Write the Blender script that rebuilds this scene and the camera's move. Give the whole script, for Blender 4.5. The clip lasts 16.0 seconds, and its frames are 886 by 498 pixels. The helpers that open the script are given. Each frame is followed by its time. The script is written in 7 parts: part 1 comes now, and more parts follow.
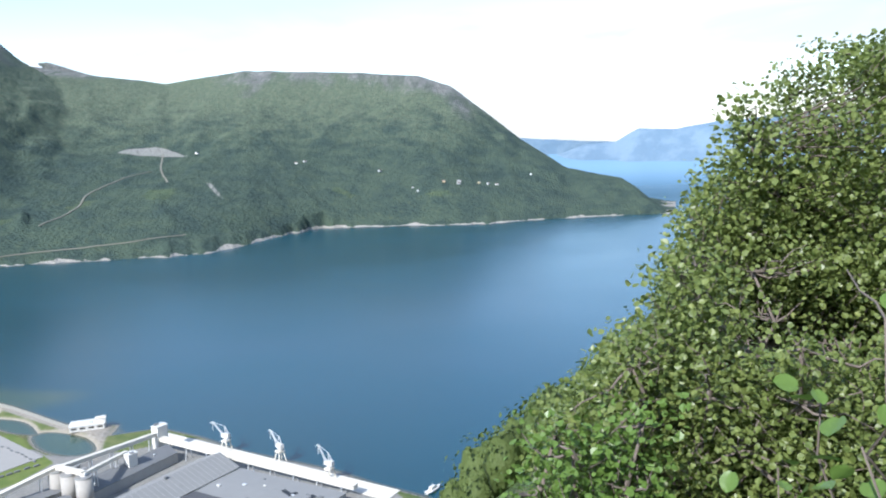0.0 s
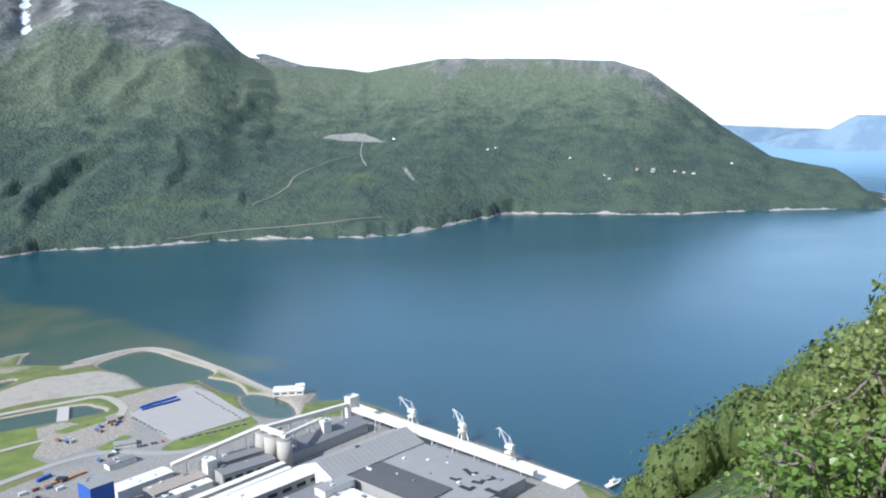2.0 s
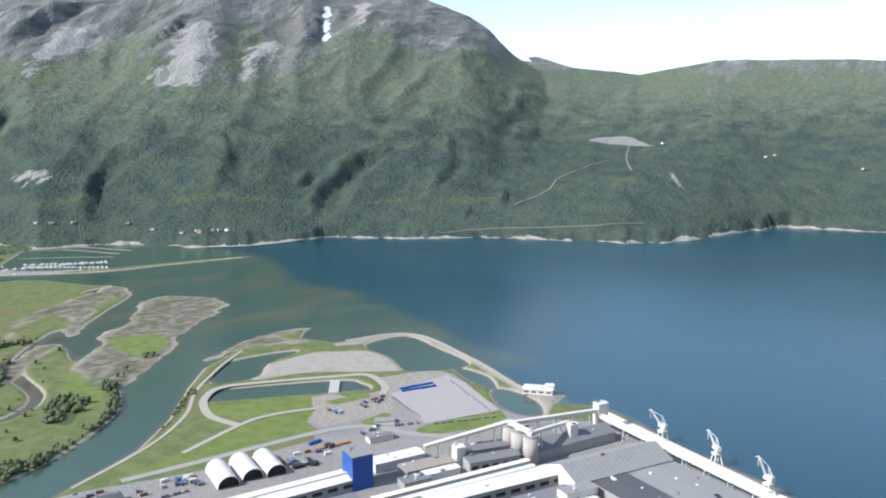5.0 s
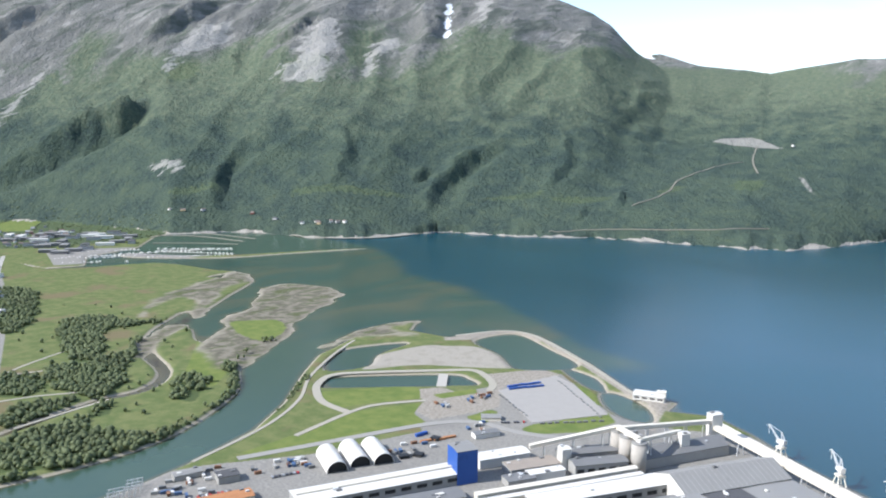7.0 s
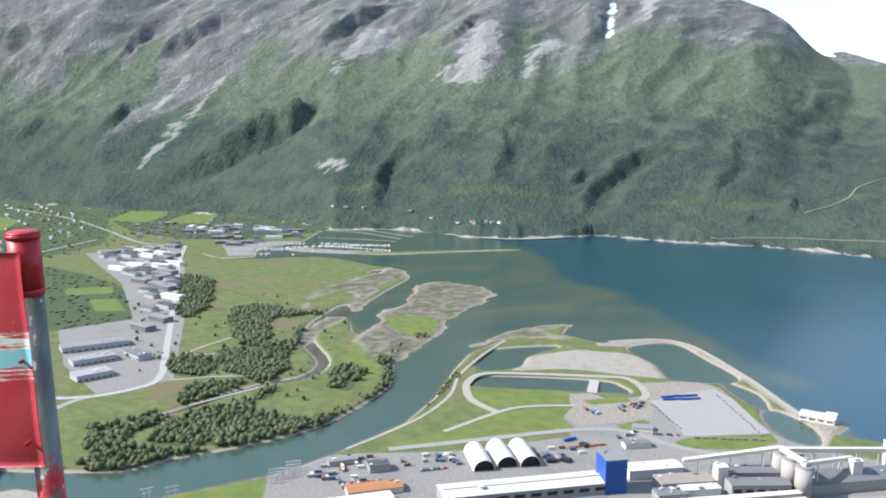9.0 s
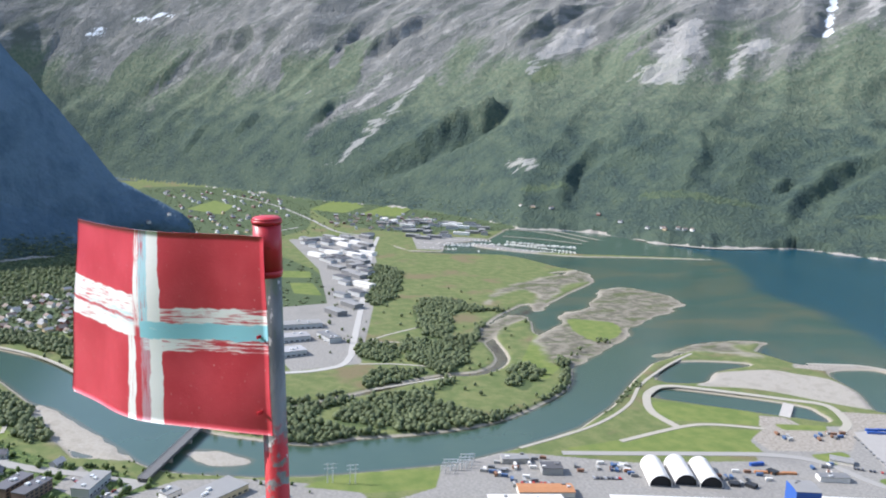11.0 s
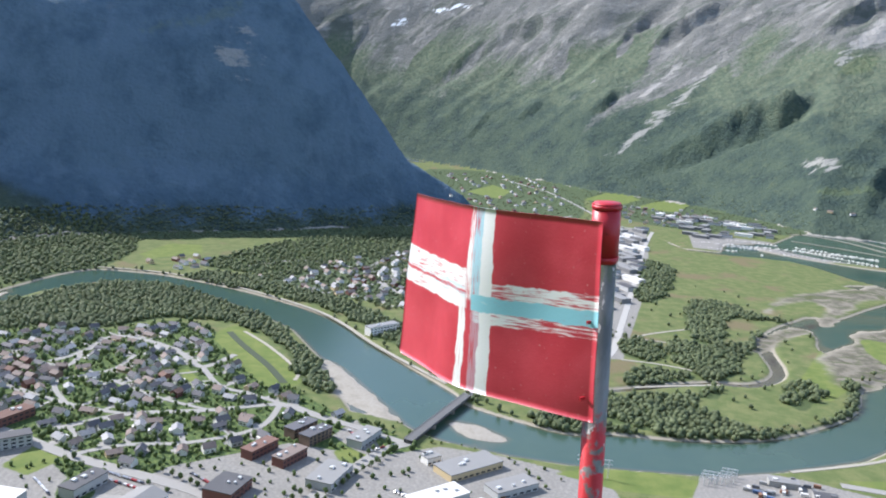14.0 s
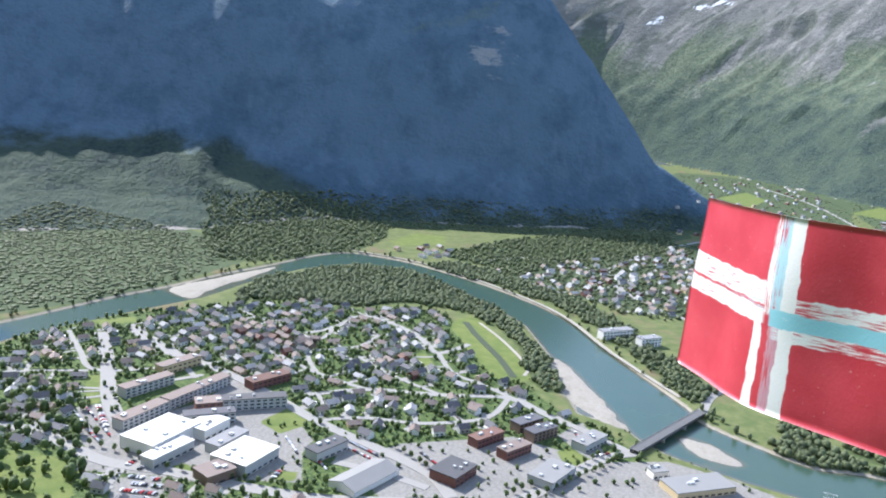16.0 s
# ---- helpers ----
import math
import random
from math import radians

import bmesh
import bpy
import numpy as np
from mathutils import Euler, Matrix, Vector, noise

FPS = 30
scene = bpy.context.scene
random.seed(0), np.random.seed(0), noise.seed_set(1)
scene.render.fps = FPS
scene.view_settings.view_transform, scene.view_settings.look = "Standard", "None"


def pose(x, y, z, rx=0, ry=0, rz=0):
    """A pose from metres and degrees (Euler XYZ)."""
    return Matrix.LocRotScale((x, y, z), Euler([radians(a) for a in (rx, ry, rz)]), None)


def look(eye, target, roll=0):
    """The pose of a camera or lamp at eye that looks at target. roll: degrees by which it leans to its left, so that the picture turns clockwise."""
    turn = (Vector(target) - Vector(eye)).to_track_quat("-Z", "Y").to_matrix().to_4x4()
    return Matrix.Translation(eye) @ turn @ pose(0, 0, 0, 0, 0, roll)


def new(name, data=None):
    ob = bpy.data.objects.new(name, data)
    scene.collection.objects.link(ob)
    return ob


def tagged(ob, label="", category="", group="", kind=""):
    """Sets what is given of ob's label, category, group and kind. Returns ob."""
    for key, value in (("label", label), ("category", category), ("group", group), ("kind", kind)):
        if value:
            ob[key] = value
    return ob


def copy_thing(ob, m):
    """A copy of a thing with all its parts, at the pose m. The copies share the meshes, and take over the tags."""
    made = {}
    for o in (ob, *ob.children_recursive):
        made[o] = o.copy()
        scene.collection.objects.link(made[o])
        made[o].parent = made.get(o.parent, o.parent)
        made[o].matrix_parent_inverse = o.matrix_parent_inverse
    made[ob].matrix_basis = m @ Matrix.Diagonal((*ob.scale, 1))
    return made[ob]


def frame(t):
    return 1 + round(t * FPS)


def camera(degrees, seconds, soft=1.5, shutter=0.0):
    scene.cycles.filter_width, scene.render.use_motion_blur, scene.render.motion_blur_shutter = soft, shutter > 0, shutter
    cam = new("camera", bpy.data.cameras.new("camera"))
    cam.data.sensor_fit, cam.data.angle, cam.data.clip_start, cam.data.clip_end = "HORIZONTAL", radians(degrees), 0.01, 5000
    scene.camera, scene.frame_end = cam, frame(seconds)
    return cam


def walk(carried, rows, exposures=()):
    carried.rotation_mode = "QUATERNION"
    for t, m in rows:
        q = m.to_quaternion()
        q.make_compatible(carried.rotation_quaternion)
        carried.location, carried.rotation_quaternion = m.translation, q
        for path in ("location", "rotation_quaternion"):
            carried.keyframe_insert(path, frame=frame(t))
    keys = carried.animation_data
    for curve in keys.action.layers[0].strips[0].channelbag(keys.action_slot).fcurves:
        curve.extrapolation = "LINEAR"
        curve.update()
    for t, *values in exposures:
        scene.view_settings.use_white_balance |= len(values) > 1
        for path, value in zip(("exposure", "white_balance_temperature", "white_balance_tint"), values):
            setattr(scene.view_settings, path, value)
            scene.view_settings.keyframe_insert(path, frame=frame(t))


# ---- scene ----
# ---- camera: held at arm's length and panned to the left ----
cam = camera(57.35, 16.0, soft=2.0)
PATH = [
    (0.0, pose(0.439, 0.237, 300.008, 81.91, 1.67, 1.39)),
    (0.5, pose(0.398, 0.233, 300.008, 82.09, 1.83, 4.25)),
    (1.0, pose(0.357, 0.228, 300.008, 81.97, 1.91, 7.38)),
    (1.5, pose(0.317, 0.222, 300.008, 81.56, 1.88, 10.83)),
    (2.0, pose(0.278, 0.216, 300.008, 81.35, 1.55, 14.77)),
    (2.5, pose(0.242, 0.209, 300.008, 81.36, 1.33, 18.59)),
    (3.0, pose(0.209, 0.201, 300.008, 81.39, 1.19, 22.35)),
    (3.5, pose(0.183, 0.195, 300.008, 81.58, 0.80, 25.37)),
    (4.0, pose(0.163, 0.189, 300.008, 81.89, 0.80, 27.89)),
    (4.5, pose(0.148, 0.182, 300.008, 82.01, 0.56, 30.54)),
    (5.0, pose(0.138, 0.176, 300.008, 81.84, 0.44, 33.25)),
    (5.2, pose(0.134, 0.173, 300.008, 81.76, 0.28, 34.33)),
    (7.3, pose(0.106, 0.151, 300.008, 81.72, -0.52, 42.56)),
    (7.5, pose(0.103, 0.148, 300.008, 81.79, -0.52, 43.42)),
    (8.0, pose(0.094, 0.139, 300.008, 81.87, -0.85, 46.38)),
    (8.5, pose(0.086, 0.130, 300.008, 81.71, -0.85, 49.32)),
    (8.7, pose(0.082, 0.125, 300.008, 81.64, -0.80, 50.56)),
    (10.8, pose(0.050, 0.075, 300.007, 81.38, -2.01, 64.31)),
    (11.0, pose(0.044, 0.068, 300.007, 81.25, -2.08, 65.79)),
    (11.5, pose(0.038, 0.053, 300.007, 81.20, -2.27, 68.83)),
    (12.0, pose(0.024, 0.035, 300.004, 81.06, -2.97, 71.50)),
    (12.5, pose(0.011, 0.013, 300.003, 80.85, -3.43, 74.74)),
    (13.0, pose(0.000, 0.000, 300.000, 80.45, -3.32, 78.09)),
    (13.5, pose(-0.007, -0.017, 299.994, 79.77, -3.73, 81.39)),
    (14.0, pose(-0.008, -0.043, 299.991, 79.55, -3.57, 85.31)),
    (14.5, pose(-0.018, -0.069, 299.991, 79.64, -3.41, 89.38)),
    (15.0, pose(-0.021, -0.098, 299.989, 79.23, -3.61, 94.06)),
    (15.5, pose(-0.016, -0.121, 299.988, 78.92, -3.61, 97.78)),
    (16.0, pose(-0.014, -0.148, 299.980, 78.32, -4.29, 102.51)),
]
walk(cam, PATH, [(0.0, 0.9, 5850, 10), (5.2, 0.83, 6080, 11), (8.7, 1.02, 6180, 12), (11.0, 1.04, 6150, 14), (14.5, 1.1, 6080, 14), (16.0, 1.31, 5950, 14)])

# ---- sky and sun ----
SUN_AZ, SUN_EL = 148.0, 39.0          # bearing counter-clockwise from +y, height above the horizon


def bearing(az, r=1.0, z=0.0):
    a = radians(az)
    return Vector((-math.sin(a) * r, math.cos(a) * r, z))


world = bpy.data.worlds.new("sky")
scene.world = world
world.use_nodes = True
wn = world.node_tree.nodes
wl = world.node_tree.links
wn.clear()
sky = wn.new("ShaderNodeTexSky")
sky.sky_type = "NISHITA"
sky.sun_disc = False
sky.sun_elevation = radians(SUN_EL)
sky.sun_rotation = radians(-SUN_AZ)
sky.altitude = 300
sky.air_density, sky.dust_density, sky.ozone_density = 1.0, 0.4, 1.0
# thin white cloud: a bright veil low down and wisps higher up
way = wn.new("ShaderNodeTexCoord").outputs["Generated"]
sep = wn.new("ShaderNodeSeparateXYZ")
wl.new(way, sep.inputs[0])
flatten = wn.new("ShaderNodeMapping")
flatten.inputs["Scale"].default_value = (2.2, 2.2, 9.0)
flatten.inputs["Rotation"].default_value = (0.12, 0.1, 0.4)
wl.new(way, flatten.inputs[0])
wisps = wn.new("ShaderNodeTexNoise")
wisps.inputs["Scale"].default_value, wisps.inputs["Detail"].default_value, wisps.inputs["Distortion"].default_value = 1.3, 6, 0.6
wl.new(flatten.outputs[0], wisps.inputs["Vector"])


def ramp(value, a, b, lo, hi):
    m = wn.new("ShaderNodeMapRange")
    m.interpolation_type = "SMOOTHSTEP"
    wl.new(value, m.inputs[0])
    m.inputs[1].default_value, m.inputs[2].default_value, m.inputs[3].default_value, m.inputs[4].default_value = a, b, lo, hi
    return m.outputs[0]


low = ramp(sep.outputs[2], 0.12, 0.02, 0.0, 0.6)
wisp = ramp(wisps.outputs["Fac"], 0.45, 0.66, 0.0, 0.85)
cover = wn.new("ShaderNodeMath")
cover.operation = "MAXIMUM"
wl.new(low, cover.inputs[0])
wl.new(wisp, cover.inputs[1])
mix = wn.new("ShaderNodeMix")
mix.data_type = "RGBA"
wl.new(cover.outputs[0], mix.inputs[0])
wl.new(sky.outputs[0], mix.inputs[6])
mix.inputs[7].default_value = (3.15, 3.24, 3.32, 1)
bg = wn.new("ShaderNodeBackground")
bg.inputs[1].default_value = 0.15
wo = wn.new("ShaderNodeOutputWorld")
wl.new(mix.outputs[2], bg.inputs[0])
wl.new(bg.outputs[0], wo.inputs[0])

sun = new("sun", bpy.data.lights.new("sun", "SUN"))
sun.data.energy, sun.data.angle, sun.data.color = 3.7, radians(0.5), (1.0, 0.95, 0.87)
d = bearing(SUN_AZ, math.cos(radians(SUN_EL)), math.sin(radians(SUN_EL)))
sun.matrix_world = look(d * 1000, (0, 0, 0))

# ---- materials ----
class Nodes:
    """Short hand for building a node material."""

    def __init__(self, name):
        self.mat = bpy.data.materials.new(name)
        self.mat.use_nodes = True
        self.n, self.l = self.mat.node_tree.nodes, self.mat.node_tree.links
        self.bsdf = self.n["Principled BSDF"]

    def add(self, kind, **props):
        node = self.n.new("ShaderNode" + kind)
        for k, v in props.items():
            setattr(node, k, v)
        return node

    def put(self, socket, value):
        if isinstance(value, bpy.types.NodeSocket):
            self.l.new(value, socket)
        elif isinstance(value, (tuple, list)) and len(value) == 3 and socket.type == "RGBA":
            socket.default_value = (*value, 1)
        else:
            socket.default_value = value

    def pos(self, obj=False):
        if obj:
            return self.add("TexCoord").outputs["Object"]
        return self.add("NewGeometry").outputs["Position"]

    def scaled(self, vec, s):
        m = self.add("Mapping")
        self.put(m.inputs[0], vec)
        m.inputs["Scale"].default_value = s
        return m.outputs[0]

    def noise(self, vec, scale, detail=4, rough=0.55, dist=0.0):
        t = self.add("TexNoise")
        self.put(t.inputs["Vector"], vec)
        t.inputs["Scale"].default_value, t.inputs["Detail"].default_value = scale, detail
        t.inputs["Roughness"].default_value, t.inputs["Distortion"].default_value = rough, dist
        return t.outputs["Fac"]

    def voronoi(self, vec, scale, feature="F1", out="Distance"):
        t = self.add("TexVoronoi", feature=feature)
        self.put(t.inputs["Vector"], vec)
        t.inputs["Scale"].default_value = scale
        return t.outputs[out]

    def step(self, v, a, b, lo=0.0, hi=1.0):
        m = self.add("MapRange", interpolation_type="SMOOTHSTEP")
        self.put(m.inputs[0], v)
        m.inputs[1].default_value, m.inputs[2].default_value = a, b
        m.inputs[3].default_value, m.inputs[4].default_value = lo, hi
        return m.outputs[0]

    def math(self, op, a, b=0.0):
        m = self.add("Math", operation=op)
        self.put(m.inputs[0], a)
        self.put(m.inputs[1], b)
        return m.outputs[0]

    def mix(self, f, a, b, kind="MIX"):
        m = self.add("Mix", data_type="RGBA", blend_type=kind)
        self.put(m.inputs[0], f)
        self.put(m.inputs[6], a)
        self.put(m.inputs[7], b)
        return m.outputs[2]

    def attr(self, name):
        return self.add("Attribute", attribute_name=name).outputs["Fac"]

    def rnd(self):
        return self.add("ObjectInfo").outputs["Random"]

    def island(self):
        return self.add("NewGeometry").outputs["Random Per Island"]

    def bump(self, h, strength=0.5, dist=1.0):
        b = self.add("Bump")
        self.put(b.inputs["Height"], h)
        b.inputs["Strength"].default_value, b.inputs["Distance"].default_value = strength, dist
        self.put(self.bsdf.inputs["Normal"], b.outputs[0])

    def done(self, color, rough=0.8, metal=0.0, spec=0.3):
        self.put(self.bsdf.inputs["Base Color"], color)
        self.put(self.bsdf.inputs["Roughness"], rough)
        self.put(self.bsdf.inputs["Metallic"], metal)
        self.bsdf.inputs["Specular IOR Level"].default_value = spec
        return self.mat


def plain(name, color, rough=0.7, metal=0.0, vary=0.25, scale=0.4, bump=0.0, rnd=0.0, spec=0.3):
    """A surface with grain and stains at two scales; rnd makes alike pieces differ."""
    m = Nodes(name)
    p = m.pos()
    big, fine = m.noise(p, scale, 3), m.noise(p, scale * 9, 4)
    dark = tuple(c * (1 - vary) for c in color)
    light = tuple(min(1, c * (1 + vary * 0.6)) for c in color)
    c = m.mix(m.math("MULTIPLY_ADD", fine, 0.5), dark, light)
    c = m.mix(m.step(big, 0.3, 0.75), c, light)
    c = m.mix(m.math("MULTIPLY", m.step(big, 0.62, 0.75), 0.5), c, dark)
    if rnd:
        r = m.rnd()
        c = m.mix(rnd, c, m.mix(r, tuple(x * 0.45 for x in color), tuple(min(1, x * 1.5) for x in color)))
    if bump:
        m.bump(fine, bump, 0.3)
    return m.done(c, rough, metal, spec)



# ---- things and their parts ----
def thing(name, label, category, m=None, group="", kind=""):
    """A thing: an Empty at its base that holds its parts."""
    ob = new(name)
    ob.empty_display_size = 0.2
    if m is not None:
        ob.matrix_basis = m
    return tagged(ob, label, category, group, kind)


def part(name, bm, material, parent, label="", smooth=False):
    """Links a bmesh as one mesh under a thing or part."""
    me = bpy.data.meshes.new(name)
    if smooth:
        for f in bm.faces:
            f.smooth = True
    bm.to_mesh(me)
    bm.free()
    me.materials.append(material)
    ob = new(name, me)
    ob.parent = parent
    return tagged(ob, label)


def same(ob, m, parent):
    """Another piece on the same mesh."""
    o = new(ob.name.split(".")[0], ob.data)
    o.parent = parent
    o.matrix_basis = m
    return o


def box(bm, x0, x1, y0, y1, z0, z1, m=None):
    vs = [bm.verts.new((x, y, z)) for z in (z0, z1) for x, y in ((x0, y0), (x1, y0), (x1, y1), (x0, y1))]
    for f in ((3, 2, 1, 0), (4, 5, 6, 7), (0, 1, 5, 4), (1, 2, 6, 5), (2, 3, 7, 6), (3, 0, 4, 7)):
        bm.faces.new([vs[i] for i in f])
    if m is not None:
        bmesh.ops.transform(bm, matrix=m, verts=vs)
    return vs


def beam(bm, a, b, w, h=None):
    """A square bar from a to b."""
    a, b = Vector(a), Vector(b)
    h = h or w
    m = Matrix.Translation(a) @ (b - a).to_track_quat("X", "Z").to_matrix().to_4x4()
    return box(bm, 0, (b - a).length, -w / 2, w / 2, -h / 2, h / 2, m)


def tube(bm, a, b, ra, rb=None, n=10, cap=True):
    a, b = Vector(a), Vector(b)
    rb = ra if rb is None else rb
    q = (b - a).to_track_quat("Z", "Y").to_matrix()
    rows = [[bm.verts.new(p + q @ Vector((math.cos(6.28318 * i / n) * r, math.sin(6.28318 * i / n) * r, 0))) for i in range(n)]
            for p, r in ((a, ra), (b, rb))]
    for i in range(n):
        bm.faces.new((rows[0][i], rows[0][(i + 1) % n], rows[1][(i + 1) % n], rows[1][i]))
    if cap:
        bm.faces.new(rows[1])
        bm.faces.new(rows[0][::-1])
    return rows


def prism(bm, profile, x0, x1):
    """A closed profile in y and z drawn out along x."""
    rows = [[bm.verts.new((x, y, z)) for y, z in profile] for x in (x0, x1)]
    n = len(profile)
    for i in range(n):
        bm.faces.new((rows[0][i], rows[0][(i + 1) % n], rows[1][(i + 1) % n], rows[1][i]))
    bm.faces.new(rows[0][::-1])
    bm.faces.new(rows[1])
    bmesh.ops.recalc_face_normals(bm, faces=bm.faces[:])


def ground_z(x, y):
    return float(ground_height(np.array([x]), np.array([y]))[0][0])


# ---- the lie of the land: outlines in plan, metres ----
FAR_COAST = [(710, 2857), (346, 2797), (69, 2669), (-194, 2681), (-480, 2690), (-598, 2430), (-646, 2227), (-711, 2131),
             (-790, 2083), (-1025, 2042), (-1189, 2006), (-1345, 1858), (-1600, 1785), (-1590, 1667), (-1640, 1513),
             (-1735, 1441), (-1960, 1388), (-2178, 1215)]
SPIT = [(-1480, 1419), (-1564, 1197), (-1598, 1087), (-1677, 989), (-1790, 905), (-1830, 940), (-1706, 1016), (-1626, 1111), (-1581, 1214)]
HARBOUR = [(-2198, 690), (-2017, 690), (-1760, 715), (-1735, 790), (-1850, 850), (-1900, 1000), (-2050, 1130), (-2300, 1120), (-2500, 800)]
FLATS = [(-2080, 1180), (-2030, 1000), (-2000, 720), (-2500, 650), (-3200, 900), (-3000, 1500), (-2300, 1360)]
RIVER_N = [(-907, 639), (-851, 580), (-775, 526), (-730, 462), (-695, 382), (-691, 302), (-701, 238), (-698, 200), (-715, 167),
           (-762, 108), (-798, 95), (-926, 25), (-1072, -50), (-1191, -173), (-1274, -305), (-1295, -370), (-1300, -430),
           (-1250, -471), (-1149, -507), (-1067, -541), (-965, -573), (-895, -602), (-810, -628), (-745, -650)]
RIVER_S = [(-850, 906), (-875, 850), (-846, 760), (-818, 680), (-770, 615), (-698, 530), (-655, 460), (-640, 410), (-628, 365),
           (-617, 300), (-627, 224), (-634, 177), (-649, 130), (-677, 74), (-695, 52), (-719, 37), (-741, -9), (-808, -29),
           (-888, -45), (-1005, -90), (-1077, -144), (-1162, -223), (-1225, -307), (-1228, -390), (-1150, -456),
           (-1062, -486), (-938, -508), (-820, -560), (-720, -600)]
SHORE_PLANT = [(-86, 668), (-124, 697), (-223, 747), (-277, 787), (-328, 814), (-373, 795), (-377, 827), (-438, 832), (-531, 896),
               (-661, 968), (-719, 961), (-753, 869), (-820, 862)]
DELTA = [(-2012, 735), (-1738, 720), (-1658, 914), (-1474, 956), (-1437, 974), (-1421, 895), (-1337, 946), (-1239, 827),
         (-1166, 733), (-1119, 652), (-1060, 640), (-1000, 610), (-950, 620)] + RIVER_N + \
        [(-640, -700), (-600, -1400), (-2500, -3000), (-4600, 0), (-4300, 900), (-2500, 900)]
PLANT = RIVER_S + [(-500, -640), (-200, -900), (200, -600), (200, 300), (60, 520), (-40, 640)] + SHORE_PLANT
PONDS = [
    [(-810, 708), (-802, 762), (-772, 807), (-762, 738), (-732, 689), (-758, 640)],
    [(-712, 878), (-706, 940), (-679, 953), (-612, 920), (-538, 880), (-548, 838), (-585, 809), (-617, 828), (-647, 849)],
    [(-718, 603), (-727, 634), (-636, 732), (-603, 737), (-581, 725), (-606, 697), (-703, 596)],
    [(-549, 854), (-493, 846), (-454, 804), (-487, 809)],
    [(-457, 797), (-442, 811), (-396, 792), (-369, 755), (-390, 741), (-429, 760)],
]
CREEK = [(-1142, 696), (-1079, 600), (-1009, 536), (-896, 500), (-851, 449), (-851, 388), (-822, 282), (-800, 200)]
SHALLOW = [(-1480, 1420), (-1173, 1218), (-993, 1184), (-771, 1063), (-576, 971), (-481, 928), (-531, 890), (-661, 950),
           (-760, 860), (-850, 900), (-880, 800), (-820, 660), (-900, 600), (-1100, 600), (-1800, 700), (-1700, 1000), (-1590, 1220)]
MUDS = [
    [(-842, 570), (-882, 642), (-908, 685), (-939, 728), (-986, 779), (-1032, 848), (-1082, 943), (-1119, 978), (-1190, 991), (-1251, 965),
     (-1241, 895), (-1141, 806), (-1116, 771), (-1095, 724), (-1027, 665), (-992, 617), (-931, 579), (-868, 556)],
    [(-1189, 628), (-1290, 702), (-1349, 796), (-1410, 926), (-1432, 976), (-1326, 939), (-1302, 870), (-1238, 803), (-1135, 699),
     (-1169, 703), (-1227, 749), (-1277, 754), (-1263, 705)],
    [(-888, -45), (-871, -26), (-781, 13), (-719, 37), (-735, 9), (-808, -40)],
    [(-722, 83), (-715, 108), (-681, 135), (-686, 100)],
    [(-955, -567), (-1026, -546), (-1146, -496), (-1067, -502), (-988, -518), (-930, -519)],
    [(-845, 709), (-879, 798), (-877, 862), (-854, 912), (-848, 846), (-802, 847), (-823, 798), (-847, 764)],
    [(-1091, 652), (-1106, 625), (-1074, 577), (-1023, 532), (-983, 507), (-992, 527), (-1031, 564), (-1065, 607)],
]


# ravines in the mountain sides, from the top down
RAVINES = [
    (2.0, [(-2790, 1535), (-2695, 1470), (-2713, 1357), (-2787, 1243), (-2826, 1136), (-2872, 997)]),
    (1.2, [(-2311, 1655), (-2245, 1561), (-2206, 1479), (-2131, 1397), (-2081, 1353)]),
    (1.3, [(-1693, 2320), (-1688, 2174), (-1700, 2072), (-1680, 1979), (-1647, 1864), (-1604, 1767)]),
    (1.1, [(-2196, 1915), (-1992, 1838), (-1911, 1739), (-1866, 1664)]), (0.7, [(-1670, 2576), (-1481, 2362), (-1436, 2199), (-1427, 2126)]),
    (0.8, [(-1256, 2299), (-1195, 2162)]), (0.8, [(-1278, 2128), (-1260, 2027)]), (0.9, [(-1785, 1974), (-1745, 1873)]),
    (1.4, [(-3699, 1284), (-3669, 1146), (-3614, 1060)]), (1.4, [(-3444, 1494), (-3480, 1376), (-3493, 1239), (-3473, 1186)]),
    (1.4, [(-3091, 2066), (-3040, 1946), (-3033, 1751), (-2998, 1692)]), (1.2, [(-2833, 2017), (-2733, 1931), (-2649, 1831)]),
]
RAVINES_UP = [
    (1.1, [(-3358, 1036), (-3306, 958), (-3293, 894)]), (1.1, [(-2659, 2251), (-2644, 2119), (-2661, 1989)]), (0.9, [(-2471, 2448), (-2433, 2331)]),
    (1.2, [(-2474, 2840), (-2340, 2654), (-2291, 2577)]), (0.7, [(-2489, 1995), (-2521, 1925)]), (1.0, [(-4108, 542), (-4121, 435), (-4167, 249)]),
    (1.0, [(-3921, 905), (-3964, 793), (-4041, 669), (-4069, 565)]), (0.9, [(-3758, 533), (-3741, 432)]), (0.8, [(-3566, 730), (-3612, 615)]),
    (0.9, [(-4570, -56), (-4555, -154)]),
]


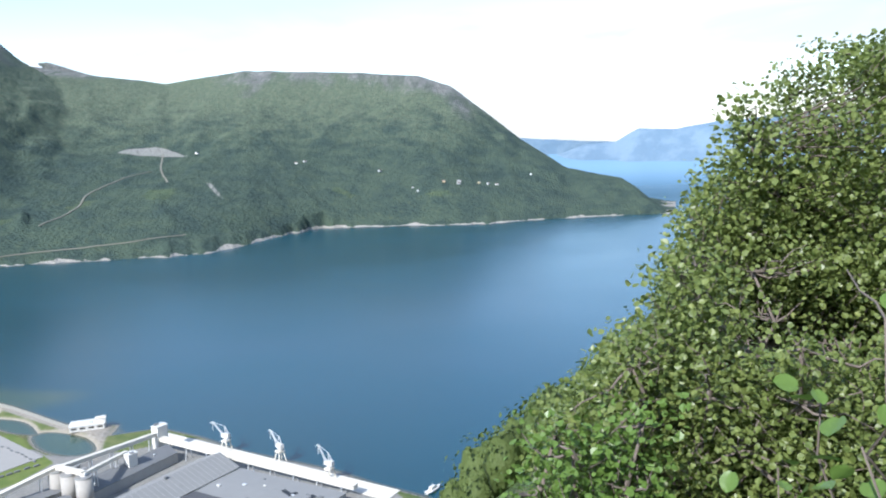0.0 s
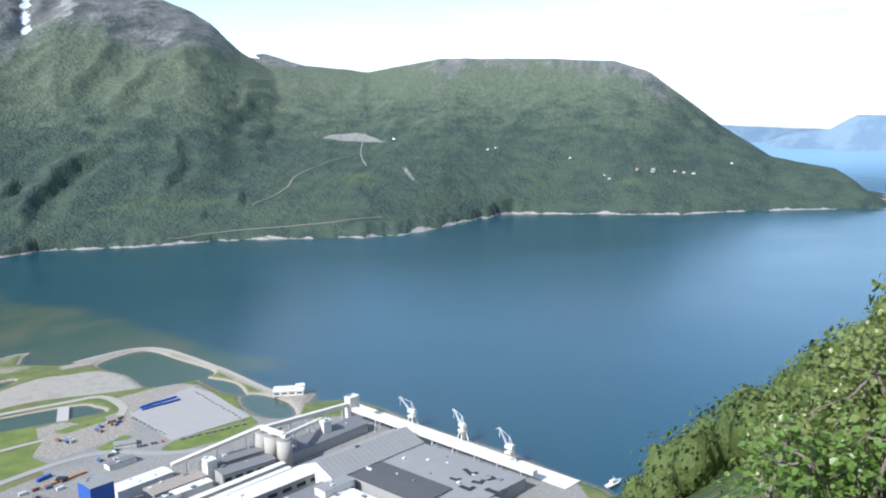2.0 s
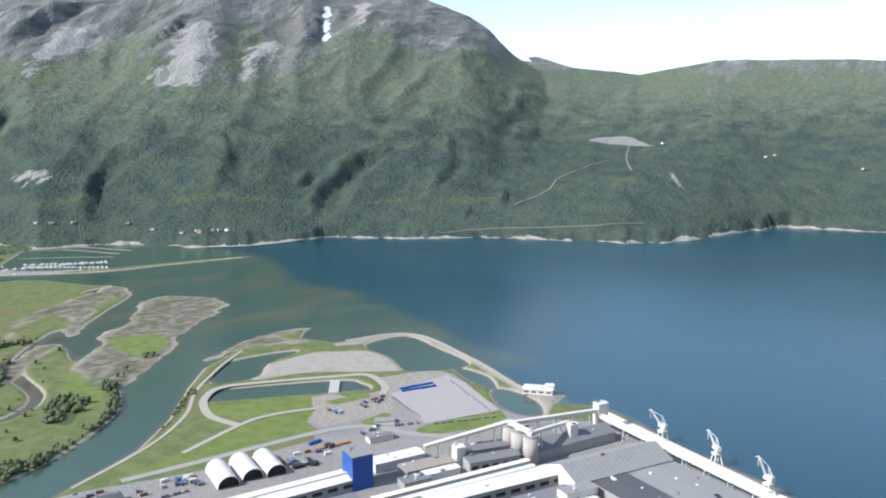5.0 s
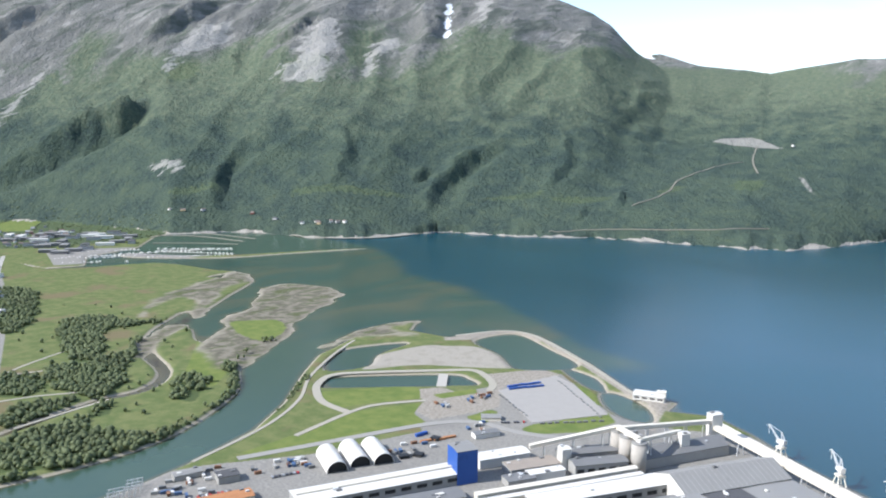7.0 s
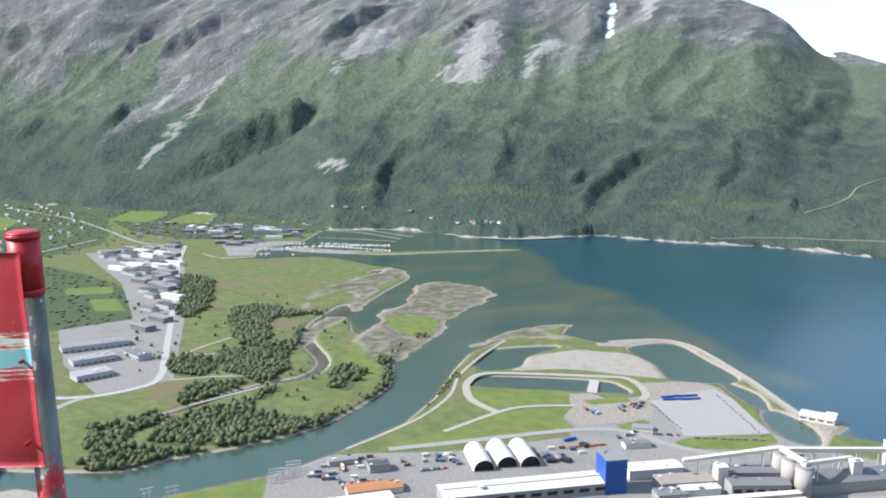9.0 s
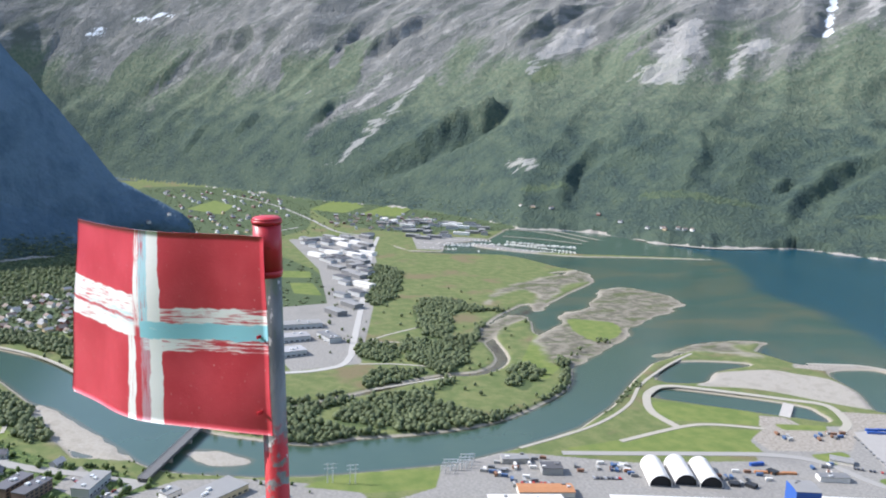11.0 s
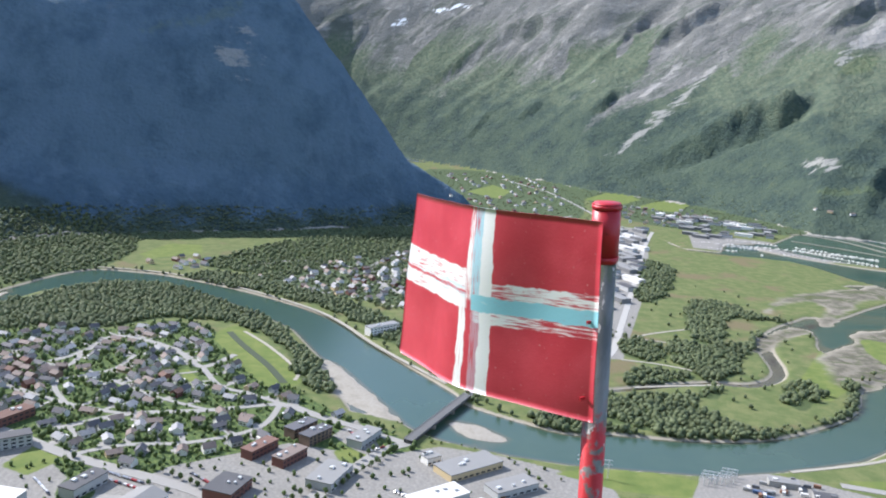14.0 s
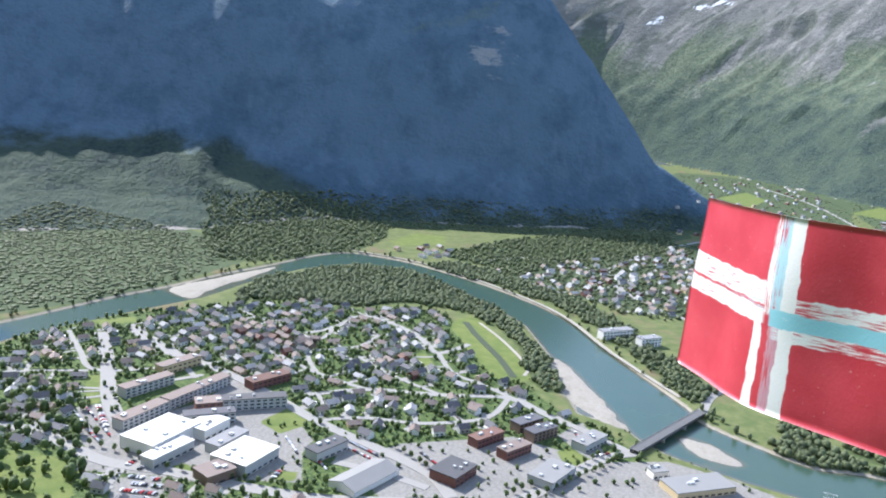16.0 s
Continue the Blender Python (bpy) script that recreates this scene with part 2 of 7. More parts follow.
def ravine_cut(x, y):
    """How far the ravines cut into the slope, with a rib of rock on the sunny side of each, shaped to shade it."""
    cut = np.zeros(x.shape)
    wob, rough = fbm(x / 60, y / 60, 4, 0.6) - 0.5, fbm(x / 190 + 9, y / 190, 3) - 0.5
    for size, line in RAVINES + RAVINES_UP:
        p = np.array(line, float)
        m0 = 170 * size
        near = (x > p[:, 0].min() - m0) & (x < p[:, 0].max() + m0) & (y > p[:, 1].min() - m0) & (y < p[:, 1].max() + m0)
        X, Y, w = x[near], y[near], wob[near]
        c = np.array(smooth_line(line, 4))
        # ravines along the sun's way get steeper sides, to fit the shade in the camera's view
        lie = (p[-1] - p[0]) / np.linalg.norm(p[-1] - p[0])
        steep = min(1.6, max(0.58, 0.66 / (abs(lie[1] * 0.53 - lie[0] * 0.85) + 0.01)))
        best, side, along = np.full(X.shape, 1e9), np.zeros(X.shape), np.zeros(X.shape)
        for i in range(len(c) - 1):
            (ax, ay), (bx, by) = c[i], c[i + 1]
            ex, ey = bx - ax, by - ay
            t = np.clip(((X - ax) * ex + (Y - ay) * ey) / (ex * ex + ey * ey + 1e-9), 0, 1)
            d = np.hypot(X - ax - t * ex, Y - ay - t * ey)
            sg = (ex * (Y - ay) - ey * (X - ax)) * (1 if (-ey * -0.62 + ex * -0.79) > 0 else -1)
            m = d < best
            best, side, along = np.where(m, d, best), np.where(m, sg, side), np.where(m, (i + t) / (len(c) - 1), along)
        d = best + w * 44 * size ** 0.5 + rough[near] * 60
        fade = np.clip(along * 3, 0.1, 1) * np.clip((1 - along) * 3, 0.1, 1)
        d = np.maximum(d, 0)
        rib = np.exp(-np.abs(d - 30 * size) / (24 * size)) - np.exp(-30 / 24) * np.exp(-d / (12 * size))
        g = (-16 * np.clip(1 - d / (26 * size), 0, 1) + np.where(side > 0, 24 * rib, 0)) * fade * size * steep * (1 + 1.2 * rough[near])
        cut[near] = np.where(np.abs(g) > np.abs(cut[near]), g, cut[near])
    return cut


def outline_sd(x, y, poly, reach=90.0):
    """Signed distance to a closed outline, positive inside, cut at reach."""
    p = np.array(poly, float)
    q = np.roll(p, -1, 0)
    out = np.full(x.shape, -reach)
    box = (x > p[:, 0].min() - reach) & (x < p[:, 0].max() + reach) & (y > p[:, 1].min() - reach) & (y < p[:, 1].max() + reach)
    X, Y = x[box], y[box]
    d = np.full(X.shape, 1e9)
    inside = np.zeros(X.shape, bool)
    for (ax, ay), (bx, by) in zip(p, q):
        ex, ey = bx - ax, by - ay
        t = np.clip(((X - ax) * ex + (Y - ay) * ey) / (ex * ex + ey * ey + 1e-9), 0, 1)
        d = np.minimum(d, (X - ax - t * ex) ** 2 + (Y - ay - t * ey) ** 2)
        if ay != by:
            cross = ((ay > Y) != (by > Y)) & (X < ax + (Y - ay) * ex / ey)
            inside ^= cross
    d = np.sqrt(d)
    out[box] = np.clip(np.where(inside, d, -d), -reach, reach)
    return out


def line_dist(x, y, line, widths=None):
    """Distance to an open line, less its half width there."""
    best = np.full(x.shape, 1e9)
    n = len(line)
    for i in range(n - 1):
        (ax, ay), (bx, by) = line[i], line[i + 1]
        ex, ey = bx - ax, by - ay
        t = np.clip(((x - ax) * ex + (y - ay) * ey) / (ex * ex + ey * ey + 1e-9), 0, 1)
        d = np.hypot(x - ax - t * ex, y - ay - t * ey)
        if widths is not None:
            d = d - (widths[i] + t * (widths[i + 1] - widths[i])) / 2
        best = np.minimum(best, d)
    return best


def smooth_line(line, n=6, closed=False):
    """A round curve through the corners of a line."""
    p = np.array(line, float)
    k = len(p)
    out = []
    for i in range(k if closed else k - 1):
        a, b = p[i], p[(i + 1) % k]
        z = p[i - 1] if (i or closed) else a
        c = p[(i + 2) % k] if (i + 2 < k or closed) else b
        for s in range(n):
            t = s / n
            out.append(0.5 * (2 * a + (b - z) * t + (2 * z - 5 * a + 4 * b - c) * t * t + (3 * a - z - 3 * b + c) * t ** 3))
    if not closed:
        out.append(p[-1])
    return [tuple(v) for v in out]


_perm = np.random.RandomState(7).permutation(4096)


def vnoise(x, y):
    """Smooth value noise, 0 to 1."""
    xi, yi = np.floor(x).astype(int), np.floor(y).astype(int)
    fx, fy = x - xi, y - yi
    fx, fy = fx * fx * fx * (fx * (fx * 6 - 15) + 10), fy * fy * fy * (fy * (fy * 6 - 15) + 10)

    def h(a, b):
        return _perm[(_perm[a & 4095] + b) & 4095] / 4095.0
    return (h(xi, yi) * (1 - fx) + h(xi + 1, yi) * fx) * (1 - fy) + (h(xi, yi + 1) * (1 - fx) + h(xi + 1, yi + 1) * fx) * fy


def fbm(x, y, octaves=4, gain=0.5):
    out, amp, tot = 0, 1.0, 0.0
    for o in range(octaves):
        out = out + amp * vnoise(x * 2 ** o + 17.3 * o, y * 2 ** o + 9.1 * o)
        tot += amp
        amp *= gain
    return out / tot


def ridged(x, y, octaves=4, gain=0.5):
    out, amp, tot = 0, 1.0, 0.0
    for o in range(octaves):
        out = out + amp * (1 - np.abs(2 * vnoise(x * 2 ** o + 31.7 * o, y * 2 ** o + 5.3 * o) - 1))
        tot += amp
        amp *= gain
    return out / tot


def table(az, pairs):
    p = np.array(pairs, float)
    return np.interp(az, p[:, 0], p[:, 1])


COAST_AZ = sorted((math.degrees(math.atan2(-x, y)), math.hypot(x, y)) for x, y in FAR_COAST)


def land_sd(x, y):
    sd = np.maximum(outline_sd(x, y, smooth_line(DELTA, 3, True)), outline_sd(x, y, PLANT))
    sd = np.maximum(sd, outline_sd(x, y, smooth_line(SPIT, 3, True)))
    sd = np.maximum(sd, outline_sd(x, y, HARBOUR))
    sd = np.maximum(sd, outline_sd(x, y, FLATS))
    for p in PONDS:
        sd = np.minimum(sd, -outline_sd(x, y, smooth_line(p, 4, True)))
    sd = np.minimum(sd, line_dist(x, y, smooth_line(CREEK, 4), np.interp(np.arange(29), [0, 6, 14, 28], [62, 22, 13, 6])))
    return sd


def mud_sd(x, y):
    sd = np.full(x.shape, -90.0)
    broken = (fbm(x / 34, y / 70, 4, 0.6) - 0.5) * 30 + 1
    for k, p in enumerate(MUDS):
        d = outline_sd(x, y, smooth_line(p, 4, True))
        sd = np.maximum(sd, d if k in (2, 3, 4) else np.where(d > -25, d + broken, d))
    return sd


def near_slope(r, az):
    a = (az + 180) % 360 - 180
    s = table(a, [(-180, -0.55), (-90, -0.5), (-40, 0.0), (-20, 0.16), (-10, 0.315), (-4, 0.395), (1.4, 0.475), (6, 0.64), (10, 0.75),
                  (100, 0.8), (140, 0.7), (165, 0.0), (180, -0.55)])
    r0 = table(a, [(-180, 3000), (-60, 900), (-30, 500), (-12, 330), (0, 260), (180, 260)])
    return 298.3 - s * np.minimum(r, r0) - 0.95 * np.maximum(0, r - r0) * (s > -0.2)


_known = {}


def mountains(x, y):
    """Heights of the massifs and which one it is; remembers the last large set of points."""
    key = (x.size, float(x.ravel()[x.size // 2]), float(y.ravel()[x.size // 3]))
    if x.size > 50000:
        if key not in _known:
            _known[key] = massifs(x, y)
        return _known[key]
    return massifs(x, y)


def massifs(x, y):
    r, az = np.hypot(x, y), np.degrees(np.arctan2(-x, y))
    out = np.full(x.shape, -60.0)
    warp = fbm(x / 420, y / 420, 3) - 0.5
    gx, gy = x / 1000, y / 1000

    def massif(base, ridge, top, prof, lo, hi, shear, amp, back=0.55, grain=(6, 6), calm=1.0):
        rb, rr, zt = base(az), table(az, ridge), table(az, top)
        t = (r - rb) / np.maximum(rr - rb, 30)
        tt = np.clip(t, 0, 1)
        u = (az + table(az, shear) * tt) / 2.2 + warp * 1.6
        g = ridged(u * 0.3, tt * 0.9 + 3, 3, 0.42) - 0.55
        fine = ridged(gx * grain[0] + warp * 1.4, gy * grain[1], 5, 0.5) - 0.55
        env = np.clip(tt * 5, 0, 1) * np.clip((1 - tt) * 4, 0.05, 1) * (calm + (1 - calm) * np.clip((tt - 0.3) / 0.3, 0, 1))
        z = zt * (prof(tt, az) if callable(prof) else table(tt, prof)) + env * amp * (0.85 * g + 0.5 * fine) + np.where(tt >= 0.9, 1, env) * 7 * fine
        z = np.where(t < 0, t * np.maximum(rr - rb, 30) * 0.25, z)
        z = np.where(t > 1, zt - (r - rr) * back + 10 * fine, z)
        edge = np.minimum(np.clip((az - lo) / 0.8, 0, 1), np.clip((hi - az) / 0.8, 0, 1))
        return np.where(edge > 0, z * edge - 40 * (1 - edge), -60)

    def coast(a):
        c = np.array(COAST_AZ)
        return sum(np.interp(a + k, c[:, 0], c[:, 1]) for k in (-4.5, -3, -1.5, 0, 1.5, 3, 4.5)) / 7

    def el(pairs, ridge):
        rr = np.array(ridge, float)
        return [(a, 300 + np.interp(a, rr[:, 0], rr[:, 1]) * math.tan(radians(e))) for a, e in pairs]

    ridge1 = [(-14, 2990), (-11, 3300), (-7, 3500), (-2.4, 3900), (3, 4100), (15, 4300), (24, 4450), (32, 4500)]
    top1 = el([(-14.2, -5.7), (-12.4, -4.4), (-10.9, -3.3), (-8.6, -2.9), (-7.1, -2.55), (-4, -0.5), (-2.4, 0.8), (0.7, 3.2), (3, 4.0),
               (8.4, 4.4), (14.9, 4.6), (19.8, 3.8), (24.1, 4.3), (28, 4.9), (32, 5.0)], ridge1)
    m1 = massif(coast, ridge1, top1, [(0, 0), (0.1, 0.13), (0.45, 0.42), (0.8, 0.83), (0.93, 0.97), (1, 1)], -15.2, 33,
                [(-20, 2), (30, 6)], 54, 0.2, (5, 2.6), 0.7)

    def base2(a):
        c = np.array([(k, float(coast(np.array(k)))) for k in range(-20, 57, 2)] + [(60, 2400), (67.5, 2800), (75, 3050), (82, 3550), (87, 3900), (92, 4250), (110, 4500)])
        return np.interp(a, c[:, 0], c[:, 1])
    ridge2 = [(22, 4200), (28.5, 4100), (35, 4150), (50, 4300), (75, 4500), (88, 4750), (95, 4860), (110, 4880)]
    top2 = el([(21, -1), (24, 2.5), (28.5, 5.4), (30.2, 7.1), (31.4, 7.8), (33.3, 8.6), (35, 9.2), (40, 11), (50, 13), (75, 11.5), (88, 9), (95, 7.6), (110, 5)], ridge2)
    m2 = massif(base2, ridge2, top2, [(0, 0), (0.06, 0.05), (0.3, 0.27), (0.42, 0.36), (0.8, 0.8), (1, 1)], 18, 112,
                [(25, 2), (45, 8), (60, 24), (110, 30)], 120, 0.3, (6, 1.9), 0.42)

    def base3(a):
        return table(a, [(83, 1960), (90, 1830), (97, 1730), (105, 1690), (112, 1640), (119, 1500), (131, 1480), (160, 1500)])
    ridge3 = [(82, 2030), (90, 2060), (95.6, 2090), (105, 2160), (110, 2190), (115, 2290), (120, 2450), (126, 2620), (131, 2700), (160, 2700)]
    top3 = el([(82.5, -7.5), (83.5, -6.5), (84.3, -6), (87.5, -4.4), (90.2, -0.8), (93.3, 3.1), (95.6, 5.9), (98, 7.8), (103, 8.0), (110, 7.0), (118, 6.2), (131, 5.6), (160, 5)], ridge3)

    def wall_foot(t, a):
        # sheer on the one hand, with long wooded fans at its foot on the other
        k = np.clip((a - 108) / 8, 0, 1) * (0.75 + 0.5 * (fbm(a / 2.2, a * 0 + 1, 2) - 0.5))
        sheer = table(t, [(0, 0), (0.2, 0.06), (0.38, 0.2), (0.62, 0.6), (0.9, 0.93), (1, 1)])
        fans = table(t, [(0, 0), (0.2, 0.06), (0.43, 0.2), (0.5, 0.32), (0.74, 0.98), (1, 1)]) * (1 + 0.3 * (ridged(a / 1.7, t * 1.5, 3) - 0.6) * np.clip((0.48 - t) * 6, 0, 1))
        return sheer * (1 - k) + fans * k
    m3 = massif(base3, ridge3, top3, wall_foot, 82, 175, [(82, 0), (160, 4)], 34, 1.2, (7, 5))

    # a far peak with snow behind the saddle, and the far side of the fjord
    m4 = massif(lambda a: np.full(a.shape, 4500.0), [(0, 4850), (60, 4850)], el([(21, 3.2), (23.7, 4.2), (26.8, 5.15), (28.3, 5.0), (30, 4.2), (36, 2)], [(0, 4850), (60, 4850)]),
                [(0, 0), (1, 1)], 20, 37, [(0, 0), (60, 0)], 10, 0.3)
    for m in (m1, m2, m3, m4):
        out = np.maximum(out, m)
    out = np.where(out > 25, np.maximum(out + ravine_cut(x, y) * np.clip((out - 25) / 60, 0, 1), 12), out)
    # the waterline with its points and coves, outlined to fit the camera's view
    c = np.array(COAST_AZ)
    rim = np.interp(az, c[:, 0], c[:, 1]) + (fbm(az * 1.7, az * 0 + 3, 3) - 0.5) * 50
    front = (az > -14.6) & (az < 57)
    rise = np.minimum((r - rim) * 0.33, 26 + (r - rim) * 0.05) * np.clip((az + 14.2) / 4, 0.02, 1)
    out = np.where(front & (r < rim), np.minimum(out, (r - rim) * 0.25), out)
    out = np.where(front & (r >= rim) & (r < rim + 500), np.maximum(out, rise), out)
    which = np.where((m3 >= out - 0.01) & (m3 > -20), 3, np.where((m2 >= out - 0.01) & (m2 > -20), 2, 1))
    which = np.where(r < 700, 1, which)
    return out, which


def ground_height(x, y):
    """Height of the ground at a place; arrays in and out."""
    x, y = np.asarray(x, float), np.asarray(y, float)
    r, az = np.hypot(x, y), np.degrees(np.arctan2(-x, y))
    sd = land_sd(x, y)
    mud = mud_sd(x, y)
    jitter = (fbm(x / 14, y / 14, 3) - 0.5) * 5
    flat = np.where(sd > 0, np.minimum(2.6, (sd) * 0.55), np.maximum(-6, sd * 0.3))
    flat = np.maximum(flat, np.clip((mud + jitter * 1.5) * 0.12, -6, 0.8))
    flat = flat + np.where(sd > 30, (fbm(x / 60, y / 60, 3) - 0.5) * 0.3, 0)
    m, which = mountains(x, y)
    near = near_slope(r, az) + np.clip((r - 6) / 40, 0, 1) * (fbm(x / 30, y / 30, 4) - 0.5) * 9
    z = np.maximum(flat, np.maximum(m, near))
    return z, sd, mud, m > flat + 0.4, near > np.maximum(flat, m)


def polar_rings():
    rings = [0.0, 1.2, 2.5, 4, 6, 9, 13, 18, 25]
    while rings[-1] < 4960:
        r = rings[-1]
        rings.append(r + (8 if r < 420 else 5.5 if r < 1300 else 8 if r < 2700 else 12))
    azs = list(np.arange(-42, 145.01, 0.235)) + list(np.arange(149, 317.9, 4.0))
    return np.array(rings), np.array(azs)


def build_ground(material):
    rings, azs = polar_rings()
    R, A = np.meshgrid(rings[1:], np.radians(azs), indexing="ij")
    x, y = -np.sin(A) * R, np.cos(A) * R
    z, sd, mud, hill, near = ground_height(x.ravel(), y.ravel())
    n, k = R.shape
    co = np.concatenate([[[0, 0, 298.3]], np.stack([x.ravel(), y.ravel(), z], 1)])
    gx, gy = x.ravel(), y.ravel()
    i = np.arange(n - 1)[:, None] * k + np.arange(k)[None] + 1
    j = np.arange(n - 1)[:, None] * k + (np.arange(k)[None] + 1) % k + 1
    quads = np.stack([i, i + k, j + k, j], -1).reshape(-1, 4)[:, ::-1]
    fan = np.stack([np.zeros(k, int), (np.arange(k) + 1) % k + 1, np.arange(k) + 1], 1)
    me = bpy.data.meshes.new("ground")
    me.vertices.add(len(co))
    me.vertices.foreach_set("co", co.ravel())
    loops = np.concatenate([quads.ravel(), fan.ravel()])
    me.loops.add(len(loops))
    me.loops.foreach_set("vertex_index", loops)
    me.polygons.add(len(quads) + len(fan))
    me.polygons.foreach_set("loop_start", np.concatenate([np.arange(len(quads)) * 4, len(quads) * 4 + np.arange(len(fan)) * 3]))
    me.update(calc_edges=True)
    me.polygons.foreach_set("use_smooth", np.ones(len(me.polygons), bool))
    xx, yy = co[:, 0], co[:, 1]
    fields = {"shore": np.concatenate([[90], sd]), "mud": np.concatenate([[-90], mud]),
              "hill": np.concatenate([[1], (hill | near).astype(float)])}
    for name, fn in GROUND_FIELDS.items():
        v = fn(gx, gy)
        fields[name] = np.concatenate([v[:1], v])
    for name, v in fields.items():
        at = me.attributes.new(name, "FLOAT", "POINT")
        at.data.foreach_set("value", np.asarray(v, np.float32))
    me.materials.append(material)
    ob = new("ground", me)
    # normals upwards
    if me.polygons[len(quads) // 2].normal.z < 0:
        me.flip_normals()
    return tagged(ob, "fjord valley ground with delta meadows, forest slopes and grey rock mountains", "ground", kind="structure")


GROUND_FIELDS = {}
# ---- what covers the ground ----
WOODS = [
    [(-1239, 523), (-1232, 583), (-1165, 603), (-1125, 640), (-1139, 590), (-1130, 536), (-1014, 482), (-1009, 445), (-1105, 463)],
    [(-1004, 409), (-995, 491), (-1030, 528), (-1086, 581), (-1125, 640), (-1109, 641), (-1077, 588), (-1022, 533), (-936, 469), (-873, 432), (-861, 396), (-901, 383), (-952, 388)],
    [(-1005, 336), (-1013, 379), (-968, 382), (-923, 355), (-943, 323)],
    [(-1582, 562), (-1509, 591), (-1424, 564), (-1254, 483), (-1228, 433), (-1412, 497)],
    [(-813, 192), (-814, 229), (-822, 269), (-829, 291), (-797, 258), (-782, 232), (-767, 210), (-765, 180)],
    [(-773, 241), (-797, 280), (-805, 350), (-768, 344), (-745, 357), (-715, 376), (-720, 433), (-761, 498), (-815, 540), (-865, 559), (-855, 574), (-801, 548),
     (-756, 514), (-718, 466), (-686, 403), (-677, 344), (-680, 295), (-709, 274), (-737, 230)],
    [(-753, 181), (-750, 211), (-711, 245), (-691, 273), (-682, 264), (-690, 216), (-709, 170)],
    [(-846, 481), (-865, 525), (-824, 511), (-772, 466), (-792, 456)],
    [(-887, 315), (-888, 348), (-873, 386), (-853, 363), (-832, 319), (-829, 291)],
    [(-831, 375), (-829, 396), (-799, 381), (-801, 364)],
    [(-737, 571), (-797, 635), (-794, 644), (-733, 584), (-678, 513), (-652, 439), (-640, 406), (-656, 429), (-675, 496)],
    [(-937, -460), (-1040, -480), (-1135, -443), (-1204, -385), (-1213, -302), (-1139, -218), (-1062, -142), (-960, -86), (-870, -48),
     (-785, -28), (-797, -58), (-904, -87), (-989, -132), (-1031, -182), (-1030, -256), (-979, -313), (-978, -382), (-953, -441)],
    [(-1157, -615), (-1609, -851), (-1720, -655), (-1560, -440), (-1330, -420), (-1185, -505)],
    [(-1376, -275), (-1649, -133), (-1806, 122), (-1593, 99), (-1438, -53), (-1278, -136), (-1310, -177)],
    [(-1241, -282), (-1194, -161), (-1090, -36), (-908, 58), (-810, 100), (-850, 125), (-953, 80), (-1100, 15), (-1225, -105), (-1310, -240)],
]
BUILT = [
    [(-640, 300), (-611, 375), (-562, 453), (-524, 568), (-564, 595), (-583, 633), (-572, 697), (-562, 728), (-552, 759), (-531, 826),
     (-411, 741), (-339, 745), (-280, 780), (-124, 695), (-60, 640), (0, 500), (-300, 300), (-480, 150), (-560, 200), (-575, 262), (-605, 282)],
    [(-645, 120), (-620, 165), (-585, 205), (-520, 200), (-500, 60), (-560, -30), (-640, 20), (-660, 70)],
    [(-1975, 478), (-2037, 720), (-1412, 515), (-1035, 360), (-925, 316), (-920, 227), (-1060, 225), (-1250, 260), (-1260, 370), (-1560, 440)],
    [(-2010, 820), (-1770, 740), (-1690, 920), (-1650, 1060), (-1700, 1100), (-1900, 1000)],
    [(-520, -200), (-480, -360), (-540, -390), (-640, -330), (-620, -240)],
    [(-560, -180), (-520, -140), (-560, -20), (-640, 5), (-660, -60), (-610, -150)],
    [(-577, -430), (-592, -413), (-524, -340), (-512, -345), (-518, -382)], [(-478, -328), (-495, -300), (-466, -278), (-450, -312)],
    [(-516, -339), (-531, -345), (-600, -340), (-660, -338), (-700, -340), (-649, -271), (-590, -218), (-556, -219), (-515, -236), (-496, -262), (-493, -297)],
    [(-678, -24), (-716, -4), (-654, 19), (-635, 7)], [(-612, -206), (-601, -183), (-576, -135), (-555, -136), (-560, -188)],
]
# ground under scattered trees and gardens, with a shady darker green painted in
SHADY = [
    [(-2080, 1180), (-2030, 1000), (-2100, 760), (-2500, 700), (-3200, 900), (-3000, 1450), (-2300, 1340)],
    [(-1900, 130), (-2060, 500), (-2450, 660), (-3300, 800), (-3500, 250), (-2500, 150)],
    [(-760, -670), (-1150, -548), (-1270, -600), (-1330, -1100), (-700, -1100)],
    [(-1320, -450), (-1560, -440), (-1760, 130), (-2000, 120), (-2000, -200), (-1700, -700), (-1200, -640)],
    [(-1130, 100), (-1265, -150), (-1438, -40), (-1735, 150), (-1900, 330), (-1560, 430), (-1260, 370), (-1250, 250)],
]
DUST = [
    [(-760, 869), (-742, 916), (-723, 960), (-660, 972), (-531, 897), (-438, 835), (-381, 823), (-369, 773), (-352, 723), (-367, 728), (-373, 769), (-402, 800), (-430, 809),
     (-522, 870), (-638, 940), (-702, 933), (-712, 881), (-741, 847)],
    [(-618, 662), (-603, 686), (-578, 683), (-549, 708), (-566, 745), (-561, 750), (-511, 675), (-520, 647), (-540, 598), (-571, 606), (-585, 637), (-597, 641)],
    [(-598, 758), (-559, 827), (-527, 822), (-539, 775), (-553, 728)],
]
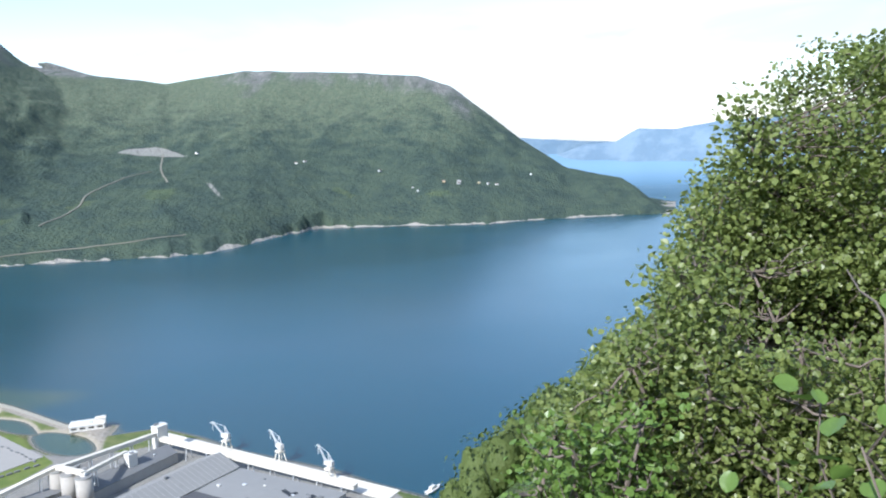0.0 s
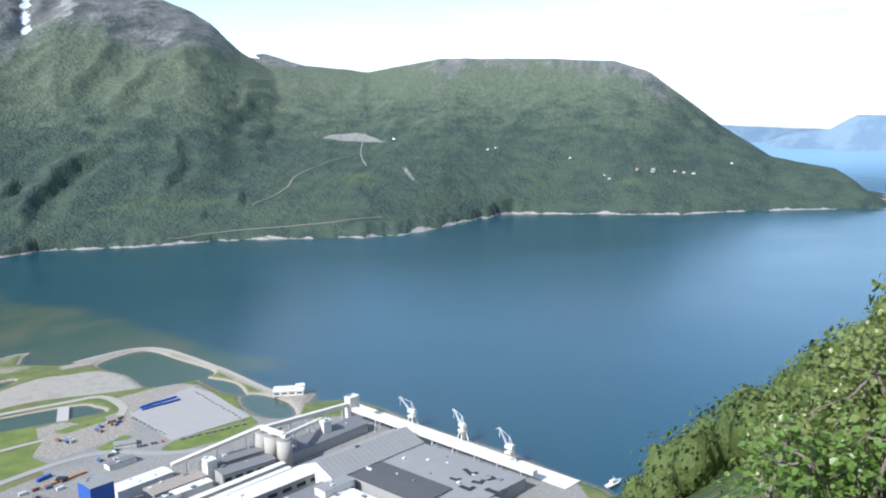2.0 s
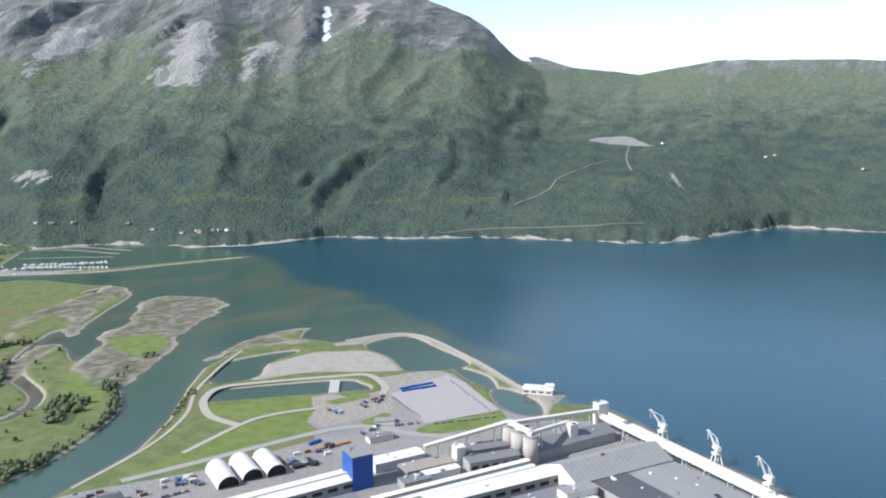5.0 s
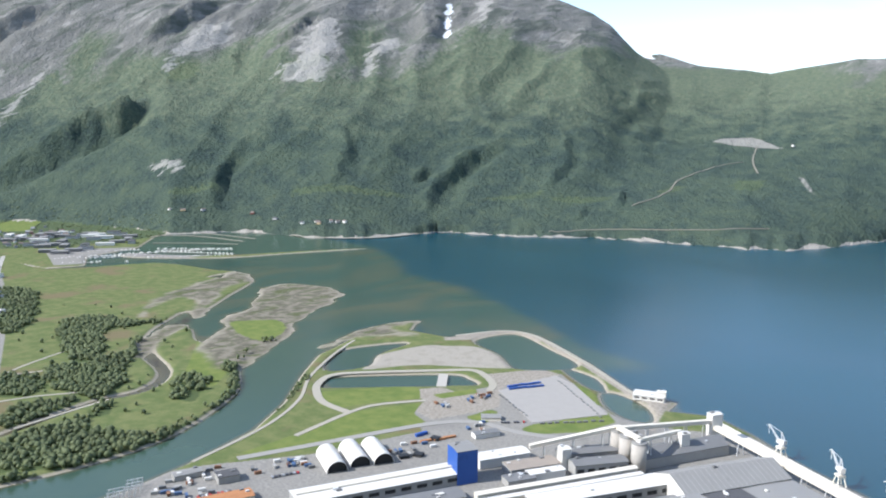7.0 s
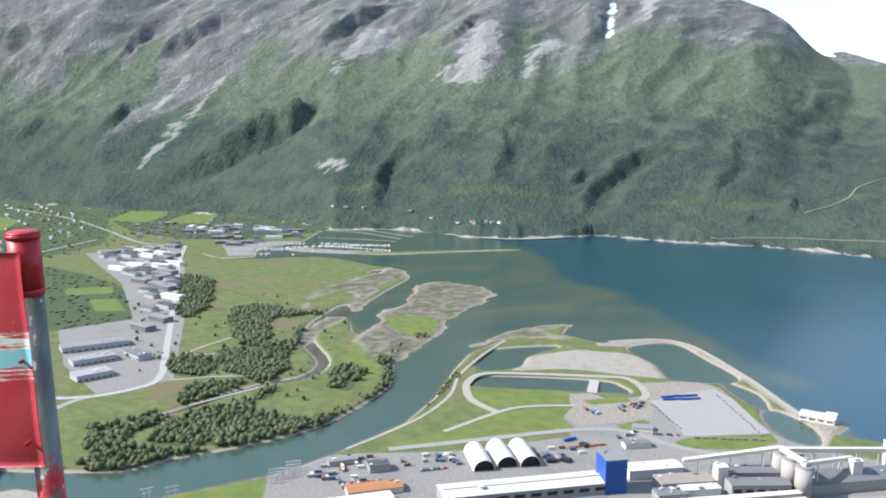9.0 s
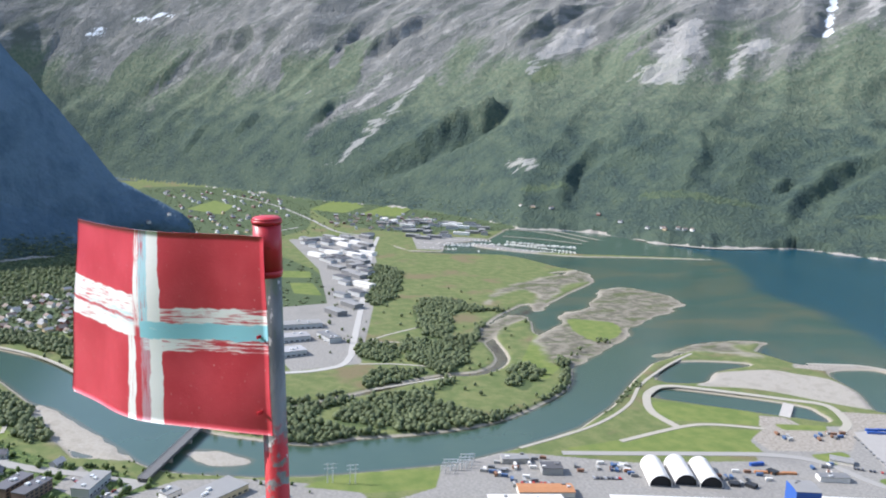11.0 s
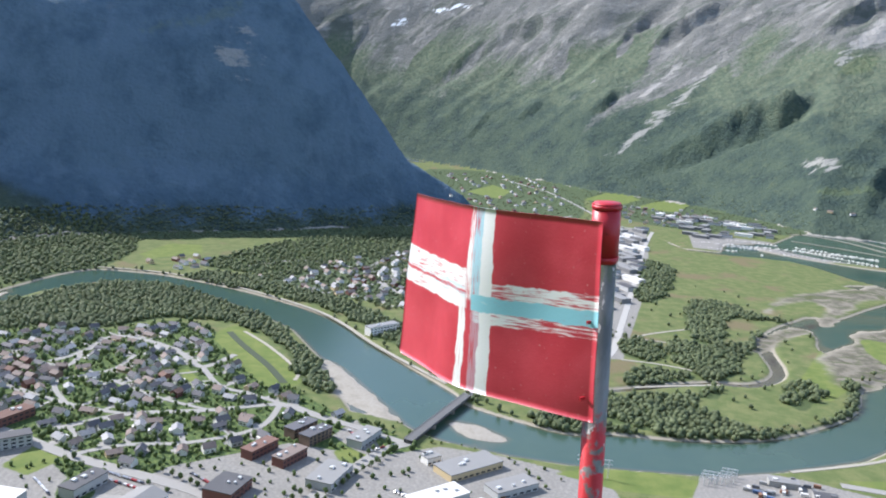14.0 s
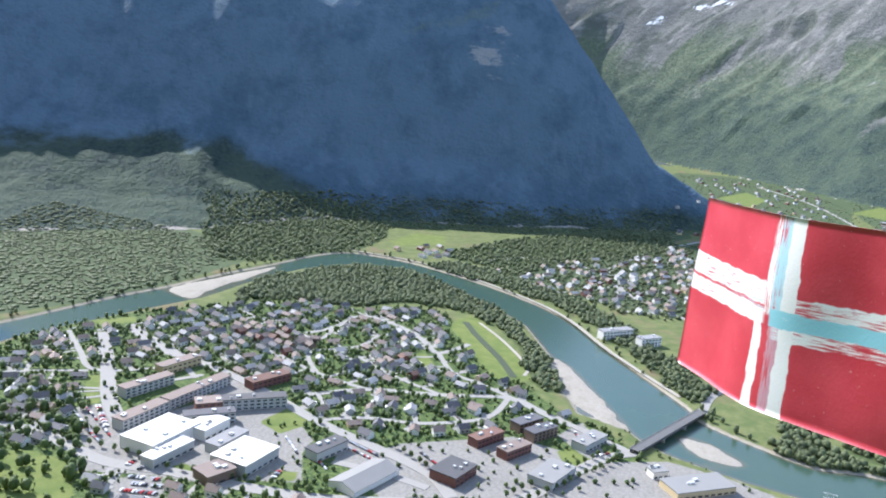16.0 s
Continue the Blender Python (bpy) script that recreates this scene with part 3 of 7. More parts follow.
GRASS = [
    [(-611, 410), (-610, 476), (-618, 558), (-583, 629), (-566, 599), (-539, 589), (-550, 543), (-565, 482), (-586, 431)],
    [(-693, 582), (-632, 669), (-613, 659), (-594, 639), (-627, 583), (-641, 546), (-667, 552)],
    [(-456, 639), (-455, 657), (-415, 741), (-394, 721), (-406, 673), (-439, 635)], [(-594, 657), (-570, 708), (-558, 698), (-576, 656)],
    [(-519, 627), (-514, 664), (-504, 665), (-490, 624)],
    [(-492, 798), (-478, 799), (-430, 767), (-436, 753), (-471, 776)],
    [(-615, 159), (-629, 222), (-605, 282), (-573, 263), (-585, 208)],
    [(-986, -179), (-1012, -163), (-980, -136), (-923, -106), (-812, -60), (-793, -74), (-790, -96), (-858, -135), (-951, -180)],
    [(-1425, -398), (-1535, -372), (-1536, -313), (-1457, -296), (-1392, -371)],
    [(-2636, 704), (-2905, 868), (-2865, 931), (-2707, 924), (-2524, 793)],
    [(-2483, 830), (-2678, 969), (-2725, 1063), (-2695, 1110), (-2410, 939)],
    [(-2690, 320), (-2957, 448), (-2764, 484), (-2525, 399)],
    [(-820, 480), (-880, 520), (-1010, 620), (-960, 660), (-880, 600), (-800, 510)],
    [(-470, -440), (-395, -420), (-429, -365), (-446, -336), (-488, -366), (-496, -403), (-494, -420)],
    [(-606, -274), (-645, -263), (-631, -238), (-616, -234), (-591, -248)], [(-510, -302), (-518, -291), (-508, -278), (-500, -288)],
    [(-508, -276), (-526, -261), (-512, -247), (-502, -267)], [(-532, -228), (-534, -208), (-520, -206), (-516, -221)],
    [(-642, -468), (-650, -455), (-594, -416), (-584, -426)], [(-788, -566), (-824, -533), (-805, -517), (-777, -550)],
    [(-844, -198), (-839, -182), (-798, -160), (-789, -171)], [(-645, -22), (-655, -12), (-636, 13), (-618, 3), (-628, -16)],
    [(-1569, 343), (-1545, 418), (-1479, 402), (-1505, 328)], [(-1444, 352), (-1428, 392), (-1320, 378), (-1351, 337)],
]
QUARRY = [
    [(-1286, 3002), (-1233, 3066), (-1134, 3092), (-1013, 2994), (-1069, 3010), (-1204, 2991)],
    [(-860, 2694), (-847, 2698), (-775, 2573), (-793, 2586)],
]
PALE = [
    [(-3262, 1354), (-3195, 1230), (-3144, 1145), (-3063, 933), (-3040, 906), (-3038, 954), (-3071, 1064), (-3100, 1159), (-3173, 1254), (-3230, 1353)],
    [(-3350, 1227), (-3324, 1140), (-3278, 1070), (-3260, 1085), (-3301, 1153), (-3328, 1236)],
    [(-2979, 1852), (-2899, 1672), (-2834, 1651), (-2876, 1734), (-2892, 1931), (-2947, 2011)],
    [(-2622, 2266), (-2601, 2085), (-2547, 2028), (-2543, 1906), (-2406, 2011), (-2467, 2134), (-2525, 2223)],
    [(-2450, 2477), (-2447, 2344), (-2376, 2217), (-2323, 2186), (-2370, 2303), (-2360, 2414)],
    [(-2407, 3066), (-2429, 2972), (-2246, 2803), (-2328, 2961)],
    [(-2382, 1367), (-2404, 1327), (-2316, 1348), (-2318, 1392)],
    [(-1956, -364), (-1967, -299), (-1947, -272), (-1934, -316), (-1938, -365)],
]
HIGH_FIELDS = [
    [(-476, 2873), (-445, 2890), (-385, 2841), (-406, 2823)], [(-130, 2870), (-53, 2882), (-61, 2848), (-124, 2837)],
    [(-1160, 2436), (-1174, 2356), (-1146, 2336), (-1125, 2419)], [(-1005, 2562), (-932, 2590), (-927, 2495), (-989, 2484)],
    [(-2864, 1753), (-2824, 1632), (-2800, 1650), (-2777, 1723), (-2851, 1796)],
    [(-2244, 1305), (-2191, 1415), (-2170, 1405), (-2222, 1290)], [(-1984, 1570), (-1869, 1678), (-1756, 1788), (-1740, 1775), (-1845, 1655), (-1965, 1550)],
    [(-1541, 1992), (-1448, 2097), (-1430, 2072), (-1529, 1978)], [(-1392, 2106), (-1287, 2220), (-1265, 2184), (-1378, 2086)],
    # green ledge on the wall, the sun it catches put into the colour
    [(-1947, -537), (-1965, -466), (-2007, -352), (-2019, -321), (-1998, -336), (-1969, -425), (-1950, -503)],
]
SNOW = [[(-2490, 2885), (-2505, 2855), (-2350, 2648), (-2300, 2655), (-2388, 2775)],
        [(-4473, 257), (-4394, 424), (-4334, 477), (-4409, 312)], [(-4540, 30), (-4520, 144), (-4477, 172), (-4504, 59)],
        [(-2120, 4300), (-2250, 4320), (-2330, 4280), (-2200, 4240)]]
TUFT = [(-1062, 708), (-1041, 742), (-1016, 765), (-957, 732), (-928, 676), (-962, 670), (-1007, 680)]
MOUND = [(-751, 713), (-754, 742), (-743, 808), (-719, 827), (-687, 851), (-641, 841), (-609, 818), (-587, 806), (-624, 774), (-673, 743), (-697, 716), (-721, 670), (-732, 695)]
TOWN = [(-560, -560), (-760, -590), (-925, -455), (-972, -380), (-975, -310), (-1015, -240), (-985, -185), (-865, -118), (-830, -95), (-740, -30), (-660, 50), (-540, 60), (-440, -150), (-440, -420)]


def union_sd(polys, smooth=True):
    def field(x, y):
        sd = np.full(x.shape, -90.0)
        for p in polys:
            sd = np.maximum(sd, outline_sd(x, y, smooth_line(p, 3, True) if smooth else p))
        return sd
    return field


def rock_field(x, y):
    """Where bare rock breaks through the green on the mountains: 0 none, 1 all."""
    r, az = np.hypot(x, y), np.degrees(np.arctan2(-x, y))
    z, which = mountains(x, y)
    warp = fbm(x / 420, y / 420, 3) - 0.5
    # bands that run aslant down the slope, and how high above the horizon the green reaches
    streak = ridged(x / 150 + warp * 1.4, y / 560, 5, 0.55)
    patch = fbm(x / 170, y / 300, 4)
    el = np.degrees(np.arctan2(z - 300, r))
    low2 = table(az, [(22, 3.6), (28, 4.6), (31, 4.9), (34, 4.9), (38, 6.1), (41, 5.7), (43.5, 5.3), (46.6, 3.7), (52.8, 3.2), (55, 4.7), (57.4, 5.3), (61, 4.7), (64.7, 4.3),
                      (68.3, 1.7), (71.7, -0.6), (75, -0.2), (78, 1.7), (82, 1.9), (87.7, 0.8), (93, 2.2), (100, 2.5)])
    k2 = (el - low2) / 2.2 + 0.15 + (streak - 0.55) * 2.2 + (patch - 0.5) * 1.8
    k1 = (z - table(az, [(-6, 270), (2, 400), (8, 495), (20, 560)])) / 110 + (patch - 0.5) * 2.4 + (streak - 0.55)
    k3 = 0.5 + (streak - 0.5) * 1.2 + (patch - 0.5) * 1.2 - np.clip((120 - z) / 80, 0, 2)
    k = np.where(which == 3, k3, np.where(which == 2, k2, k1))
    return np.clip(np.where(z > 5, k, -1), -1, 2)


def foot_field(x, y):
    return mountains(x, y)[0] - table(np.degrees(np.arctan2(-x, y)), [(82, 30), (110, 35), (116, 120), (121, 140), (131, 125)])


GROUND_FIELDS = {"lookout": lambda x, y: 560 - np.hypot(x, y), "foot": foot_field, "shady": union_sd(SHADY), "woods": union_sd(WOODS), "built": union_sd(BUILT, False), "lawn": union_sd(GRASS, False),
                 "mound": union_sd([MOUND] + MUDS[2:5]), "town": union_sd([TOWN]), "rock": rock_field, "tuft": union_sd([TUFT]), "pale": union_sd(PALE), "quarry": union_sd(QUARRY), "dust": union_sd(DUST, False), "highfield": union_sd(HIGH_FIELDS), "snow": union_sd(SNOW),
                 "massif": lambda x, y: mountains(x, y)[1].astype(float)}


def ground_material():
    m = Nodes("ground")
    p = m.pos()
    sep = m.add("SeparateXYZ")
    m.put(sep.inputs[0], p)
    z = sep.outputs[2]
    n1, n2, n3 = m.noise(p, 0.012, 5, 0.6), m.noise(p, 0.06, 5, 0.6), m.noise(p, 0.35, 4, 0.6)
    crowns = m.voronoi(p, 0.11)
    crowns2 = m.voronoi(p, 0.04)
    wob = m.math("MULTIPLY", m.math("SUBTRACT", n2, 0.5), 16.0)
    wob_s = m.math("MULTIPLY", m.math("SUBTRACT", n3, 0.5), 5.0)

    def mask(name, w=wob, soft=2.0):
        return m.step(m.math("ADD", m.attr(name), w), -soft, soft)

    # flat land
    meadow = m.mix(m.step(n2, 0.35, 0.68), (0.1, 0.132, 0.048), (0.155, 0.17, 0.07))
    meadow = m.mix(m.step(n1, 0.52, 0.66), meadow, (0.16, 0.135, 0.075))
    meadow = m.mix(m.math("MULTIPLY", m.step(n3, 0.55, 0.7), 0.45), meadow, (0.05, 0.085, 0.025))
    lawn = m.mix(m.step(n2, 0.3, 0.7), (0.108, 0.15, 0.042), (0.16, 0.19, 0.058))
    garden = m.mix(m.step(n3, 0.44, 0.58), (0.05, 0.085, 0.032), (0.12, 0.16, 0.05))
    built = m.mix(m.step(n3, 0.3, 0.75), (0.205, 0.198, 0.182), (0.285, 0.274, 0.25))
    built = m.mix(m.math("MULTIPLY", m.step(n1, 0.5, 0.7), 0.5), built, (0.17, 0.163, 0.15))
    gravel = m.mix(m.step(n3, 0.15, 0.9), (0.27, 0.25, 0.21), (0.36, 0.335, 0.29))
    gravel = m.mix(m.math("MULTIPLY", m.step(n2, 0.5, 0.62), 0.35), gravel, (0.2, 0.182, 0.148))
    mud = m.mix(m.step(n2, 0.4, 0.6), (0.115, 0.108, 0.08), (0.205, 0.188, 0.148))
    mud = m.mix(m.step(m.noise(m.scaled(p, (1.6, 0.5, 1)), 0.03, 5, 0.65, 1.0), 0.5, 0.62), mud, (0.085, 0.1, 0.045))
    mud = m.mix(m.math("MULTIPLY", m.step(m.math("ADD", m.attr("mud"), wob), 12, 2), m.step(n1, 0.4, 0.6, 0.1, 0.7)), mud, (0.34, 0.31, 0.25))
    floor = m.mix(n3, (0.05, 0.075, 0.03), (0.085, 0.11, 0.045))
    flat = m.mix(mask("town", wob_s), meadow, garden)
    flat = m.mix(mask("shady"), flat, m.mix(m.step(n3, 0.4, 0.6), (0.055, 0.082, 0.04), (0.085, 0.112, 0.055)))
    flat = m.mix(mask("built", wob_s, 1.0), flat, built)
    flat = m.mix(mask("dust", wob_s, 2.0), flat, m.mix(m.step(n3, 0.35, 0.65), (0.215, 0.19, 0.155), (0.33, 0.305, 0.265)))
    flat = m.mix(mask("lawn", wob_s, 1.0), flat, lawn)
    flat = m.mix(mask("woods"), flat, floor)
    flat = m.mix(m.step(m.math("ADD", m.attr("shore"), wob_s), 4.5, 1.0), flat, m.mix(n3, (0.2, 0.17, 0.12), (0.42, 0.39, 0.33)))
    flat = m.mix(mask("mud", wob, 8.0), flat, mud)
    flat = m.mix(mask("mound", wob_s), flat, gravel)
    flat = m.mix(mask("tuft", wob), flat, lawn)
    # hillsides: wood, scrub, rock, snow; distance haze tints the greens bluish
    # gaps between the crowns carry their shade as a darker tone
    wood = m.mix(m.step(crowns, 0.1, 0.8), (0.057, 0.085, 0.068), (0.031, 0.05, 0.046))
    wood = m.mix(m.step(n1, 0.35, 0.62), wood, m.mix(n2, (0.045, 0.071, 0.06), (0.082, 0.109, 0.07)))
    wood = m.mix(m.math("MULTIPLY", m.step(n2, 0.55, 0.7), 0.45), wood, (0.085, 0.105, 0.062))
    scrub = m.mix(m.step(n2, 0.35, 0.65), (0.085, 0.116, 0.08), (0.132, 0.152, 0.102))
    up = m.math("ADD", z, m.math("MULTIPLY", m.math("SUBTRACT", n1, 0.5), 400.0))
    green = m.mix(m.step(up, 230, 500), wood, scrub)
    stone = m.mix(m.step(n3, 0.3, 0.7), (0.125, 0.13, 0.122), (0.19, 0.188, 0.176))
    stone = m.mix(m.step(m.noise(m.scaled(p, (1, 0.28, 0.5)), 0.03, 6, 0.62), 0.48, 0.72), stone, (0.27, 0.265, 0.25))
    band = m.noise(m.scaled(p, (1, 0.2, 0.45)), 0.017, 6, 0.66)
    stone = m.mix(m.math("MULTIPLY", m.step(band, 0.5, 0.6), 0.7), stone, m.mix(n3, (0.05, 0.066, 0.058), (0.085, 0.102, 0.08)))
    rk = m.math("ADD", m.attr("rock"), m.math("MULTIPLY", m.math("SUBTRACT", n2, 0.5), 1.6))
    rk = m.math("ADD", rk, m.math("MULTIPLY", m.math("SUBTRACT", n3, 0.5), 0.6))
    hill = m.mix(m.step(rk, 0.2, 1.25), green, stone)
    # aerial haze over the shaded wall is mixed into its rock colours as blue
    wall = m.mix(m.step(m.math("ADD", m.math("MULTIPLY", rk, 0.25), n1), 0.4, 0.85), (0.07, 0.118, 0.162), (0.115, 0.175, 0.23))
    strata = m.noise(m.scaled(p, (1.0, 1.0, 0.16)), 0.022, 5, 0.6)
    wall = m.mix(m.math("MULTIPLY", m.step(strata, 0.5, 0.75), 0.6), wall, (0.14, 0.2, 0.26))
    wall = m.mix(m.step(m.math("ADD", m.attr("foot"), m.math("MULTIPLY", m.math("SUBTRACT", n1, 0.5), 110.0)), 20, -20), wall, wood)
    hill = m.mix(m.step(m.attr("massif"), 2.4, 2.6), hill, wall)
    slab = m.math("MULTIPLY", m.math("SUBTRACT", m.noise(m.scaled(p, (1, 0.22, 0.5)), 0.035, 6, 0.68), 0.54), 190.0)
    hill = m.mix(m.math("MULTIPLY", mask("pale", slab, 9.0), 0.62), hill, m.mix(n3, (0.3, 0.29, 0.27), (0.52, 0.5, 0.47)))
    hill = m.mix(m.math("MULTIPLY", mask("quarry", wob_s, 4.0), 0.7), hill, m.mix(n3, (0.25, 0.24, 0.22), (0.4, 0.38, 0.35)))
    hill = m.mix(m.math("MULTIPLY", mask("highfield", m.math("MULTIPLY", wob, 3.0), 6.0), 0.2), hill, lawn)
    hill = m.mix(m.step(m.math("ADD", m.attr("snow"), m.math("MULTIPLY", slab, 0.45)), 5, 12), hill, (0.72, 0.75, 0.78))
    hill = m.mix(m.step(m.math("ADD", z, m.math("MULTIPLY", m.math("SUBTRACT", m.noise(p, 0.011, 3), 0.5), 34.0)), 4.0, 2.4), hill, (0.33, 0.31, 0.275))
    # grass and leaves on the slope under the lookout
    close = m.noise(p, 3.0, 4, 0.65)
    turf = m.mix(m.step(close, 0.35, 0.65), (0.05, 0.085, 0.025), (0.125, 0.16, 0.055))
    turf = m.mix(m.math("MULTIPLY", m.step(n3, 0.52, 0.68), 0.6), turf, (0.12, 0.1, 0.06))
    hill = m.mix(m.step(m.attr("lookout"), -10, 10), hill, turf)
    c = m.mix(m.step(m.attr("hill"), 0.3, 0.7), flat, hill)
    # relief: crowns on wooded slopes, cracks on rock, tufts on the flat
    relief = m.math("ADD", m.math("MULTIPLY", m.math("ADD", crowns, m.math("MULTIPLY", crowns2, 1.0)), -3.0), m.math("MULTIPLY", n3, 3.0))
    relief = m.math("ADD", m.math("MULTIPLY", relief, m.step(m.attr("hill"), 0.3, 0.7)), m.math("MULTIPLY", n2, m.step(m.attr("hill"), 0.3, 0.7, 0.4, 5.0)))
    m.bump(relief, 0.9, 1.0)
    return m.done(c, 0.92, 0.0, 0.15)


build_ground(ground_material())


def build_water():
    m = Nodes("water")
    p = m.pos()
    swirl = m.noise(m.scaled(p, (0.6, 1.0, 1)), 0.004, 4, 0.55, 0.4)
    fine = m.noise(p, 0.03, 4)
    wob = m.math("MULTIPLY", m.math("SUBTRACT", swirl, 0.5), 160.0)
    deep = m.mix(m.step(swirl, 0.3, 0.75), (0.0055, 0.046, 0.066), (0.0075, 0.056, 0.08))
    bed = m.mix(m.step(m.noise(m.scaled(p, (1.0, 0.5, 1)), 0.009, 4, 0.55, 1.0), 0.35, 0.75), (0.03, 0.07, 0.054), (0.075, 0.088, 0.055))
    river = m.mix(fine, (0.034, 0.07, 0.05), (0.05, 0.088, 0.06))
    c = m.mix(m.step(m.math("ADD", m.attr("shallow"), wob), -30, 25), deep, bed)
    c = m.mix(m.step(m.attr("river"), -25, 15), c, river)
    c = m.mix(m.step(m.attr("creek"), -14, -4), c, (0.05, 0.04, 0.03))
    c = m.mix(m.math("MULTIPLY", m.step(m.attr("bank"), -7, -1), 0.7), c, (0.11, 0.1, 0.06))
    # far water is paled in its colour for haze and sky reflection
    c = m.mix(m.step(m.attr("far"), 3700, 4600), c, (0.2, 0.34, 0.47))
    rough = m.step(swirl, 0.3, 0.75, 0.21, 0.25)
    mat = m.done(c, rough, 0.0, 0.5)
    rings = list(range(350, 1500, 14)) + list(range(1500, 3000, 40)) + [3000, 3400, 3800, 4100, 4400, 4700, 4960]
    # the far reach of the fjord, beyond the headland, is bent upwards to fit the camera's view
    rise = np.interp(rings, [0, 3800, 4100, 4400, 4560, 4700, 4960], [0, 0, 24, 72, 100, 125, 168])
    n = 330
    azs = -60 + 220 * np.arange(n + 1) / n
    R, A = np.meshgrid(np.array(rings, float), np.radians(azs), indexing="ij")
    x, y = (-np.sin(A) * R).ravel(), (np.cos(A) * R).ravel()
    z = np.repeat(rise, n + 1)
    fs = [(k * (n + 1) + i, (k + 1) * (n + 1) + i, (k + 1) * (n + 1) + i + 1, k * (n + 1) + i + 1) for k in range(len(rings) - 1) for i in range(n)]
    me = bpy.data.meshes.new("water")
    me.from_pydata(np.stack([x, y, z], 1).tolist(), [], fs)
    stream = RIVER_S + RIVER_N[::-1]
    for name, v in {"shallow": outline_sd(x, y, smooth_line(SHALLOW, 3, True)), "river": union_sd([stream, HARBOUR, [(-1480, 1420), (-1564, 1197), (-1790, 905), (-2100, 1150), (-1960, 1388), (-1735, 1441)]] + PONDS, False)(x, y),
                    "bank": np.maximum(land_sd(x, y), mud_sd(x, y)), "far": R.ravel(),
                    "creek": -line_dist(x, y, CREEK)}.items():
        me.attributes.new(name, "FLOAT", "POINT").data.foreach_set("value", np.asarray(v, np.float32))
    me.materials.append(mat)
    if me.polygons[0].normal.z < 0:
        me.flip_normals()
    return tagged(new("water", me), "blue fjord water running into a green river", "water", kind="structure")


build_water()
# ---- the far side of the fjord, in the distance ----
def far_shore():
    m = Nodes("far_hills")
    p = m.pos()
    n1, n2 = m.noise(p, 0.006, 5, 0.6), m.noise(p, 0.03, 4)
    # blue distance haze is put into the hills' own colour
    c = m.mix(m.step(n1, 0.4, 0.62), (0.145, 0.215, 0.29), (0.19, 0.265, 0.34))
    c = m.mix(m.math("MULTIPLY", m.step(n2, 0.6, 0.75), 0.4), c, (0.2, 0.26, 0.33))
    m.bump(m.noise(p, 0.02, 5), 0.8, 12)
    mat = m.done(c, 1.0, 0, 0.0)
    azs = np.arange(-45, -1.4, 0.25)

    def sheet(name, label, r0, r1, base, tops):
        rows = 14
        vs, fs = [], []
        for k in range(rows + 1):
            t = k / rows
            for a in azs:
                r = r0 + (r1 - r0) * t
                zb = 300 + r0 * math.tan(radians(float(table(a, base))))
                zt = 300 + r1 * math.tan(radians(float(table(a, tops))))
                z = zb + (zt - zb) * (t ** 0.85)
                if 0 < k:
                    g = float(ridged(np.array([a * 0.8 + t * 1.5]), np.array([t * 1.2]), 4)[0]) - 0.6
                    z += g * 34 * (1 - t * 0.75) * min(1, max(0.0, (zt - zb) / 60))
                v = bearing(a, r, z)
                vs.append(tuple(v))
        n = len(azs)
        for k in range(rows):
            for i in range(n - 1):
                fs.append((k * n + i, k * n + i + 1, (k + 1) * n + i + 1, (k + 1) * n + i))
        me = bpy.data.meshes.new(name)
        me.from_pydata(vs, [], fs)
        me.polygons.foreach_set("use_smooth", np.ones(len(fs), bool))
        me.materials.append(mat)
        if me.polygons[0].normal.z < 0:
            me.flip_normals()
        tagged(new(name, me), label, "backdrop", kind="structure")

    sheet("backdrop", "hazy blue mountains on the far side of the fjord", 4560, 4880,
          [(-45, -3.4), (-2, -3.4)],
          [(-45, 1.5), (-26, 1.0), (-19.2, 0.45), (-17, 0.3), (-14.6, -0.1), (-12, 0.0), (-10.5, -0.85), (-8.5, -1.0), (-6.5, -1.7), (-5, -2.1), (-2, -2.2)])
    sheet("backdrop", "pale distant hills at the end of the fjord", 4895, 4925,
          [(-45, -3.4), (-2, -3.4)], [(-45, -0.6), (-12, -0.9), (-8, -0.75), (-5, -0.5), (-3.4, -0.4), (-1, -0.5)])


far_shore()

# ---- the painted metal flag on its pole, within arm's reach ----
FLAG_AX = (Vector((-1.4525, 0.3885, 299.825)), Vector((0.03, -0.05, 1.0)))     # top of the pole and its lean


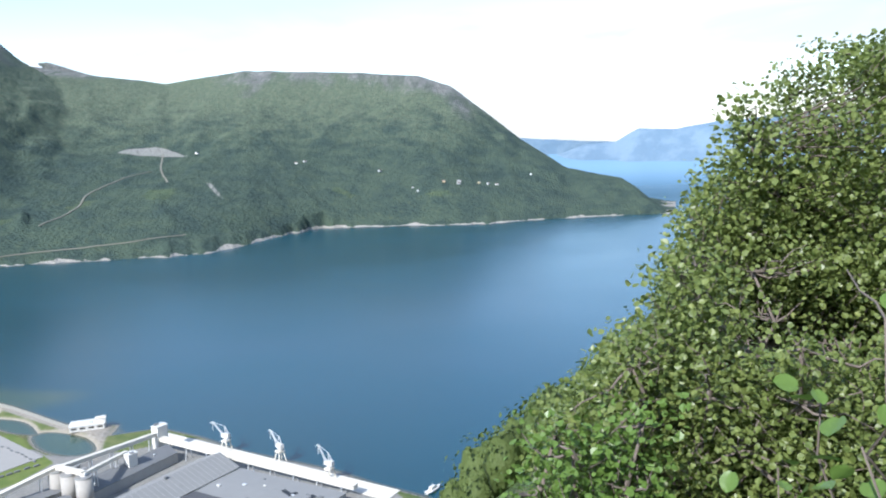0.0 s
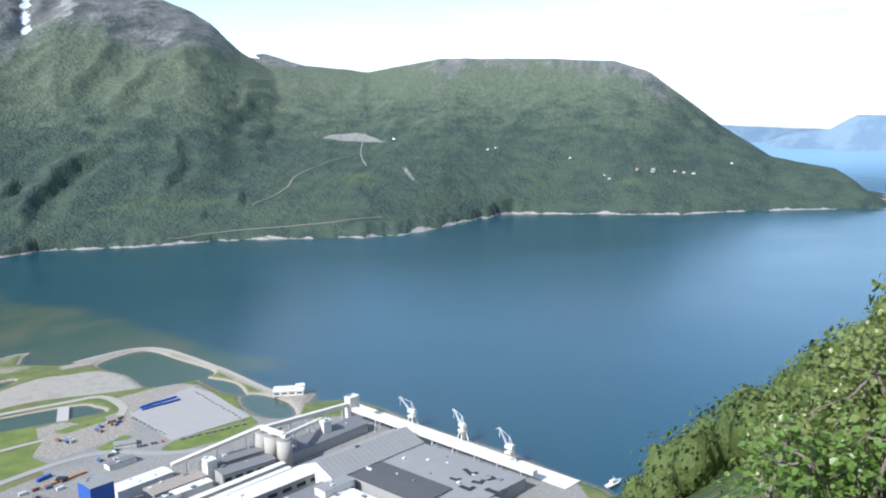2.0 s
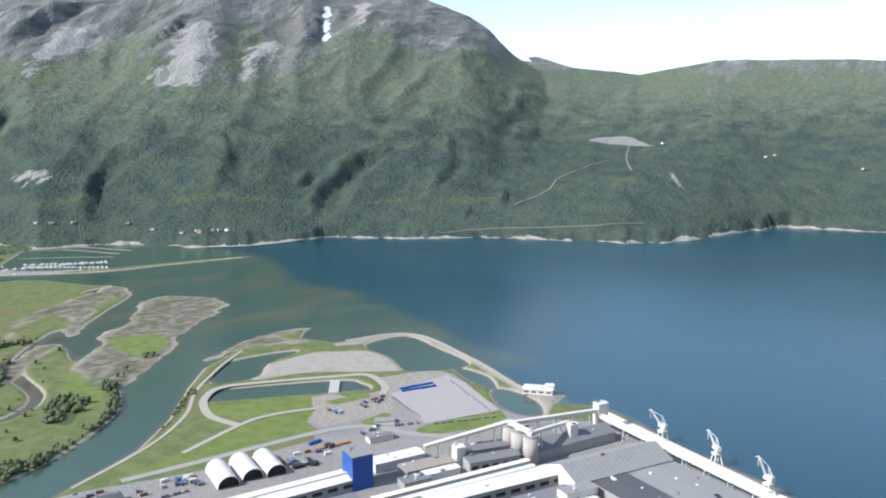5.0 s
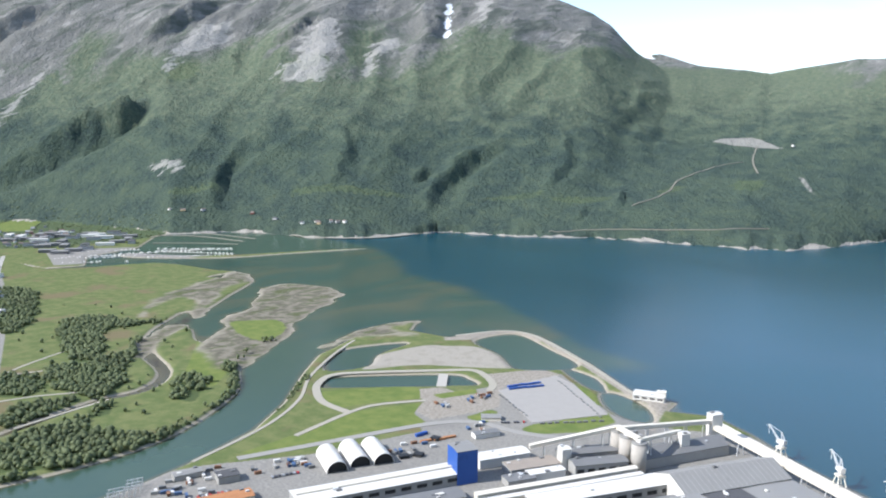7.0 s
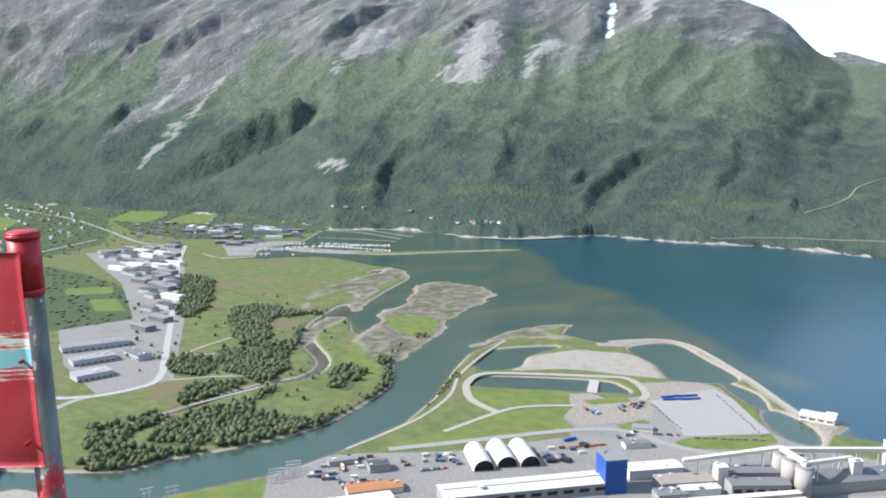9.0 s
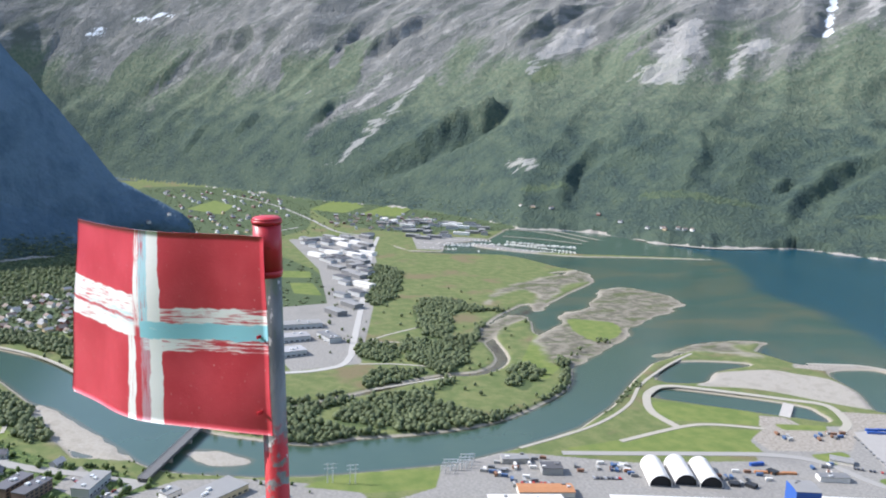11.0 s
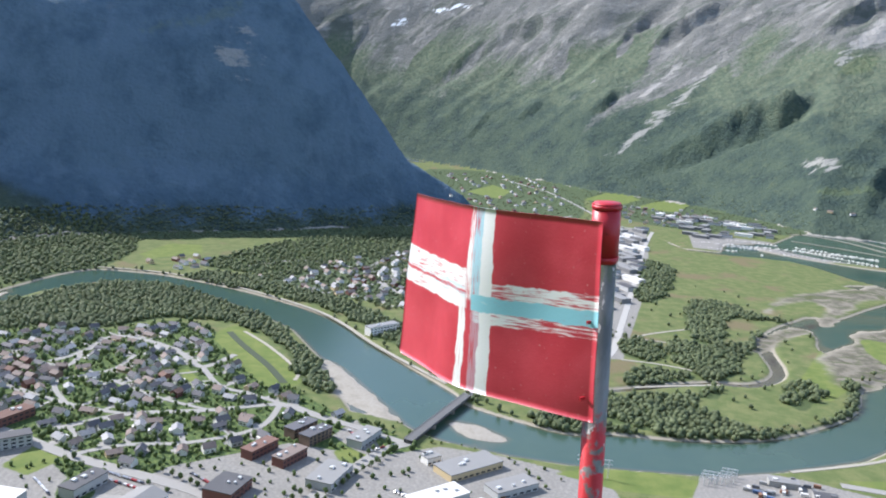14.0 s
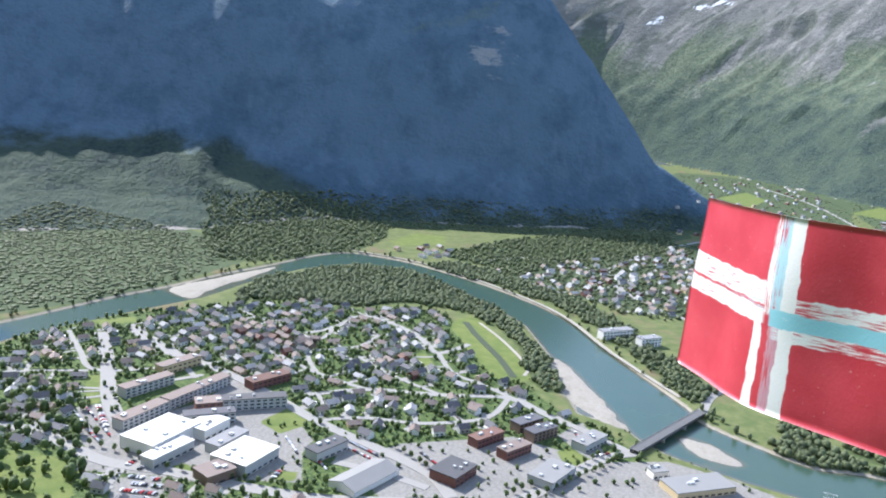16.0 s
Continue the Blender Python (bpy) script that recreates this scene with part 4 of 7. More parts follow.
def build_flag():
    top, lean = FLAG_AX
    foot = top - lean * (top.z - 296.9)
    red = Nodes("flag_red")
    p = red.pos()
    c = red.mix(red.step(red.noise(p, 14, 4), 0.35, 0.7), (0.44, 0.012, 0.024), (0.54, 0.024, 0.035))
    c = red.mix(red.step(red.noise(p, 90, 3), 0.63, 0.72), c, (0.3, 0.01, 0.015))
    red.bump(red.noise(p, 120, 4), 0.15, 0.004)
    red_mat = red.done(c, 0.42, 0, 0.5)

    # brushed cross: white with a pale blue middle, red showing through the dry strokes
    f = Nodes("flag_paint")
    s, h = f.attr("s"), f.attr("h")
    p = f.pos()
    base = f.mix(f.step(f.noise(p, 12, 4), 0.3, 0.7), (0.5, 0.034, 0.055), (0.6, 0.06, 0.085))
    base = f.mix(f.step(f.noise(p, 150, 3), 0.68, 0.74), base, (0.62, 0.3, 0.3))

    def stroke(u, v, lo, hi, dry, wob=0.004):
        """A band in u between lo and hi; bristles run along v."""
        comb = f.add("CombineXYZ")
        f.put(comb.inputs[0], f.math("MULTIPLY", u, 260.0))
        f.put(comb.inputs[1], f.math("MULTIPLY", v, 16.0))
        bristle = f.noise(comb.outputs[0], 1.0, 4, 0.7)
        slow = f.math("MULTIPLY", f.math("SUBTRACT", f.noise(p, 28, 3), 0.5), wob * 4)
        uu = f.math("ADD", u, slow)
        inside = f.math("MULTIPLY", f.step(uu, lo - 0.0012, lo + 0.0012), f.step(uu, hi + 0.0012, hi - 0.0012))
        patchy = f.math("ADD", f.math("MULTIPLY", bristle, 0.6), f.math("MULTIPLY", f.noise(f.scaled(comb.outputs[0], (0.05, 0.4, 1)), 1.0, 3), 0.4))
        return f.math("MULTIPLY", inside, f.step(patchy, dry - 0.05, dry + 0.05))

    hc = f.math("MULTIPLY_ADD", s, 0.045)           # the horizontal bar climbs a little towards the pole
    hc.node.inputs[2].default_value = 0.0
    hh = f.math("ADD", h, hc)
    h2 = f.math("SUBTRACT", h, f.math("MULTIPLY", f.math("SUBTRACT", s, 0.3), 0.035))
    white, blue = (0.82, 0.82, 0.8), (0.28, 0.6, 0.68)
    right, left = f.step(s, 0.3, 0.285), f.step(s, 0.31, 0.325)
    upper, lower = f.step(hh, 0.205, 0.215), f.step(hh, 0.205, 0.195)
    c = base
    c = f.mix(f.math("MULTIPLY", stroke(hh, s, 0.216, 0.25, 0.47), right), c, white)
    c = f.mix(f.math("MULTIPLY", stroke(hh, s, 0.163, 0.192, 0.5), right), c, white)
    c = f.mix(f.math("MULTIPLY", stroke(h2, s, 0.172, 0.205, 0.37), left), c, white)
    c = f.mix(f.math("MULTIPLY", stroke(h2, s, 0.212, 0.258, 0.44), left), c, white)
    c = f.mix(f.math("MULTIPLY", stroke(h2, s, 0.196, 0.222, 0.52), left), c, (0.5, 0.72, 0.78))
    c = f.mix(stroke(s, h, 0.244, 0.277, 0.38), c, white)
    c = f.mix(f.math("MULTIPLY", stroke(s, h, 0.300, 0.318, 0.46), upper), c, white)
    c = f.mix(f.math("MULTIPLY", stroke(s, h, 0.318, 0.344, 0.42), lower), c, white)
    c = f.mix(f.math("MULTIPLY", stroke(s, h, 0.277, 0.30, 0.46), f.math("MULTIPLY", lower, 0.55)), c, (0.55, 0.52, 0.6))
    c = f.mix(f.math("MULTIPLY", stroke(s, h, 0.275, 0.301, 0.44), upper), c, (0.4, 0.64, 0.72))
    c = f.mix(f.math("MULTIPLY", stroke(hh, s, 0.188, 0.22, 0.36), f.step(s, 0.305, 0.297)), c, blue)
    f.bump(f.noise(p, 180, 4), 0.12, 0.004)
    paint = f.done(c, 0.4, 0, 0.5)
    f.bsdf.inputs["Coat Weight"].default_value = 0.35
    f.bsdf.inputs["Coat Roughness"].default_value = 0.28

    g = Nodes("pole_steel")
    p = g.pos()
    sc = g.scaled(p, (1, 1, 0.35))
    c = g.mix(g.step(g.noise(sc, 30, 5), 0.35, 0.7), (0.12, 0.125, 0.12), (0.22, 0.22, 0.21))
    c = g.mix(g.step(g.noise(sc, 16, 5, 0.6), 0.5, 0.62), c, (0.13, 0.15, 0.1))
    sep = g.add("SeparateXYZ")
    g.put(sep.inputs[0], p)
    low = g.step(g.math("ADD", sep.outputs[2], g.math("MULTIPLY", g.math("SUBTRACT", g.noise(p, 22, 4), 0.5), 0.25)), 299.44, 299.36)
    c = g.mix(g.math("MULTIPLY", low, g.step(g.noise(p, 35, 4), 0.4, 0.5)), c, (0.48, 0.03, 0.035))
    c = g.mix(g.step(g.noise(g.scaled(p, (1, 1, 0.5)), 60, 3), 0.66, 0.7), c, (0.55, 0.5, 0.46))
    g.bump(g.noise(p, 200, 4), 0.3, 0.003)
    steel = g.done(c, 0.45, 0.35, 0.5)

    ob = thing("flag", "red metal flag with brushed white and blue cross on pole", "flag", Matrix.Translation(foot))
    off = -foot
    bm = bmesh.new()
    tube(bm, Vector((0, 0, 0)), top + off - lean * 0.02, 0.0235, n=28)
    part("pole", bm, steel, ob, "weathered galvanised steel tube with flaking red paint", True)
    bm = bmesh.new()
    for a, b, r0, r1 in ((0.105, 0.012, 0.0258, 0.0262), (0.012, 0.004, 0.0275, 0.028), (0.004, 0.0, 0.0275, 0.0245), (0.112, 0.1, 0.0252, 0.0268)):
        tube(bm, top + off - lean * a, top + off - lean * b, r0, r1, n=28)
    part("cap", bm, red_mat, ob, "red painted cap", True)

    # bent plate: s runs from the pole to the free edge, h from its lower edge up
    me = bpy.data.meshes.new("plate")
    ns, nh = 56, 30
    pts = np.array([(-1.427, 0.378), (-1.512, 0.300), (-1.613, 0.203), (-1.70, 0.153), (-1.84, 0.107), (-1.975, 0.068)])
    seg = np.concatenate([[0], np.cumsum(np.hypot(*np.diff(pts, axis=0).T))])
    curve = smooth_line([tuple(q) for q in pts], 12)
    cx = np.array(curve)
    cs = np.concatenate([[0], np.cumsum(np.hypot(*np.diff(cx, axis=0).T))])
    width = cs[-1]
    vs, S, Hh = [], [], []
    for side in (0, 1):
        for i in range(ns + 1):
            s = width * i / ns
            x, y = np.interp(s, cs, cx[:, 0]), np.interp(s, cs, cx[:, 1])
            x2, y2 = np.interp(min(s + 0.005, width), cs, cx[:, 0]), np.interp(min(s + 0.005, width), cs, cx[:, 1])
            tx, ty = (x2 - x, y2 - y) if s < width - 0.006 else (-0.96, -0.28)
            k = math.hypot(tx, ty) or 1
            nx, ny = -ty / k, tx / k
            zt = 299.792 - 0.029 * s / width
            zb = 299.403 - 0.038 * s / width + (0.006 if s > width * 0.985 else 0)
            for j in range(nh + 1):
                t = j / nh
                wave = 0.0025 * math.sin(s * 21 + t * 3) + 0.0016 * math.sin(t * 9 + s * 5)
                q = 0.0012 if side else -0.0012
                fx, fy = (-0.011 + 0.032 * s / width) * (1 - t), (0.021 - 0.04 * s / width) * (1 - t)
                vs.append((x + fx + nx * (q + wave) + off.x, y + fy + ny * (q + wave) + off.y, zb + (zt - zb) * t + off.z))
                S.append(s)
                Hh.append(t * 0.39)
    n1 = (ns + 1) * (nh + 1)
    fs = []
    for side in (0, 1):
        for i in range(ns):
            for j in range(nh):
                a = side * n1 + i * (nh + 1) + j
                q = (a, a + 1, a + nh + 2, a + nh + 1)
                fs.append(q if side else q[::-1])
    rim = [i * (nh + 1) for i in range(ns + 1)] + [ns * (nh + 1) + j for j in range(1, nh + 1)] + \
          [i * (nh + 1) + nh for i in range(ns - 1, -1, -1)] + [j for j in range(nh - 1, 0, -1)]
    for a, b in zip(rim, rim[1:] + rim[:1]):
        fs.append((a, b, b + n1, a + n1))
    me.from_pydata(vs, [], fs)
    for name, v in (("s", S), ("h", Hh)):
        me.attributes.new(name, "FLOAT", "POINT").data.foreach_set("value", np.array(v, np.float32))
    me.polygons.foreach_set("use_smooth", np.ones(len(fs), bool))
    me.materials.append(paint)
    plate = new("plate", me)
    plate.parent = ob
    tagged(plate, "curved sheet metal plate painted red, white and pale blue")
    for z in (299.75, 299.6, 299.45):
        bm = bmesh.new()
        beam(bm, Vector((-1.445, 0.380, z)) + off, Vector((-1.437, 0.368, z)) + off, 0.003, 0.006)
        part("weld", bm, red_mat, ob, "red painted weld")


build_flag()

# ---- the works on the shore ----
GREY = plain("roof_grey", (0.232, 0.23, 0.222), 0.6, 0, 0.15, 0.08)
DARK = plain("roof_dark", (0.08, 0.08, 0.084), 0.7, 0, 0.3, 0.08)
MID = plain("roof_mid", (0.16, 0.163, 0.165), 0.6, 0, 0.2, 0.08)
WHITE = plain("sheet_white", (0.6, 0.585, 0.55), 0.5, 0, 0.16, 0.1)
CREAM = plain("sheet_cream", (0.62, 0.58, 0.5), 0.6, 0, 0.15, 0.1)
BROWN = plain("roof_brown", (0.27, 0.235, 0.2), 0.8, 0, 0.25, 0.1)
BLUE = plain("sheet_blue", (0.03, 0.09, 0.32), 0.45, 0, 0.2, 0.1)
CONC = plain("concrete", (0.36, 0.34, 0.31), 0.85, 0, 0.25, 0.2)
PAVE = plain("yard_paving", (0.3, 0.287, 0.268), 0.85, 0, 0.15, 0.15)
WALLG = plain("wall_grey", (0.3, 0.298, 0.285), 0.6, 0, 0.25, 0.15)
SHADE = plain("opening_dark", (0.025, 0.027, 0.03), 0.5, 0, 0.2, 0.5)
STEEL = plain("steel_pale", (0.55, 0.56, 0.56), 0.5, 0.2, 0.2, 0.3)
RUST = plain("rust_orange", (0.34, 0.16, 0.075), 0.8, 0, 0.35, 0.3)


def hall(cx, cy, length, width, turn, h, roof, wall, label, rise=1.2, vents=0, monitor=False, bays=0, base=2.4, name="factory_hall"):
    """A hall with walls, a low pitched roof, and what stands on it."""
    ob = thing(name, label, "factory", pose(cx, cy, base, 0, 0, turn), "halls of the works")
    L, W = length / 2, width / 2
    h = h - base
    bm = bmesh.new()
    prism(bm, [(-W, 0), (W, 0), (W, h - rise), (0, h), (-W, h - rise)], -L, L)
    part("wall", bm, wall, ob)
    for s in (-1, 1):
        bm = bmesh.new()
        prism(bm, [(0, h + 0.05), (s * (W + 0.5), h - rise - 0.05), (s * (W + 0.5), h - rise + 0.3), (0, h + 0.4)], -L - 0.4, L + 0.4)
        part("roof", bm, roof, ob)
    if monitor:
        bm = bmesh.new()
        prism(bm, [(-1.6, h - 0.2), (1.6, h - 0.2), (1.6, h + 1.3), (0, h + 1.8), (-1.6, h + 1.3)], -L + 2, L - 2)
        part("ridge_vent", bm, WHITE if roof is not WHITE else CREAM, ob)
    rng = random.Random(int(cx * 7 + cy))
    for i in range(vents):
        x, y = rng.uniform(-L * 0.85, L * 0.85), rng.uniform(-W * 0.8, W * 0.8)
        z = h - rise * abs(y) / W
        bm = bmesh.new()
        s = rng.uniform(0.8, 2.2)
        box(bm, x - s, x + s, y - s * 0.7, y + s * 0.7, z - 0.2, z + rng.uniform(0.8, 2.0))
        part("roof_vent", bm, rng.choice((WHITE, STEEL, MID)), ob)
    for i in range(bays):
        for s in (-1, 1):
            x = -L + (i + 0.5) * length / bays
            bm = bmesh.new()
            box(bm, x - length / bays * 0.32, x + length / bays * 0.32, s * W - 0.12, s * W + 0.12, h * 0.35, h * 0.62)
            part("window", bm, SHADE, ob, "dark window band")
    return ob


hall(-423, 509, 19, 21, 64, 33, GREY, BLUE, "tall blue metal clad tower with a pale grey roof", 1.0, 2, name="factory_tower")
hall(-420, 560, 50, 17, 64, 12.5, WHITE, WHITE, "long hall with a white sheet metal roof", 1.2, 3)
hall(-389, 563, 48, 19, 62, 11, BROWN, WALLG, "low hall with a brown roof and grey walls", 0.8, 3, bays=6)
hall(-457, 440, 140, 25, 66, 14, WHITE, WALLG, "very long hall with a white roof and grey walls", 1.6, 4, True, 10)
hall(-425, 425, 120, 20, 64, 10, MID, WALLG, "long low hall with a grey roof", 0.8, 8)
hall(-364, 616, 56, 16, 55, 15, MID, WALLG, "hall with a dark grey roof beside the silos", 1.5, 2, bays=5)
hall(-344, 601, 50, 16, 55, 15, MID, WALLG, "hall with a grey sheet roof and window bands", 1.5, 2, bays=5)
hall(-345, 540, 150, 6, 63, 16, CREAM, CREAM, "long cream coloured covered gallery", 0.6, 0, name="conveyor_gallery")
hall(-336, 534, 150, 5, 63, 15, WHITE, CREAM, "long white covered gallery with a flat roof", 0.4, 0, name="conveyor_gallery")
hall(-314, 552, 128, 22, 61, 15, WHITE, WALLG, "long hall with a bright white roof", 1.4, 2, False, 9)
hall(-285, 535, 120, 24, 61, 10, MID, WALLG, "long grey roofed hall in shadow", 0.8, 4)
hall(-318, 660, 60, 28, 64, 17, MID, WALLG, "storage hall with a slate grey pitched roof", 5.0, 1)
hall(-296, 703, 46, 26, 64, 17, MID, WALLG, "storage hall with a slate grey roof near the quay", 5.0, 1)
store_hall = hall(-249, 640, 104, 46, 61, 24, GREY, WHITE, "large storage hall with a pale grey pitched roof", 9.0, 1)
flat_hall = hall(-172, 628, 130, 54, -28, 14, GREY, WALLG, "wide flat roofed hall with pale grey roofing", 0.6, 9)
hall(-206, 596, 96, 36, -28, 14.5, DARK, WALLG, "flat roofed hall with dark roofing felt", 0.5, 7)
hall(-150, 582, 110, 34, -28, 13, GREY, WALLG, "flat roofed hall with patched pale roofing", 0.5, 9)
hall(-225, 560, 60, 26, -28, 11, WHITE, WHITE, "low white hall with ribbed walls", 0.6, 5, bays=12)
hall(-250, 575, 30, 14, 61, 17, GREY, WHITE, "narrow white link building", 0.6, 2, bays=5)
hall(-372, 560, 34, 10, 62, 10, WHITE, WHITE, "small white shed between the halls", 0.6, 2)
hall(-382, 535, 26, 14, 62, 9, MID, WALLG, "grey flat roofed plant building with pipes", 0.4, 7)
hall(-405, 815, 34, 20, 20, 9, WHITE, WHITE, "white shed on the quay point", 1.0, 2, bays=4)
hall(-392, 818, 10, 8, 20, 13, CREAM, WHITE, "small white quay office", 0.4, 1)
hall(-470, 600, 26, 10, 65, 8, MID, WHITE, "small blue grey roofed office by the road", 0.8, 2)
hall(-496, 642, 20, 12, 40, 7, GREY, CREAM, "small pale shed by the lawn", 1.5, 0)
hall(-600, 352, 24, 10, 74, 8, GREY, WALLG, "grey workshop near the river", 0.8, 2)
hall(-570, 372, 18, 14, 70, 9, DARK, WALLG, "dark workshop with a flat roof", 0.4, 2)
hall(-535, 345, 46, 16, 70, 8, RUST, CREAM, "low shed with a rusty orange roof", 0.8, 2)
hall(-520, 318, 60, 18, 70, 9, WHITE, WALLG, "pale roofed workshop hall", 0.8, 4)


def roof_seams(ob, length, width, h, rise, n):
    """Raised seams down both slopes of a pitched sheet roof."""
    W, top = width / 2 + 0.4, h - 2.4
    for i in range(n):
        x = -length / 2 + (i + 0.5) * length / n
        for s in (-1, 1):
            bm = bmesh.new()
            beam(bm, (x, 0, top + 0.42), (x, s * W, top + 0.42 - rise - 0.1), 0.4, 0.2)
            part("seam", bm, WALLG, ob)


def roof_patch(ob, cx, cy, w, d, turn, z):
    """A dark felt patch, bent round a corner, lying on a flat roof."""
    m = ob.matrix_basis.inverted() @ pose(cx, cy, z, 0, 0, turn)
    bm = bmesh.new()
    box(bm, -w / 2, w / 2, -d / 2, d / 2, 0, 0.25, m)
    box(bm, w / 2 - d, w / 2, d / 2, d * 1.6, 0, 0.24, m)
    part("felt_patch", bm, SHADE, ob, "dark roofing felt patch")


roof_seams(store_hall, 104, 46, 24, 9.0, 20)
for hx_, hy_, w, d, turn in ((-150, 622, 14, 4, -50), (-158, 606, 9, 3, -28), (-138, 604, 10, 4, -10), (-145, 592, 12, 4, -28), (-122, 590, 16, 5, -28), (-128, 612, 8, 3, 40)):
    roof_patch(flat_hall, hx_, hy_, w, d, turn, 14.3)


def barrel_hall(x, y, turn):
    ob = thing("storage_tent", "white arched fabric storage hall with a dark open front", "tent", pose(x, y, 2.4, 0, 0, turn), "three arched halls")
    L, R = 22, 9.5
    arch = [(R * math.cos(a), 1.5 + R * 0.95 * math.sin(a)) for a in np.linspace(0, math.pi, 15)]
    bm = bmesh.new()
    prism(bm, [(R, 0)] + arch + [(-R, 0)] + [(-R + 0.3, 0)] + [(p * 0.965, q * 0.965) for p, q in arch[::-1]] + [(R - 0.3, 0)], -L, L)
    part("cover", bm, WHITE, ob)
    for i in range(8):
        x0 = -L + 2 + i * (2 * L - 4) / 7
        bm = bmesh.new()
        prism(bm, [(p * 1.012, q * 1.012) for p, q in arch] + [(p * 0.99, q * 0.99) for p, q in arch[::-1]], x0 - 0.2, x0 + 0.2)
        part("rib", bm, CREAM, ob)
    bm = bmesh.new()
    prism(bm, [(R - 0.4, 0)] + [(p * 0.96, q * 0.96) for p, q in arch] + [(-R + 0.4, 0)], -L + 0.5, -L + 1)
    part("back_wall", bm, WHITE, ob)
    # a dark sheet inside the mouth stands for the shade there
    bm = bmesh.new()
    prism(bm, [(R - 0.4, 0)] + [(p * 0.96, q * 0.96) for p, q in arch] + [(-R + 0.4, 0)], L - 3, L - 2.5)
    part("front", bm, SHADE, ob, "dark panel standing in for the shaded opening")
    return ob


first_tent = barrel_hall(-531, 455, -27)
copy_thing(first_tent, pose(-525, 477, 2.4, 0, 0, -27))
copy_thing(first_tent, pose(-514, 495, 2.4, 0, 0, -27))


def silo():
    ob = thing("silo", "tall round concrete silo with a white top", "silo", pose(0, 0, 2.4), "silos")
    bm = bmesh.new()
    tube(bm, (0, 0, 0), (0, 0, 26), 6.8, n=32)
    part("shell", bm, CONC, ob, "", True)
    bm = bmesh.new()
    tube(bm, (0, 0, 26), (0, 0, 27.2), 7.0, 6.6, n=32)
    part("roof", bm, GREY, ob)
    bm = bmesh.new()
    box(bm, -2, 2, -2, 2, 27.2, 30)
    part("hatch", bm, WHITE, ob)
    return ob


first_silo = silo()
first_silo.matrix_basis = pose(-349, 641, 2.4)
copy_thing(first_silo, pose(-335, 634, 2.4))
copy_thing(first_silo, pose(-319, 627, 2.4))


def gallery(a, b, w=4.0, h=3.4, legs=4, label="white enclosed conveyor bridge on steel trestles"):
    a, b = Vector(a), Vector(b)
    ob = thing("conveyor_bridge", label, "conveyor", Matrix.Translation((a.x, a.y, 2.4)))
    o = Vector((a.x, a.y, 2.4))
    bm = bmesh.new()
    beam(bm, a - o, b - o, w, h)
    part("gallery", bm, CREAM, ob)
    bm = bmesh.new()
    up = Vector((0, 0, h / 2 + 0.15))
    beam(bm, a - o + up, b - o + up, w + 0.6, 0.3)
    part("roof", bm, CREAM, ob)
    for i in range(legs):
        p = a.lerp(b, (i + 0.5) / legs) - o
        side = (b - a).cross(Vector((0, 0, 1))).normalized() * w * 0.45
        for s in (-1, 1):
            bm = bmesh.new()
            beam(bm, Vector((p.x, p.y, 0)) + side * s * 1.5, p + side * s * 0.8 - Vector((0, 0, h / 2)), 0.7)
            part("leg", bm, STEEL, ob)
    return ob


gallery((-402, 578, 17), (-349, 641, 31), legs=3)
gallery((-349, 641, 32), (-319, 627, 32), 4, 3, 1)
gallery((-349, 641, 30), (-300, 742, 22), legs=5)
gallery((-300, 742, 17), (-96, 636, 12), 6, 3.4, 9, "long white conveyor gallery along the quay edge")
gallery((-319, 627, 31), (-310, 690, 24), 3, 3, 2)
hall(-300, 744, 12, 9, 61, 30, WHITE, WHITE, "white transfer tower at the corner of the quay", 0.6, 2, name="factory_tower")
hall(-303, 682, 9, 7, 61, 27, WHITE, WHITE, "white lift tower between the dark halls", 0.6, 1, name="factory_tower")
hall(-371, 588, 9, 9, 61, 22, WHITE, WHITE, "white tower at the end of the grey halls", 0.6, 1, name="factory_tower")


def quay_crane(arm):
    ob = thing("quay_crane", "pale slewing harbour crane on a portal at the quay", "crane", pose(0, 0, 3.2), "quay cranes")
    for x in (-4, 4):
        for y in (-4, 4):
            bm = bmesh.new()
            beam(bm, (x, y, 0), (x * 0.55, y * 0.55, 9), 0.9)
            part("leg", bm, CREAM, ob)
    bm = bmesh.new()
    box(bm, -3.4, 3.4, -3.4, 3.4, 9, 10.6)
    part("portal", bm, CREAM, ob)
    bm = bmesh.new()
    tube(bm, (0, 0, 10.6), (0, 0, 13), 1.8, 1.6, 14)
    part("slew_ring", bm, STEEL, ob)
    bm = bmesh.new()
    box(bm, -4.5, 2.5, -2, 2, 13, 17)
    box(bm, 2.5, 4.2, 0.3, 2.2, 13.4, 16)
    part("machine_house", bm, WHITE, ob)
    bm = bmesh.new()
    beam(bm, (-1, -1.4, 17), (0.3, -0.4, 24), 0.6)
    beam(bm, (-1, 1.4, 17), (0.3, 0.4, 24), 0.6)
    beam(bm, (-4, 0, 17), (0.3, 0, 24), 0.6)
    part("mast", bm, STEEL, ob)
    bm = bmesh.new()
    tip = (3 + 17 * math.cos(arm), 0, 15 + 17 * math.sin(arm))
    beam(bm, (2.5, -0.9, 15), tip, 0.8)
    beam(bm, (2.5, 0.9, 15), tip, 0.8)
    beam(bm, (0.3, 0, 24), tip, 0.35)
    part("boom", bm, STEEL, ob)
    bm = bmesh.new()
    beam(bm, tip, (tip[0], 0, tip[2] - 9), 0.4)
    beam(bm, tip, (tip[0] + 3, 0, tip[2] - 2), 0.6)
    part("jib", bm, WHITE, ob)
    return ob


